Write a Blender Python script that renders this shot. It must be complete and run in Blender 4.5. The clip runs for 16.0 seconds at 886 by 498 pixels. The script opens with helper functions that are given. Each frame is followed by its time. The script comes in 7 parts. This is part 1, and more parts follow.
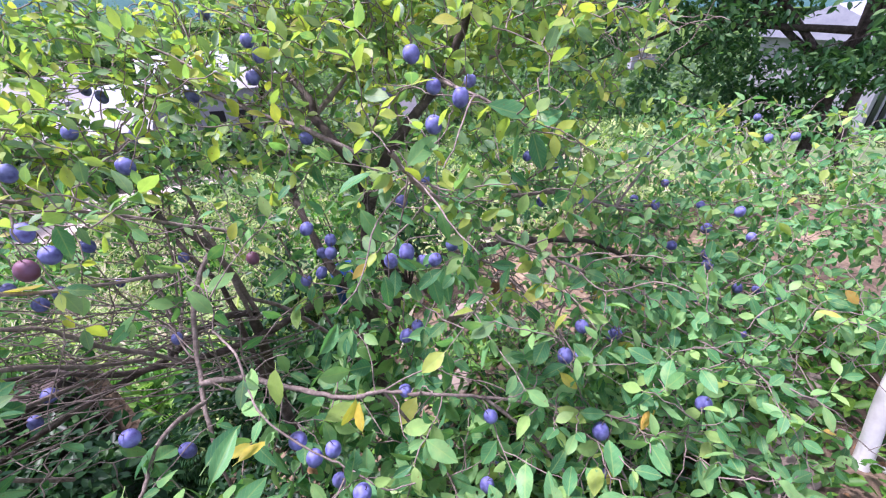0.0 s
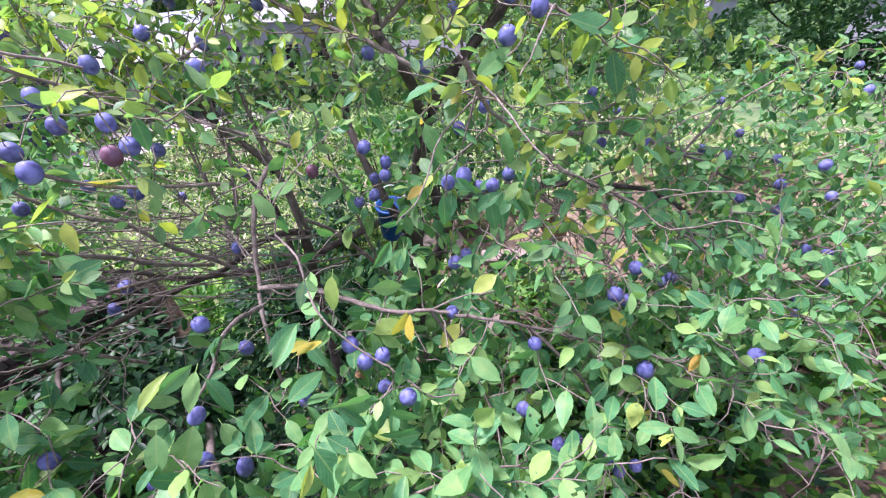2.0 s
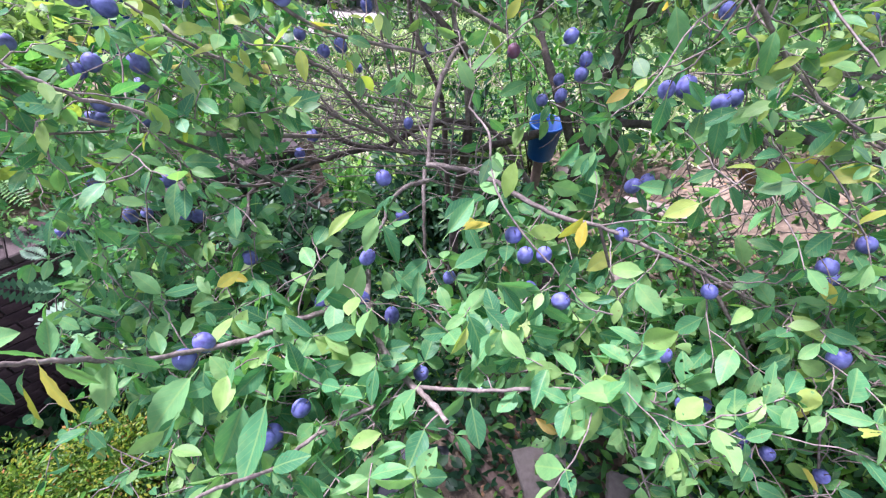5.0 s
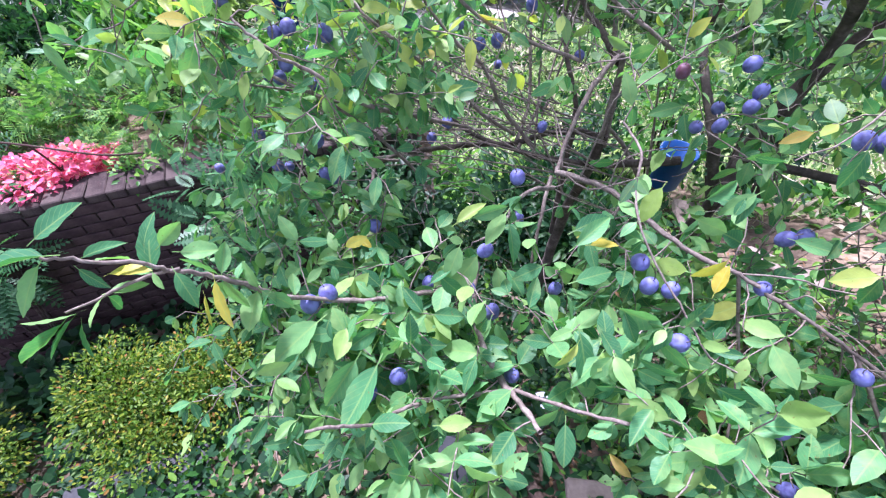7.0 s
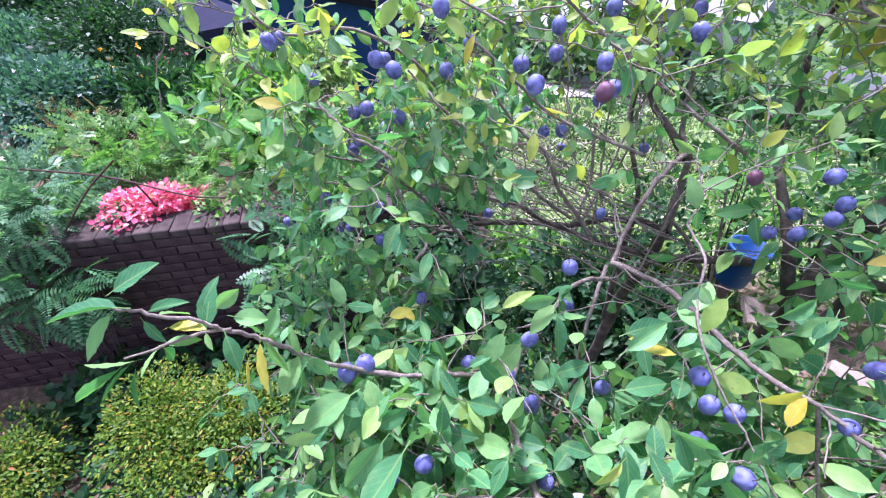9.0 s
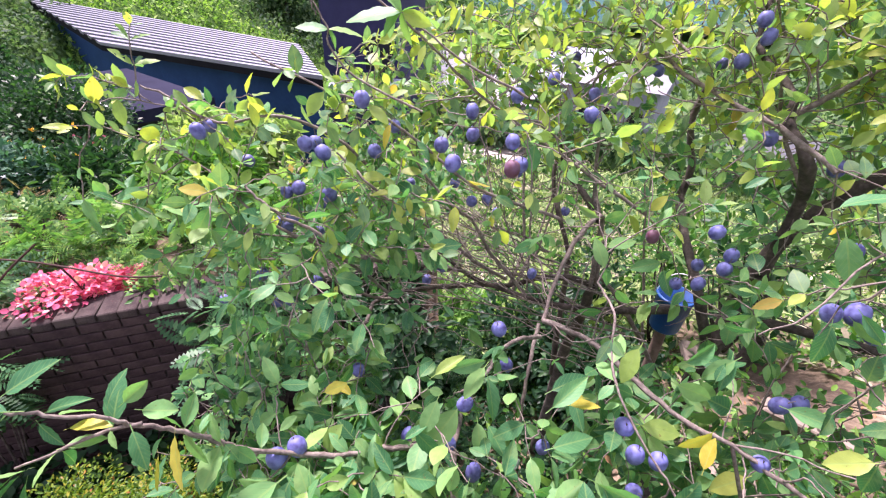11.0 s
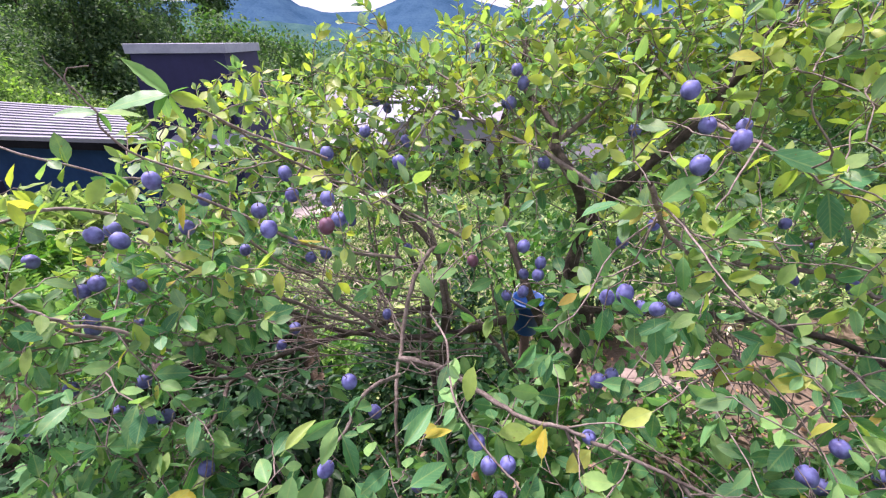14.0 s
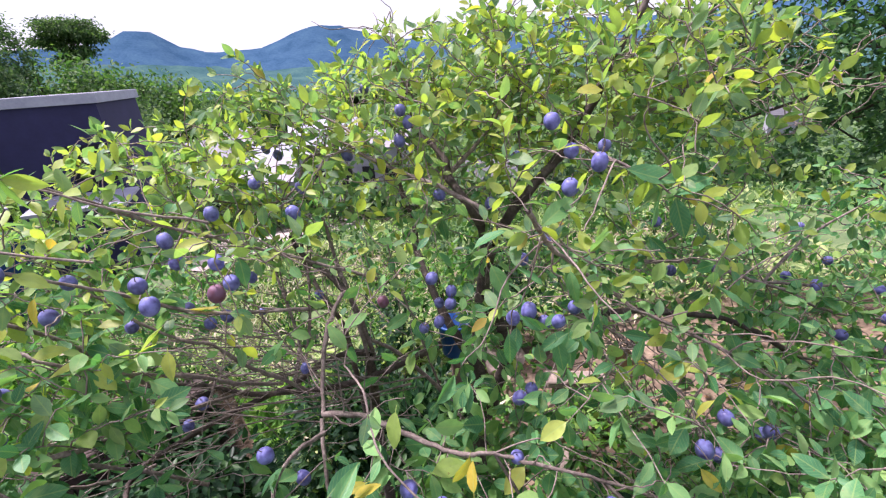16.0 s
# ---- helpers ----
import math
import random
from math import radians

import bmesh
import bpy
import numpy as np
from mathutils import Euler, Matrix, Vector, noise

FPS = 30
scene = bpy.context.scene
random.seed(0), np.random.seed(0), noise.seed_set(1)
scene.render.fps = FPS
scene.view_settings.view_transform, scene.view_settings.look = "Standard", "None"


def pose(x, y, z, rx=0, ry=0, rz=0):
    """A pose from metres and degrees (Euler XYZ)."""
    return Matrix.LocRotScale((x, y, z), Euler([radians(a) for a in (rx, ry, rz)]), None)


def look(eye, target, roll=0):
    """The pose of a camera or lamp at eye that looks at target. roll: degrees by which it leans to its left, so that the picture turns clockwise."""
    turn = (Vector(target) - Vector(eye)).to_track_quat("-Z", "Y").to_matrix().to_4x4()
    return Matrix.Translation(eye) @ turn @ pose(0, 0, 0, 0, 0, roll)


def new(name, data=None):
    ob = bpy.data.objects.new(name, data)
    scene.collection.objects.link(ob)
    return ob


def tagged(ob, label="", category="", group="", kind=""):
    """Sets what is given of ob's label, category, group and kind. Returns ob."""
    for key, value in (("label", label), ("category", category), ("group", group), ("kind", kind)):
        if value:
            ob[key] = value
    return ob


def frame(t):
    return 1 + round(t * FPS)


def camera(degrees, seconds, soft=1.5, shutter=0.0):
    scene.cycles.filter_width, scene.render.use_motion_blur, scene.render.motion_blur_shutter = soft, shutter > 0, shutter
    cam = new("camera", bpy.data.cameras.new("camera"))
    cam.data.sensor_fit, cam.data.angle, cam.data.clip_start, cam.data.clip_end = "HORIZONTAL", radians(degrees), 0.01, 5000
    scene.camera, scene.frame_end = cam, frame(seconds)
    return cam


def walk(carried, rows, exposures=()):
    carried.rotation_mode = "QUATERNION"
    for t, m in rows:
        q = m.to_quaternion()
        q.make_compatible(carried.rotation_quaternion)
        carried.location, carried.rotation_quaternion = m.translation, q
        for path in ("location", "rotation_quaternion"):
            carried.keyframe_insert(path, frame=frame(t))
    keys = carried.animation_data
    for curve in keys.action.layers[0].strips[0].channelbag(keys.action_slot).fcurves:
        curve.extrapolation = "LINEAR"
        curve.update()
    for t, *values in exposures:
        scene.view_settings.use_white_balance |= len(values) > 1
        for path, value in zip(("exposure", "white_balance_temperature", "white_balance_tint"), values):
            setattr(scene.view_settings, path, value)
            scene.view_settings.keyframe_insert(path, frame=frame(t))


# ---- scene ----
cam = camera(93.5, 16.0, soft=1.25)
METRES, EYE, TILT, LEAN, TURN = 0.65, 1.6, -32.0, 1.5, 0.0
ROWS = [
    (0.0, 0.0, 0.0, 0.0, 0.0, 0.0, -0.0),
    (0.5, -0.0132, -0.0009, -0.0259, 1.15, -1.7, -1.09),
    (1.0, -0.0362, 0.006, -0.0542, 2.4, -3.43, -2.15),
    (1.5, -0.0501, 0.0087, -0.0764, 3.69, -5.1, -3.22),
    (2.0, -0.0662, 0.0049, -0.1007, 5.06, -6.75, -4.34),
    (2.5, -0.0795, 0.0084, -0.1215, 6.7, -8.41, -5.59),
    (3.0, -0.1019, 0.0091, -0.1478, 8.84, -10.24, -7.19),
    (3.5, -0.1366, 0.0054, -0.1768, 11.74, -12.23, -9.14),
    (4.0, -0.1863, -0.0043, -0.2123, 15.09, -14.42, -11.39),
    (4.5, -0.2226, -0.0109, -0.2342, 18.75, -16.82, -13.68),
    (5.0, -0.2555, -0.0239, -0.2626, 22.54, -19.33, -15.95),
    (7.5, -0.3776, -0.1002, -0.3064, 41.92, -25.73, -25.23),
    (8.0, -0.3955, -0.1035, -0.2872, 44.8, -24.88, -26.4),
    (8.5, -0.3947, -0.0987, -0.2678, 47.0, -23.5, -27.25),
    (9.0, -0.3837, -0.0875, -0.2514, 48.05, -21.02, -27.42),
    (11.5, -0.2774, -0.0707, -0.1655, 38.35, -6.56, -24.06),
    (12.0, -0.2424, -0.0592, -0.1531, 35.07, -4.54, -22.57),
    (12.5, -0.2156, -0.0555, -0.1321, 31.93, -2.61, -20.92),
    (13.0, -0.197, -0.0577, -0.1054, 28.91, -0.82, -19.17),
    (13.5, -0.1831, -0.0511, -0.089, 25.95, 0.77, -17.18),
    (14.0, -0.153, -0.0412, -0.0724, 22.9, 1.95, -14.94),
    (14.5, -0.1301, -0.0354, -0.0595, 19.85, 2.95, -12.4),
    (15.0, -0.114, -0.0281, -0.0461, 17.06, 3.98, -9.81),
    (15.5, -0.0986, -0.0267, -0.0244, 14.83, 5.27, -7.47),
    (16.0, -0.0886, -0.0317, -0.0054, 13.19, 7.02, -5.72),
]
walk(cam, [(t, pose(0, 0, EYE, TILT, LEAN, TURN) @ pose(METRES * x, METRES * y, METRES * z, 90 + pitch, roll, yaw)) for t, x, y, z, yaw, pitch, roll in ROWS],
     exposures=[(0.0, 1.59, 5900, 36), (5.0, 1.73, 5650, 31), (9.0, 1.83, 5450, 34), (11.5, 1.70, 6500, 36), (16.0, 1.42, 6350, 33)])

# ---------------------------------------------------------------- light
world = bpy.data.worlds.new("overcast_sky")
scene.world = world
world.use_nodes = True
wn, wl = world.node_tree.nodes, world.node_tree.links
sky = wn.new("ShaderNodeTexSky")
sky.sky_type = "NISHITA"
sky.sun_disc = False
sky.sun_elevation, sky.sun_rotation = radians(61.6), radians(-75)
sky.dust_density, sky.ozone_density, sky.altitude = 3.0, 1.0, 100
white = wn.new("ShaderNodeMix")
white.data_type = "RGBA"
white.inputs["Factor"].default_value = 0.75
white.inputs["B"].default_value = (8.2, 8.8, 9.6, 1)
wl.new(sky.outputs["Color"], white.inputs["A"])
wl.new(white.outputs["Result"], wn["Background"].inputs["Color"])
wn["Background"].inputs["Strength"].default_value = 0.053

sun = new("sun", bpy.data.lights.new("sun", "SUN"))
sun.data.energy, sun.data.angle, sun.data.color = 3.75, radians(10), (1.0, 0.96, 0.9)
SUN_FROM = Vector((-0.46, 0.12, 0.88))
sun.matrix_world = look(SUN_FROM * 30, (0, 0, 0))


# ---------------------------------------------------------------- materials
def material(name):
    m = bpy.data.materials.new(name)
    m.use_nodes = True
    return m, m.node_tree.nodes, m.node_tree.links, m.node_tree.nodes["Principled BSDF"]


def ramp(nodes, stops):
    r = nodes.new("ShaderNodeValToRGB")
    while len(r.color_ramp.elements) < len(stops):
        r.color_ramp.elements.new(0.5)
    for el, (p, c) in zip(r.color_ramp.elements, stops):
        el.position, el.color = p, (*c, 1)
    return r


def surface(name, stops, scale=8.0, rough=0.8, bump=0.3, fine=6.0, stretch=(1, 1, 1), metal=0.0, spec=0.4, depth=0.01, per_piece=0.0):
    """A rough procedural surface: broad blotches, fine grain and relief, in metres."""
    m, n, l, bsdf = material(name)
    tc = n.new("ShaderNodeTexCoord")
    mp = n.new("ShaderNodeMapping")
    mp.inputs["Scale"].default_value = stretch
    l.new(tc.outputs["Object"], mp.inputs["Vector"])
    a, b = n.new("ShaderNodeTexNoise"), n.new("ShaderNodeTexNoise")
    a.inputs["Scale"].default_value, b.inputs["Scale"].default_value = scale, scale * fine
    a.inputs["Detail"].default_value, b.inputs["Detail"].default_value = 5, 4
    for t in (a, b):
        l.new(mp.outputs["Vector"], t.inputs["Vector"])
    add = n.new("ShaderNodeMath")
    add.operation = "MULTIPLY_ADD"
    l.new(b.outputs["Fac"], add.inputs[0])
    add.inputs[1].default_value = 0.5
    half = n.new("ShaderNodeMath")
    half.operation = "MULTIPLY_ADD"
    half.inputs[1].default_value, half.inputs[2].default_value = 0.9, -0.2
    l.new(a.outputs["Fac"], half.inputs[0])
    l.new(half.outputs[0], add.inputs[2])
    fac = add
    if per_piece:
        oi = n.new("ShaderNodeObjectInfo")
        fac = n.new("ShaderNodeMath")
        fac.operation = "MULTIPLY_ADD"
        fac.inputs[1].default_value = per_piece
        l.new(oi.outputs["Random"], fac.inputs[0])
        l.new(add.outputs[0], fac.inputs[2])
    r = ramp(n, stops)
    l.new(fac.outputs[0], r.inputs["Fac"])
    l.new(r.outputs["Color"], bsdf.inputs["Base Color"])
    bp = n.new("ShaderNodeBump")
    bp.inputs["Strength"].default_value, bp.inputs["Distance"].default_value = bump, depth
    l.new(add.outputs[0], bp.inputs["Height"])
    l.new(bp.outputs["Normal"], bsdf.inputs["Normal"])
    bsdf.inputs["Roughness"].default_value = rough
    bsdf.inputs["Metallic"].default_value = metal
    bsdf.inputs["Specular IOR Level"].default_value = spec
    return m


def leaf_material(name, stops, single=False, through_=0.36, rough=0.42, glow=(1.06, 1.38, 0.58), veins=True, spec=0.22):
    """A leaf blade: its colour changes from leaf to leaf, light shines through it, veins on its face."""
    m, n, l, bsdf = material(name)
    if single:
        rnd = n.new("ShaderNodeObjectInfo").outputs["Random"]
    else:
        rnd = n.new("ShaderNodeNewGeometry").outputs["Random Per Island"]
    r = ramp(n, stops)
    l.new(rnd, r.inputs["Fac"])
    col = r.outputs["Color"]
    tc = n.new("ShaderNodeTexCoord")
    no = n.new("ShaderNodeTexNoise")
    no.inputs["Scale"].default_value, no.inputs["Detail"].default_value = 3 if single else 45, 3
    l.new(tc.outputs["Object"], no.inputs["Vector"])
    mul = n.new("ShaderNodeMix")
    mul.data_type, mul.blend_type = "RGBA", "MULTIPLY"
    mul.inputs["Factor"].default_value = 0.55
    l.new(col, mul.inputs["A"])
    nr = ramp(n, [(0.3, (0.68, 0.72, 0.68)), (0.7, (1.28, 1.25, 1.12))])
    l.new(no.outputs["Fac"], nr.inputs["Fac"])
    l.new(nr.outputs["Color"], mul.inputs["B"])
    col = mul.outputs["Result"]
    if veins:
        pale = n.new("ShaderNodeTexNoise")
        pale.inputs["Scale"].default_value, pale.inputs["Detail"].default_value = 1.6 if single else 26, 3
        l.new(tc.outputs["Object"], pale.inputs["Vector"])
        pr = ramp(n, [(0.54, (0, 0, 0)), (0.74, (0.5, 0.5, 0.5))])
        l.new(pale.outputs["Fac"], pr.inputs["Fac"])
        faded = n.new("ShaderNodeMix")
        faded.data_type = "RGBA"
        l.new(pr.outputs["Color"], faded.inputs["Factor"])
        l.new(col, faded.inputs["A"])
        faded.inputs["B"].default_value = (0.33, 0.44, 0.17, 1)
        col = faded.outputs["Result"]
        spot = n.new("ShaderNodeTexNoise")
        spot.inputs["Scale"].default_value, spot.inputs["Detail"].default_value = 8 if single else 130, 2
        l.new(tc.outputs["Object"], spot.inputs["Vector"])
        sr = ramp(n, [(0.70, (0, 0, 0)), (0.74, (0.7, 0.7, 0.7))])
        l.new(spot.outputs["Fac"], sr.inputs["Fac"])
        brown = n.new("ShaderNodeMix")
        brown.data_type = "RGBA"
        l.new(sr.outputs["Color"], brown.inputs["Factor"])
        l.new(col, brown.inputs["A"])
        brown.inputs["B"].default_value = (0.22, 0.13, 0.05, 1)
        col = brown.outputs["Result"]
        sep = n.new("ShaderNodeSeparateXYZ")
        l.new(tc.outputs["UV"], sep.inputs["Vector"])

        def math_(op, a, b=None, c=None):
            q = n.new("ShaderNodeMath")
            q.operation = op
            for k, v in enumerate((a, b, c)):
                if v is None:
                    continue
                if isinstance(v, (int, float)):
                    q.inputs[k].default_value = v
                else:
                    l.new(v, q.inputs[k])
            return q.outputs[0]
        side = math_("ABSOLUTE", math_("SUBTRACT", sep.outputs["X"], 0.5))
        rib = math_("LESS_THAN", side, 0.035)
        wave = math_("FRACT", math_("SUBTRACT", math_("MULTIPLY", sep.outputs["Y"], 8.0), math_("MULTIPLY", side, 5.0)))
        vein = math_("LESS_THAN", wave, 0.16)
        both = math_("MAXIMUM", rib, math_("MULTIPLY", vein, 0.45))
        lighter = n.new("ShaderNodeMix")
        lighter.data_type, lighter.blend_type = "RGBA", "MIX"
        l.new(math_("MULTIPLY", both, 0.4), lighter.inputs["Factor"])
        l.new(col, lighter.inputs["A"])
        lighter.inputs["B"].default_value = (0.30, 0.42, 0.14, 1)
        col = lighter.outputs["Result"]
        bp = n.new("ShaderNodeBump")
        bp.inputs["Strength"].default_value, bp.inputs["Distance"].default_value = 0.6, 0.0012
        bp.invert = True
        l.new(math_("ADD", both, math_("MULTIPLY", no.outputs["Fac"], 1.2)), bp.inputs["Height"])
        l.new(bp.outputs["Normal"], bsdf.inputs["Normal"])
    l.new(col, bsdf.inputs["Base Color"])
    bsdf.inputs["Roughness"].default_value = rough
    bsdf.inputs["Specular IOR Level"].default_value = spec
    tr = n.new("ShaderNodeBsdfTranslucent")
    warm = n.new("ShaderNodeMix")
    warm.data_type, warm.blend_type = "RGBA", "MULTIPLY"
    warm.inputs["Factor"].default_value = 1.0
    l.new(col, warm.inputs["A"])
    warm.inputs["B"].default_value = (*glow, 1)
    l.new(warm.outputs["Result"], tr.inputs["Color"])
    mix = n.new("ShaderNodeMixShader")
    mix.inputs["Fac"].default_value = through_
    l.new(bsdf.outputs[0], mix.inputs[1])
    l.new(tr.outputs[0], mix.inputs[2])
    l.new(mix.outputs[0], n["Material Output"].inputs["Surface"])
    return m


PLUM_GREENS = [(0.0, (0.043, 0.160, 0.077)), (0.38, (0.087, 0.263, 0.116)), (0.65, (0.148, 0.335, 0.136)), (0.89, (0.215, 0.395, 0.145)), (0.985, (0.275, 0.42, 0.125)), (0.998, (0.37, 0.43, 0.10)), (1.0, (0.50, 0.30, 0.08))]
leaf_mass = leaf_material("plum_leaves", PLUM_GREENS, spec=0.27, rough=0.47)
leaf_one = leaf_material("plum_leaf", PLUM_GREENS, single=True, spec=0.27, rough=0.47)
# upper leaves: paler fresh growth, with brighter light on top put into the colour
UPPER_GREENS = [(0.0, (0.090, 0.200, 0.125)), (0.30, (0.170, 0.305, 0.155)), (0.66, (0.30, 0.415, 0.115)), (0.96, (0.41, 0.46, 0.09)), (0.992, (0.44, 0.43, 0.10)), (1.0, (0.58, 0.36, 0.10))]
leaf_upper = leaf_material("upper_plum_leaves", UPPER_GREENS, through_=0.48, spec=0.35, rough=0.46, glow=(1.20, 1.40, 0.56))
leaf_yellow = leaf_material("yellowed_plum_leaf", [(0.0, (0.46, 0.36, 0.055)), (1.0, (0.52, 0.46, 0.09))], single=True)
bark = surface("plum_bark", [(0.2, (0.026, 0.020, 0.019)), (0.5, (0.068, 0.052, 0.046)), (0.8, (0.17, 0.135, 0.118))], 22, 0.85, 0.7, 5, (1, 1, 1), depth=0.006)
twig_bark = surface("twig_bark", [(0.2, (0.085, 0.064, 0.058)), (0.5, (0.185, 0.145, 0.130)), (0.8, (0.33, 0.275, 0.25))], 40, 0.75, 0.4, 4)
soil = surface("garden_soil", [(0.15, (0.03, 0.021, 0.015)), (0.45, (0.10, 0.071, 0.050)), (0.62, (0.20, 0.145, 0.10)), (0.85, (0.40, 0.30, 0.215))], 2.2, 0.95, 0.9, 14, depth=0.03)
brick_mat = surface("dark_brick", [(0.15, (0.026, 0.017, 0.020)), (0.5, (0.050, 0.032, 0.035)), (0.9, (0.090, 0.060, 0.060))], 9, 0.85, 0.6, 6, per_piece=0.30, depth=0.006, spec=0.12)
mortar_mat = surface("mortar", [(0.2, (0.030, 0.023, 0.024)), (0.8, (0.066, 0.052, 0.050))], 14, 0.95, 0.5)
concrete = surface("weathered_coping", [(0.15, (0.024, 0.017, 0.018)), (0.5, (0.048, 0.035, 0.036)), (0.85, (0.098, 0.076, 0.071))], 12, 0.95, 0.7, 9, spec=0.1, per_piece=0.25)
slab_mat = surface("paving_slab", [(0.15, (0.040, 0.031, 0.028)), (0.5, (0.084, 0.068, 0.060)), (0.85, (0.15, 0.125, 0.11))], 7, 0.9, 0.5, 7, per_piece=0.2)
pale_slab = surface("pale_stone", [(0.15, (0.14, 0.105, 0.085)), (0.5, (0.24, 0.19, 0.16)), (0.85, (0.36, 0.30, 0.26))], 6, 0.9, 0.4, 7)
tarp_mat = surface("grey_weed_sheet", [(0.2, (0.020, 0.020, 0.026)), (0.8, (0.062, 0.062, 0.074))], 6, 0.7, 0.3)
wood_mat = surface("old_pole_wood", [(0.2, (0.06, 0.038, 0.03)), (0.6, (0.15, 0.10, 0.08)), (0.9, (0.26, 0.19, 0.15))], 10, 0.85, 0.6, 5)
hedge_mat = leaf_material("box_leaves", [(0.0, (0.045, 0.11, 0.018)), (0.4, (0.09, 0.175, 0.022)), (0.75, (0.16, 0.24, 0.025)), (0.95, (0.28, 0.28, 0.03)), (1.0, (0.32, 0.12, 0.05))], veins=False)
weed_mat = leaf_material("weed_leaves", [(0.0, (0.03, 0.11, 0.025)), (0.6, (0.07, 0.20, 0.035)), (1.0, (0.17, 0.31, 0.05))], veins=False)
# near-black greens: dark foliage, plus the plum hollow's shade put into leaf colour
dark_leaf = leaf_material("dark_leaves_with_shade", [(0.0, (0.010, 0.038, 0.019)), (0.6, (0.023, 0.072, 0.032)), (1.0, (0.055, 0.125, 0.045))], veins=False)
blue_shrub = leaf_material("blue_green_shrub_leaves", [(0.0, (0.022, 0.075, 0.062)), (0.6, (0.055, 0.145, 0.11)), (1.0, (0.12, 0.23, 0.16))], veins=False, rough=0.65)
bed_fern = leaf_material("light_blue_green_fern", [(0.0, (0.07, 0.16, 0.10)), (0.6, (0.13, 0.26, 0.16)), (1.0, (0.22, 0.36, 0.22))], veins=False)
fern_mat = leaf_material("blue_green_fern", [(0.0, (0.035, 0.105, 0.052)), (0.6, (0.065, 0.17, 0.085)), (1.0, (0.12, 0.25, 0.12))], veins=False)
tan_plume = leaf_material("faded_plumes", [(0.0, (0.30, 0.20, 0.11)), (1.0, (0.52, 0.40, 0.24))], veins=False)
dry_stalk = leaf_material("dry_stalks", [(0.0, (0.22, 0.17, 0.12)), (0.6, (0.42, 0.36, 0.28)), (1.0, (0.60, 0.55, 0.46))], veins=False, rough=0.8)
bright_leaf = leaf_material("bright_garden_leaves", [(0.0, (0.05, 0.14, 0.05)), (0.6, (0.12, 0.26, 0.07)), (1.0, (0.26, 0.40, 0.11))], veins=False)
coleus_mat = leaf_material("coleus_leaves", [(0.0, (0.60, 0.10, 0.22)), (0.5, (0.80, 0.21, 0.36)), (0.85, (0.88, 0.38, 0.48)), (1.0, (0.84, 0.62, 0.40))], veins=False, glow=(1.1, 0.8, 0.8))
meadow_leaf = leaf_material("meadow_leaves", [(0.0, (0.09, 0.16, 0.07)), (0.5, (0.23, 0.325, 0.125)), (1.0, (0.46, 0.52, 0.25))], veins=False, rough=0.7)
walnut_leaf = leaf_material("walnut_leaves", [(0.0, (0.03, 0.085, 0.045)), (0.6, (0.065, 0.17, 0.075)), (1.0, (0.15, 0.28, 0.11))], veins=False)
hill_leaf = leaf_material("hillside_leaves", [(0.0, (0.075, 0.165, 0.045)), (0.5, (0.185, 0.325, 0.075)), (1.0, (0.36, 0.49, 0.14))], veins=False, rough=0.7)
wood_leaf = leaf_material("far_tree_leaves", [(0.0, (0.03, 0.07, 0.042)), (0.6, (0.075, 0.14, 0.07)), (1.0, (0.16, 0.24, 0.11))], veins=False, rough=0.7)
far_green = leaf_material("valley_tree_leaves", [(0.0, (0.03, 0.08, 0.035)), (0.6, (0.07, 0.15, 0.05)), (1.0, (0.15, 0.25, 0.08))], veins=False, rough=0.7)
pine_green = leaf_material("pine_needles", [(0.0, (0.03, 0.065, 0.035)), (0.6, (0.065, 0.125, 0.055)), (1.0, (0.13, 0.20, 0.08))], veins=False, rough=0.7)
lawn_mat = surface("lawn", [(0.2, (0.035, 0.065, 0.025)), (0.5, (0.085, 0.135, 0.05)), (0.8, (0.18, 0.23, 0.09))], 1.2, 0.95, 0.6, 20)
roof_metal = surface("ribbed_roof_metal", [(0.2, (0.15, 0.15, 0.195)), (0.7, (0.22, 0.22, 0.275))], 2, 0.45, 0.1, metal=0.1)
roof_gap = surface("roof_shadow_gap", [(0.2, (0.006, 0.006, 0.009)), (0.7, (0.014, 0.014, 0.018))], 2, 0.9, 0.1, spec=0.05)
navy_wall = surface("navy_cladding", [(0.2, (0.009, 0.032, 0.105)), (0.7, (0.015, 0.052, 0.160))], 1.5, 0.7, 0.1, spec=0.15)
indigo_wall = surface("indigo_plaster", [(0.2, (0.013, 0.013, 0.055)), (0.7, (0.022, 0.021, 0.080))], 1.5, 0.7, 0.1)
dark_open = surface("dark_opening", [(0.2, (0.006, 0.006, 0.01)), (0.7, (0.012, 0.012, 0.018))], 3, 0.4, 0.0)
dark_sheet = surface("dark_indigo_sheet", [(0.2, (0.010, 0.010, 0.026)), (0.7, (0.018, 0.018, 0.042))], 2, 0.85, 0.1, spec=0.08)
cap_metal = surface("grey_coping", [(0.2, (0.24, 0.25, 0.33)), (0.7, (0.36, 0.37, 0.45))], 2, 0.5, 0.1)
house_white = surface("pale_plaster", [(0.2, (0.24, 0.25, 0.29)), (0.7, (0.33, 0.335, 0.37))], 1, 0.8, 0.1)
house_roof = surface("grey_tiles", [(0.2, (0.055, 0.058, 0.07)), (0.7, (0.10, 0.10, 0.115))], 1.5, 0.7, 0.2, stretch=(1, 1, 6))
lilac_roof = surface("lilac_grey_roof", [(0.2, (0.15, 0.145, 0.18)), (0.7, (0.25, 0.24, 0.285))], 1.5, 0.6, 0.15, stretch=(1, 1, 6))
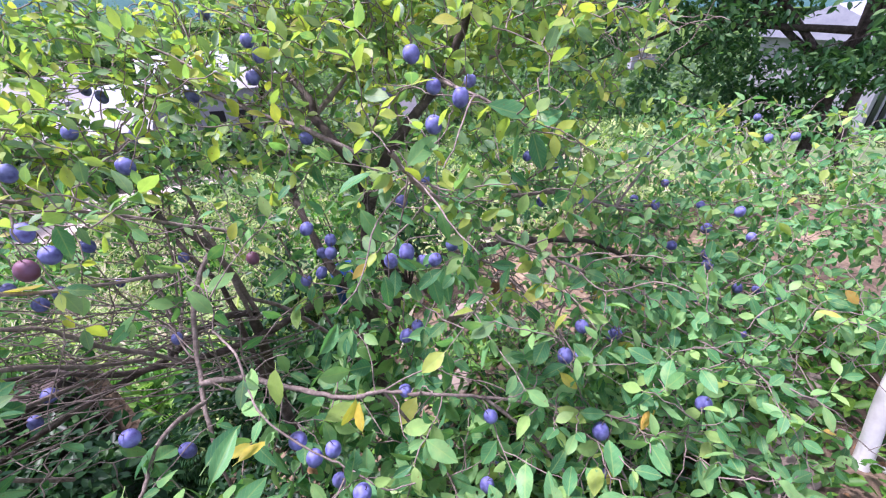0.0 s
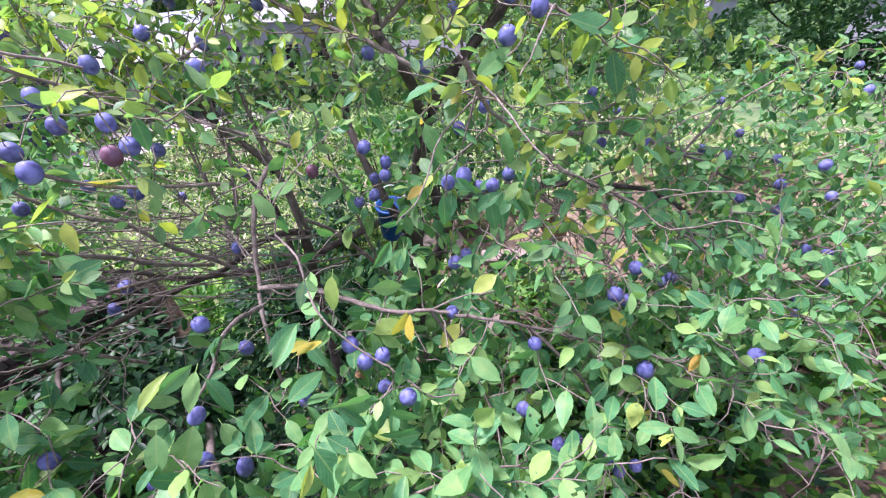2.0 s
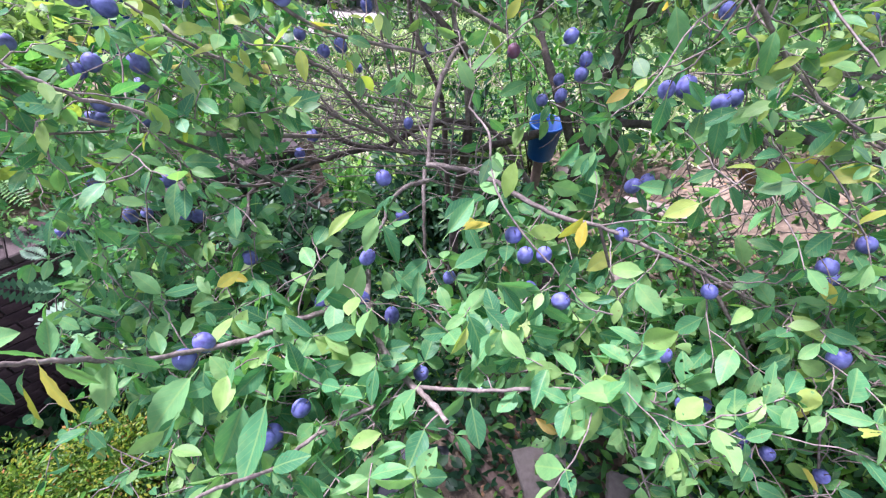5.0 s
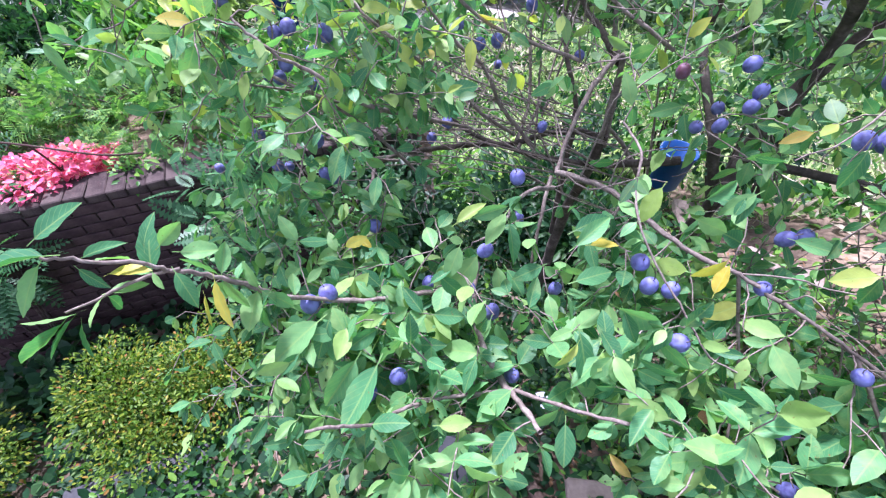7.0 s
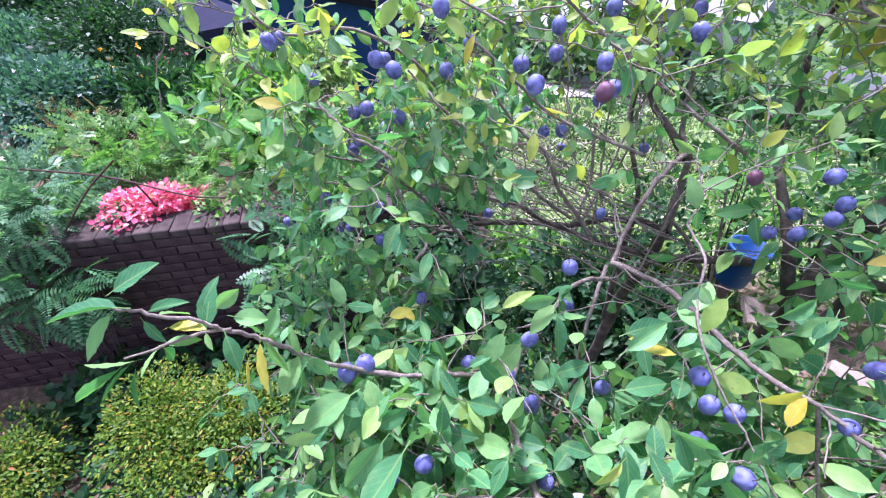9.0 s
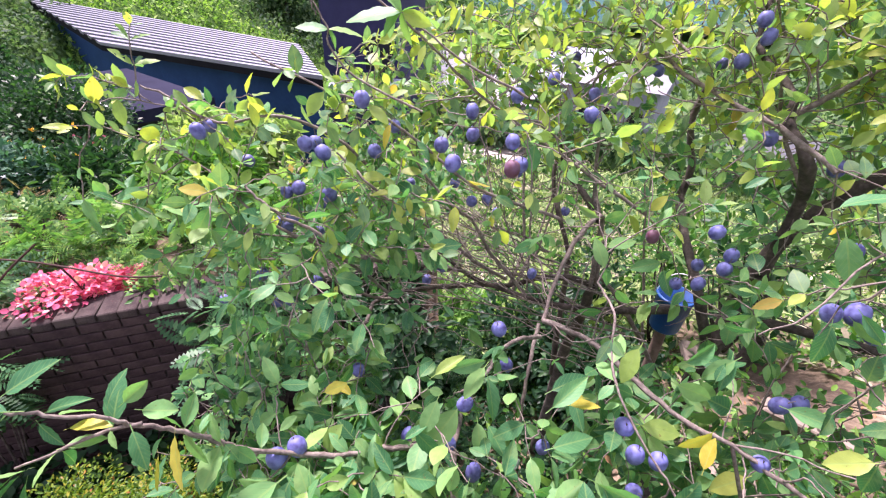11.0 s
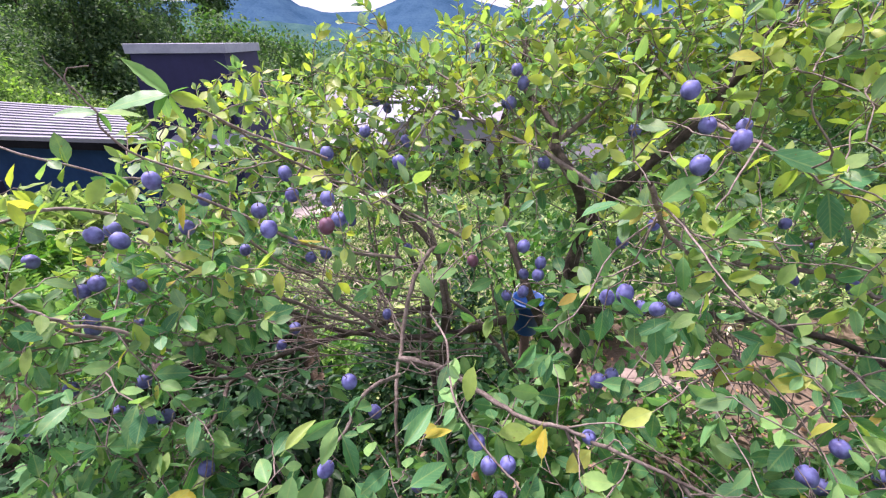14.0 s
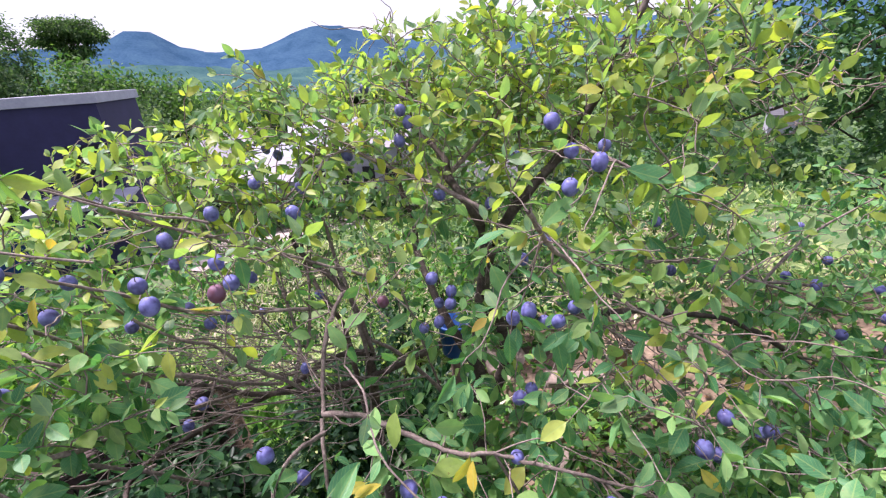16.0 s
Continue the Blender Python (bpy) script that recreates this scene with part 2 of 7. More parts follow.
gravel_mat = surface("pale_gravel", [(0.2, (0.18, 0.145, 0.13)), (0.5, (0.33, 0.285, 0.265)), (0.8, (0.48, 0.44, 0.42))], 0.8, 0.95, 0.5, 16)
blue_plastic = surface("blue_plastic", [(0.2, (0.002, 0.032, 0.14)), (0.7, (0.005, 0.062, 0.235))], 12, 0.4, 0.1, spec=0.5)
white_plastic = surface("white_plastic", [(0.2, (0.62, 0.60, 0.60)), (0.7, (0.80, 0.79, 0.79))], 12, 0.45, 0.1)
black_plastic = surface("black_plastic", [(0.2, (0.008, 0.008, 0.01)), (0.7, (0.018, 0.018, 0.02))], 12, 0.45, 0.1)
terracotta = surface("terracotta", [(0.2, (0.16, 0.05, 0.035)), (0.7, (0.28, 0.10, 0.065))], 12, 0.85, 0.2)
rust_wire = surface("rusty_wire", [(0.2, (0.025, 0.012, 0.010)), (0.7, (0.07, 0.032, 0.025))], 40, 0.8, 0.3)
timber = surface("pale_pink_stone", [(0.2, (0.36, 0.26, 0.21)), (0.7, (0.52, 0.41, 0.35))], 6, 0.8, 0.3)
dead_leaf = surface("dead_leaf", [(0.2, (0.16, 0.075, 0.035)), (0.7, (0.36, 0.20, 0.10))], 30, 0.8, 0.3)
# distance haze is put into the blue of these two base colours
mountain_mat = surface("far_hill_haze_blue", [(0.2, (0.020, 0.056, 0.105)), (0.5, (0.036, 0.082, 0.145)), (0.8, (0.050, 0.108, 0.165))], 0.02, 1.0, 0.2, 8, spec=0.0, depth=5)
far_slope_mat = surface("wooded_slope_haze_tint", [(0.2, (0.02, 0.060, 0.070)), (0.5, (0.042, 0.095, 0.10)), (0.8, (0.07, 0.135, 0.115))], 0.05, 1.0, 0.4, 9, spec=0.0, depth=2)
near_hill_mat = surface("wooded_slope", [(0.2, (0.03, 0.065, 0.025)), (0.5, (0.07, 0.13, 0.04)), (0.8, (0.13, 0.20, 0.06))], 0.25, 1.0, 0.8, 9, spec=0.0, depth=0.5)


def plum_skin(name, c0, c1, bloom):
    m, n, l, bsdf = material(name)
    tc = n.new("ShaderNodeTexCoord")
    no = n.new("ShaderNodeTexNoise")
    no.inputs["Scale"].default_value, no.inputs["Detail"].default_value = 55, 5
    l.new(tc.outputs["Object"], no.inputs["Vector"])
    oi = n.new("ShaderNodeObjectInfo")
    base = ramp(n, [(0.0, c0), (1.0, c1)])
    l.new(oi.outputs["Random"], base.inputs["Fac"])
    dust = ramp(n, [(0.28, (0, 0, 0)), (0.62, (1, 1, 1))])
    l.new(no.outputs["Fac"], dust.inputs["Fac"])
    scl = n.new("ShaderNodeMath")
    scl.operation = "MULTIPLY"
    scl.inputs[1].default_value = 0.85
    l.new(dust.outputs["Color"], scl.inputs[0])
    mix = n.new("ShaderNodeMix")
    mix.data_type = "RGBA"
    l.new(scl.outputs[0], mix.inputs["Factor"])
    l.new(base.outputs["Color"], mix.inputs["A"])
    mix.inputs["B"].default_value = (*bloom, 1)
    l.new(mix.outputs["Result"], bsdf.inputs["Base Color"])
    rr = n.new("ShaderNodeMapRange")
    rr.inputs["To Min"].default_value, rr.inputs["To Max"].default_value = 0.35, 0.75
    l.new(dust.outputs["Color"], rr.inputs["Value"])
    l.new(rr.outputs["Result"], bsdf.inputs["Roughness"])
    bsdf.inputs["Subsurface Weight"].default_value = 0.0
    return m


plum_blue = plum_skin("bloomed_plum_skin", (0.024, 0.026, 0.15), (0.042, 0.027, 0.13), (0.20, 0.215, 0.52))
plum_red = plum_skin("unripe_plum_skin", (0.07, 0.016, 0.028), (0.11, 0.02, 0.035), (0.16, 0.085, 0.15))


# ---------------------------------------------------------------- building helpers
RNG = np.random.default_rng(7)


def mesh_object(name, verts, faces, mat, uvs=None, smooth=False):
    """One mesh of quads (an n x 4 array) or mixed polygons (a list)."""
    me = bpy.data.meshes.new(name)
    if isinstance(faces, np.ndarray):
        nf = len(faces)
        me.vertices.add(len(verts))
        me.vertices.foreach_set("co", np.asarray(verts, np.float32).ravel())
        me.loops.add(nf * 4)
        me.loops.foreach_set("vertex_index", faces.astype(np.int32).ravel())
        me.polygons.add(nf)
        me.polygons.foreach_set("loop_start", np.arange(0, nf * 4, 4, dtype=np.int32))
        if uvs is not None:
            me.uv_layers.new().data.foreach_set("uv", np.asarray(uvs, np.float32)[faces.ravel()].ravel())
        me.update(calc_edges=True)
    else:
        me.from_pydata([tuple(v) for v in verts], [], faces)
    me.validate()
    me.materials.append(mat)
    if smooth:
        me.polygons.foreach_set("use_smooth", np.ones(len(me.polygons), bool))
    return new(name, me)


def under(ob, parent, label="", kind=""):
    ob.parent = parent
    return tagged(ob, label, kind=kind)


def part(name, bm, mat, parent=None, label="", smooth=False):
    me = bpy.data.meshes.new(name)
    bm.to_mesh(me)
    bm.free()
    me.materials.append(mat)
    if smooth:
        me.polygons.foreach_set("use_smooth", np.ones(len(me.polygons), bool))
    ob = new(name, me)
    if parent:
        ob.parent = parent
    return tagged(ob, label)


def thing(name, label, category, at=(0, 0, 0), group="", turn=0):
    ob = tagged(new(name), label, category, group)
    ob.matrix_basis = pose(*at, 0, 0, turn)
    return ob


def box(bm, size, at=(0, 0, 0), rot=None, bevel=0.0):
    m = Matrix.Translation(at) @ (rot if rot else Matrix()) @ Matrix.Diagonal((*size, 1))
    vs = bmesh.ops.create_cube(bm, size=1, matrix=m)["verts"]
    if bevel:
        es = list({e for v in vs for e in v.link_edges})
        bmesh.ops.bevel(bm, geom=es, offset=bevel, segments=1, affect="EDGES")


def tube_arrays(points, radii, sides=6, rough=0.0):
    """Rings along a line of points: vertices and quads."""
    p = np.asarray(points, float)
    t = np.gradient(p, axis=0)
    t /= np.linalg.norm(t, axis=1)[:, None] + 1e-9
    ref = np.array([0.31, 0.17, 0.93])
    u = np.cross(t, ref)
    u /= np.linalg.norm(u, axis=1)[:, None] + 1e-9
    w = np.cross(t, u)
    a = np.linspace(0, 2 * np.pi, sides, endpoint=False)
    r = np.asarray(radii, float)[:, None, None]
    if rough:
        r = r * (1 + rough * RNG.normal(size=(len(p), sides, 1)))
    ring = p[:, None] + r * (np.cos(a)[None, :, None] * u[:, None] + np.sin(a)[None, :, None] * w[:, None])
    k = np.arange(len(p) - 1)[:, None] * sides
    j = np.arange(sides)[None]
    f = np.stack([k + j, k + (j + 1) % sides, k + sides + (j + 1) % sides, k + sides + j], -1).reshape(-1, 4)
    return ring.reshape(-1, 3), f


def glide(points, per=5):
    """A smooth line through the points (Catmull-Rom)."""
    p = np.asarray(points, float)
    q = np.vstack([2 * p[0] - p[1], p, 2 * p[-1] - p[-2]])
    out = []
    for i in range(1, len(q) - 2):
        for s in np.linspace(0, 1, per, endpoint=False):
            a, b, c, d = q[i - 1:i + 3]
            out.append(0.5 * (2 * b + (c - a) * s + (2 * a - 5 * b + 4 * c - d) * s ** 2 + (3 * b - a - 3 * c + d) * s ** 3))
    out.append(p[-1])
    return np.array(out)


def gather(arrays):
    vs, fs, n = [], [], 0
    for v, f in arrays:
        vs.append(v)
        fs.append(f + n)
        n += len(v)
    return np.vstack(vs), np.vstack(fs)


def leaf_template(width=0.27, curl=0.16, fold=0.07, stations=7, jag=0.0, stem=0.14, twist=0.0, bite=(), ruffle=0.0, hole=(), across=1, tip=1.0):
    """A pointed oval blade one long, with its stalk: base at the origin, tip towards +y, face up.
    jag: saw teeth of the margin, ruffle: its waves, bite: stations eaten at one side, hole: faces eaten out."""
    ys = [-stem, 0.0] + [i / stations for i in range(1, stations + 1)]
    sides = [k / across for k in range(-across, across + 1)]
    v, uv = [], []
    for i, y in enumerate(ys):
        t = max(y, 0)
        w = 0.012 if i < 2 else width * (math.sin(math.pi * t ** 0.93) ** 0.80 if t < 1 else 0.0) * (1 - 0.12 * t ** 4) + 0.004
        for s in sides:
            edge = abs(s) == 1 and 2 <= i < len(ys) - 1
            x = s * w * (0.38 if s > 0 and i in bite else 1.0) * (1 + (0.5 * jag * (1 if i % 2 else -1) if edge else 0))
            z = -curl * t ** 1.6 + abs(x) * fold * 4 - 1.2 * fold * x * x / max(width, 0.01) + twist * t * x
            z += ruffle * abs(s) * math.sin(i * 1.9 + (2.2 if s > 0 else 0)) * (w / width)
            v.append((x, (y + (0.35 * jag / stations if edge else 0)) * (1 - 0.1 * abs(curl)), z))
            uv.append((0.5 + s * 0.5 * min(1, w / width), t))
    f, m = [], len(sides)
    for i in range(len(ys) - 1):
        for s in range(m - 1):
            if (i, s) not in hole:
                f.append((i * m + s, i * m + s + 1, (i + 1) * m + s + 1, (i + 1) * m + s))
    return np.array(v), np.array(f), np.array(uv)


# blades seen close, and the same kinds with fewer faces for the deep crown
LEAF_KINDS = [dict(width=0.25, curl=0.22, fold=0.06), dict(width=0.27, curl=0.12, fold=0.11, twist=0.30), dict(width=0.23, curl=0.42, fold=0.05, twist=-0.25), dict(width=0.28, curl=0.18, fold=0.03), dict(width=0.20, curl=0.30, fold=0.20, twist=0.2), dict(width=0.25, curl=-0.14, fold=0.13, twist=-0.35), dict(width=0.27, curl=0.20, fold=0.07), dict(width=0.26, curl=0.26, fold=0.05, twist=0.25)]
EATEN = [{}, {}, {}, {}, {}, {}, dict(bite=(6, 7), hole=((9, 1), (5, 2))), dict(bite=(9, 10, 11), hole=((5, 0), (6, 1)))]
LEAVES = [leaf_template(stations=12, jag=0.045, ruffle=0.012, across=2, stem=0.2, **a, **b) for a, b in zip(LEAF_KINDS, EATEN)]
FAR_LEAVES = [leaf_template(stations=5, jag=0.03, ruffle=0.02, across=1, stem=0.16, **a) for a in LEAF_KINDS]
TINY_LEAF = (np.array([(0, 0, 0), (0.28, 0.45, 0.05), (0, 1, -0.12), (-0.28, 0.45, 0.05)]), np.array([(0, 1, 2, 3)]), np.array([(0.5, 0), (1, 0.5), (0.5, 1), (0, 0.5)]))
HEX_LEAF = (np.array([(0, 0, 0), (0.20, 0.28, 0.04), (0.21, 0.66, 0.0), (0, 1, -0.14), (-0.21, 0.66, 0.0), (-0.20, 0.28, 0.04)]), np.array([(0, 1, 2, 3), (0, 3, 4, 5)]), np.array([(0.5, 0), (1, 0.3), (1, 0.7), (0.5, 1), (0, 0.7), (0, 0.3)]))
SLIM_LEAF = (HEX_LEAF[0] * np.array([0.62, 1, 2.2]), HEX_LEAF[1], HEX_LEAF[2])
ROUND_LEAF = (HEX_LEAF[0] * np.array([1.7, 1, 1]), HEX_LEAF[1], HEX_LEAF[2])
TINY_BLADE = (np.array([(0.02, 0, 0), (0.10, 0.45, 0.04), (0, 1, -0.28), (-0.09, 0.4, 0.02)]), np.array([(0, 1, 2, 3)]), np.array([(0.5, 0), (1, 0.5), (0.5, 1), (0, 0.5)]))
SMALL_LEAF = leaf_template(0.27, 0.12, 0.06, stations=3, stem=0.05)
BROAD_LEAF = leaf_template(0.40, 0.18, 0.06, stations=4, stem=0.25)
NARROW_LEAF = leaf_template(0.14, 0.35, 0.06, stations=4, stem=0.05)


def frames_for(axis, normal):
    """Rotation matrices (n x 3 x 3) whose y is the axis and whose z leans to the normal."""
    y = axis / (np.linalg.norm(axis, axis=1)[:, None] + 1e-9)
    x = np.cross(y, normal)
    x /= np.linalg.norm(x, axis=1)[:, None] + 1e-9
    z = np.cross(x, y)
    return np.stack([x, y, z], -1)


def scatter(template, at, rot, size):
    v, f, uv = template
    at, size = np.asarray(at), np.asarray(size)
    vv = np.einsum("nij,kj->nki", rot, v) * size[:, None, None] + at[:, None]
    ff = (f[None] + (np.arange(len(at)) * len(v))[:, None, None]).reshape(-1, 4)
    return vv.reshape(-1, 3), ff, np.tile(uv, (len(at), 1))


def scatter_object(name, sets, mat):
    vs, fs, us, n = [], [], [], 0
    for v, f, u in sets:
        vs.append(v)
        fs.append(f + n)
        us.append(u)
        n += len(v)
    return mesh_object(name, np.vstack(vs), np.vstack(fs), mat, np.vstack(us), smooth=True)


def unit(n):
    v = RNG.normal(size=(n, 3))
    return v / np.linalg.norm(v, axis=1)[:, None]


def smooth_step(a, b, x):
    t = np.clip((x - a) / (b - a), 0, 1)
    return t * t * (3 - 2 * t)


# ---------------------------------------------------------------- ground
WALL_AT, WALL_TURN = (-3.11, -0.56), -23.0  # a point on the wall's face, and its turn


def wall_side(x, y):
    """Metres before (+) or behind (-) the face of the garden wall."""
    a = radians(WALL_TURN)
    return (x - WALL_AT[0]) * math.cos(a) + (y - WALL_AT[1]) * math.sin(a)


def ground_z(x, y):
    """Height of the ground: the garden falls to the wall, a raised bed behind it, then the hillside drops to the valley."""
    x, y = np.asarray(x, float), np.asarray(y, float)
    garden = 0.02 - 1.25 * smooth_step(1.4, -2.4, x) + 0.10 * smooth_step(1.5, 3.5, x)
    garden = garden - 0.05 * np.clip(y - 2.2, 0, 3) - 0.30 * smooth_step(0.75, 0.12, wall_side(x, y))
    behind = -0.32 - 0.16 * np.clip(-x - 5, 0, 8)
    bed = wall_side(x, y) < -0.12
    z = np.where(bed & (y < 1.9), behind, garden)
    drop = np.clip(y - np.where(bed, 1.9, 3.2), 0, None)
    z = z - np.where(bed, 0.5, 0.42) * np.clip(drop, 0, 5) - 0.14 * np.clip(drop - 5, 0, 60)
    far = np.hypot(x, y)
    z = z - 0.10 * np.clip(far - 16, 0, 60)
    near = np.exp(-(far / 12) ** 2)
    return z + near * (0.035 * np.sin(3.1 * x + 1.3 * y) * np.sin(2.3 * y - 0.7 * x) + 0.02 * np.sin(7.7 * x + 2) * np.sin(6.1 * y + 1))


def build_ground():
    rings = np.concatenate([np.linspace(0.05, 4.5, 90), np.linspace(4.6, 20, 70), np.geomspace(21, 3000, 40)])
    angles = np.linspace(0, 2 * np.pi, 220, endpoint=False)
    x = (rings[:, None] * np.cos(angles)).ravel() - 0.4
    y = (rings[:, None] * np.sin(angles)).ravel() + 0.8
    v = np.stack([x, y, ground_z(x, y)], 1)
    na = len(angles)
    k = np.arange(len(rings) - 1)[:, None] * na
    j = np.arange(na)[None]
    f = np.stack([k + j, k + na + j, k + na + (j + 1) % na, k + (j + 1) % na], -1).reshape(-1, 4)
    ob = mesh_object("ground", v, f, soil, smooth=True)
    ob.data.materials.append(lawn_mat)
    ob.data.materials.append(near_hill_mat)
    cx = v[f].mean(1)
    green = ((wall_side(cx[:, 0], cx[:, 1]) < -2.6) | (np.hypot(cx[:, 0], cx[:, 1]) > 6)).astype(np.int32)
    green[np.hypot(cx[:, 0], cx[:, 1]) > 22] = 2
    ob.data.polygons.foreach_set("material_index", green)
    return tagged(ob, "brown garden soil falling to a brick wall, lawn beyond", "ground", kind="structure")


build_ground()

# ---------------------------------------------------------------- plum tree
plum_tree = thing("plum_tree", "wide low plum tree full of ripe blue plums, some leaves yellow", "tree", (-0.28, 1.25, float(ground_z(-0.28, 1.25))))
BASE = Vector(plum_tree.location)
BOUGHS = []


def limb(r0, r1, *points):
    """A branch of the plum tree that tapers from r0 to r1 along the points."""
    p = glide(points)
    n = len(p)
    p[1:-1] += RNG.normal(size=(n - 2, 3)) * min(r0, 0.006) * 0.22
    r = np.linspace(r0, r1, n) * (1 + 0.08 * RNG.normal(size=n))
    v, f = tube_arrays(p - np.array(BASE), r, 8 if r0 > 0.008 else 6, 0.05)
    ob = mesh_object("branch" if r0 < 0.02 else "limb", v, f, bark if r0 > 0.0125 else twig_bark, smooth=True)
    ob.parent = plum_tree
    BOUGHS.append((p, np.linspace(r0, r1, n)))


# two stems down to the soil
limb(0.032, 0.015, (-0.84, 1.36, float(ground_z(-0.84, 1.36)) - 0.05), (-0.80, 1.30, -0.30), (-0.76, 1.22, 0.20), (-0.68, 1.10, 0.55), (-0.66, 1.06, 0.70))
limb(0.036, 0.022, (-0.27, 1.25, float(BASE.z) - 0.05), (-0.29, 1.20, 0.0), (-0.30, 1.18, 0.35), (-0.283, 1.173, 0.64))
limb(0.010, 0.0075, (-0.28, 1.22, 0.10), (-0.42, 1.22, 0.38), (-0.60, 1.18, 0.62), (-0.69, 1.12, 0.72))
limb(0.0085, 0.0075, (-0.655, 1.09, 0.66), (-0.664, 1.05, 0.86), (-0.655, 0.99, 0.985))
limb(0.026, 0.018, (-0.27, 1.20, 0.35), (-0.20, 1.27, 0.62), (-0.267, 1.226, 0.889))
limb(0.025, 0.007, (-0.283, 1.173, 0.63), (-0.294, 1.237, 0.779), (-0.267, 1.274, 0.966), (-0.215, 1.296, 1.107), (-0.107, 1.285, 1.265), (-0.026, 1.345, 1.348), (0.041, 1.363, 1.47), (0.093, 1.379, 1.598), (0.163, 1.402, 1.728), (0.196, 1.455, 1.826))
limb(0.01, 0.003, (-0.009, 1.35, 1.347), (0.074, 1.393, 1.39), (0.245, 1.491, 1.449), (0.373, 1.586, 1.505), (0.44, 1.637, 1.576), (0.489, 1.691, 1.664))
limb(0.007, 0.003, (0.093, 1.379, 1.598), (0.261, 1.475, 1.655), (0.38, 1.568, 1.711), (0.479, 1.689, 1.79))
limb(0.016, 0.006, (-0.267, 1.226, 0.889), (-0.267, 1.215, 1.099), (-0.289, 1.095, 1.247), (-0.36, 1.172, 1.296), (-0.379, 1.199, 1.359), (-0.499, 1.303, 1.434), (-0.527, 1.346, 1.504), (-0.543, 1.415, 1.614))
limb(0.009, 0.003, (-0.36, 1.185, 1.316), (-0.306, 1.264, 1.367), (-0.238, 1.32, 1.455), (-0.204, 1.372, 1.537))
limb(0.007, 0.0025, (-0.228, 1.018, 1.254), (-0.355, 1.05, 1.308), (-0.52, 1.127, 1.342), (-0.62, 1.168, 1.372), (-0.705, 1.19, 1.41), (-0.792, 1.203, 1.376), (-0.884, 1.238, 1.34), (-0.864, 1.15, 1.292), (-0.881, 1.091, 1.256), (-0.955, 1.059, 1.243), (-1.083, 1.013, 1.269))
limb(0.007, 0.003, (-0.051, 1.427, 1.338), (-0.082, 1.43, 1.438), (-0.15, 1.477, 1.514), (-0.219, 1.533, 1.606))
limb(0.0080, 0.006, (-0.662, 1.06, 0.693), (-0.669, 1.04, 0.868), (-0.655, 0.983, 0.991), (-0.662, 0.919, 0.983), (-0.655, 0.825, 0.931), (-0.644, 0.763, 0.85), (-0.618, 0.698, 0.787))
limb(0.013, 0.007, (-0.671, 1.019, 0.96), (-0.763, 1.086, 0.983), (-0.861, 1.106, 1.039), (-0.903, 1.103, 1.121))
limb(0.009, 0.005, (-0.679, 1.038, 0.951), (-0.756, 1.128, 0.987), (-0.803, 1.178, 1.074), (-0.819, 1.187, 1.155))
limb(0.004, 0.003, (-0.823, 0.929, 0.651), (-0.912, 1.03, 0.796), (-0.997, 1.129, 0.91), (-1.06, 1.213, 1.03))
limb(0.004, 0.003, (-0.86, 0.998, 0.722), (-0.894, 1.118, 0.86), (-0.937, 1.207, 0.949), (-0.97, 1.301, 1.038))
limb(0.008, 0.0025, (-0.618, 0.698, 0.787), (-0.506, 0.682, 0.823), (-0.416, 0.644, 0.851), (-0.324, 0.625, 0.839), (-0.225, 0.6, 0.847), (-0.155, 0.624, 0.838), (-0.044, 0.625, 0.821), (0.069, 0.643, 0.791), (0.185, 0.653, 0.753), (0.246, 0.636, 0.755))
limb(0.0028, 0.0016, (-0.476, 0.62, 1.031), (-0.407, 0.563, 1.025), (-0.384, 0.526, 0.985), (-0.34, 0.476, 0.955), (-0.272, 0.45, 0.906), (-0.211, 0.437, 0.871), (-0.164, 0.426, 0.843), (-0.122, 0.416, 0.819), (-0.058, 0.449, 0.792))
limb(0.006, 0.003, (-0.595, 0.656, 0.771), (-0.597, 0.555, 0.825), (-0.596, 0.479, 0.83), (-0.582, 0.42, 0.817), (-0.594, 0.357, 0.798))
limb(0.006, 0.004, (-0.633, 0.708, 0.76), (-0.581, 0.604, 0.656), (-0.545, 0.554, 0.534))
limb(0.013, 0.005, (-0.66, 1.065, 0.697), (-0.749, 1.071, 0.683), (-0.854, 1.032, 0.64), (-0.942, 0.992, 0.576), (-1.028, 0.93, 0.56), (-1.099, 0.821, 0.567), (-1.159, 0.71, 0.569), (-1.196, 0.614, 0.573), (-1.211, 0.549, 0.554), (-1.158, 0.481, 0.545), (-1.13, 0.41, 0.544), (-1.114, 0.338, 0.52))
limb(0.014, 0.005, (-0.444, 1.235, 0.64), (-0.623, 1.097, 0.6), (-0.78, 1.002, 0.586), (-0.92, 0.957, 0.579), (-1.056, 0.905, 0.591), (-1.172, 0.872, 0.637), (-1.276, 0.825, 0.668), (-1.343, 0.728, 0.725))
limb(0.007, 0.0025, (-0.789, 0.868, 0.683), (-0.83, 0.839, 0.743), (-0.874, 0.772, 0.841), (-0.874, 0.712, 0.928), (-0.897, 0.688, 0.985), (-0.92, 0.644, 1.025), (-0.985, 0.607, 1.089), (-1.018, 0.582, 1.149), (-1.03, 0.557, 1.201))
limb(0.006, 0.0025, (-0.869, 0.86, 0.709), (-0.906, 0.728, 0.819), (-0.927, 0.654, 0.902), (-0.942, 0.57, 0.975), (-0.943, 0.493, 1.047), (-0.949, 0.454, 1.086), (-0.984, 0.411, 1.132), (-1.034, 0.397, 1.168), (-1.057, 0.374, 1.199))
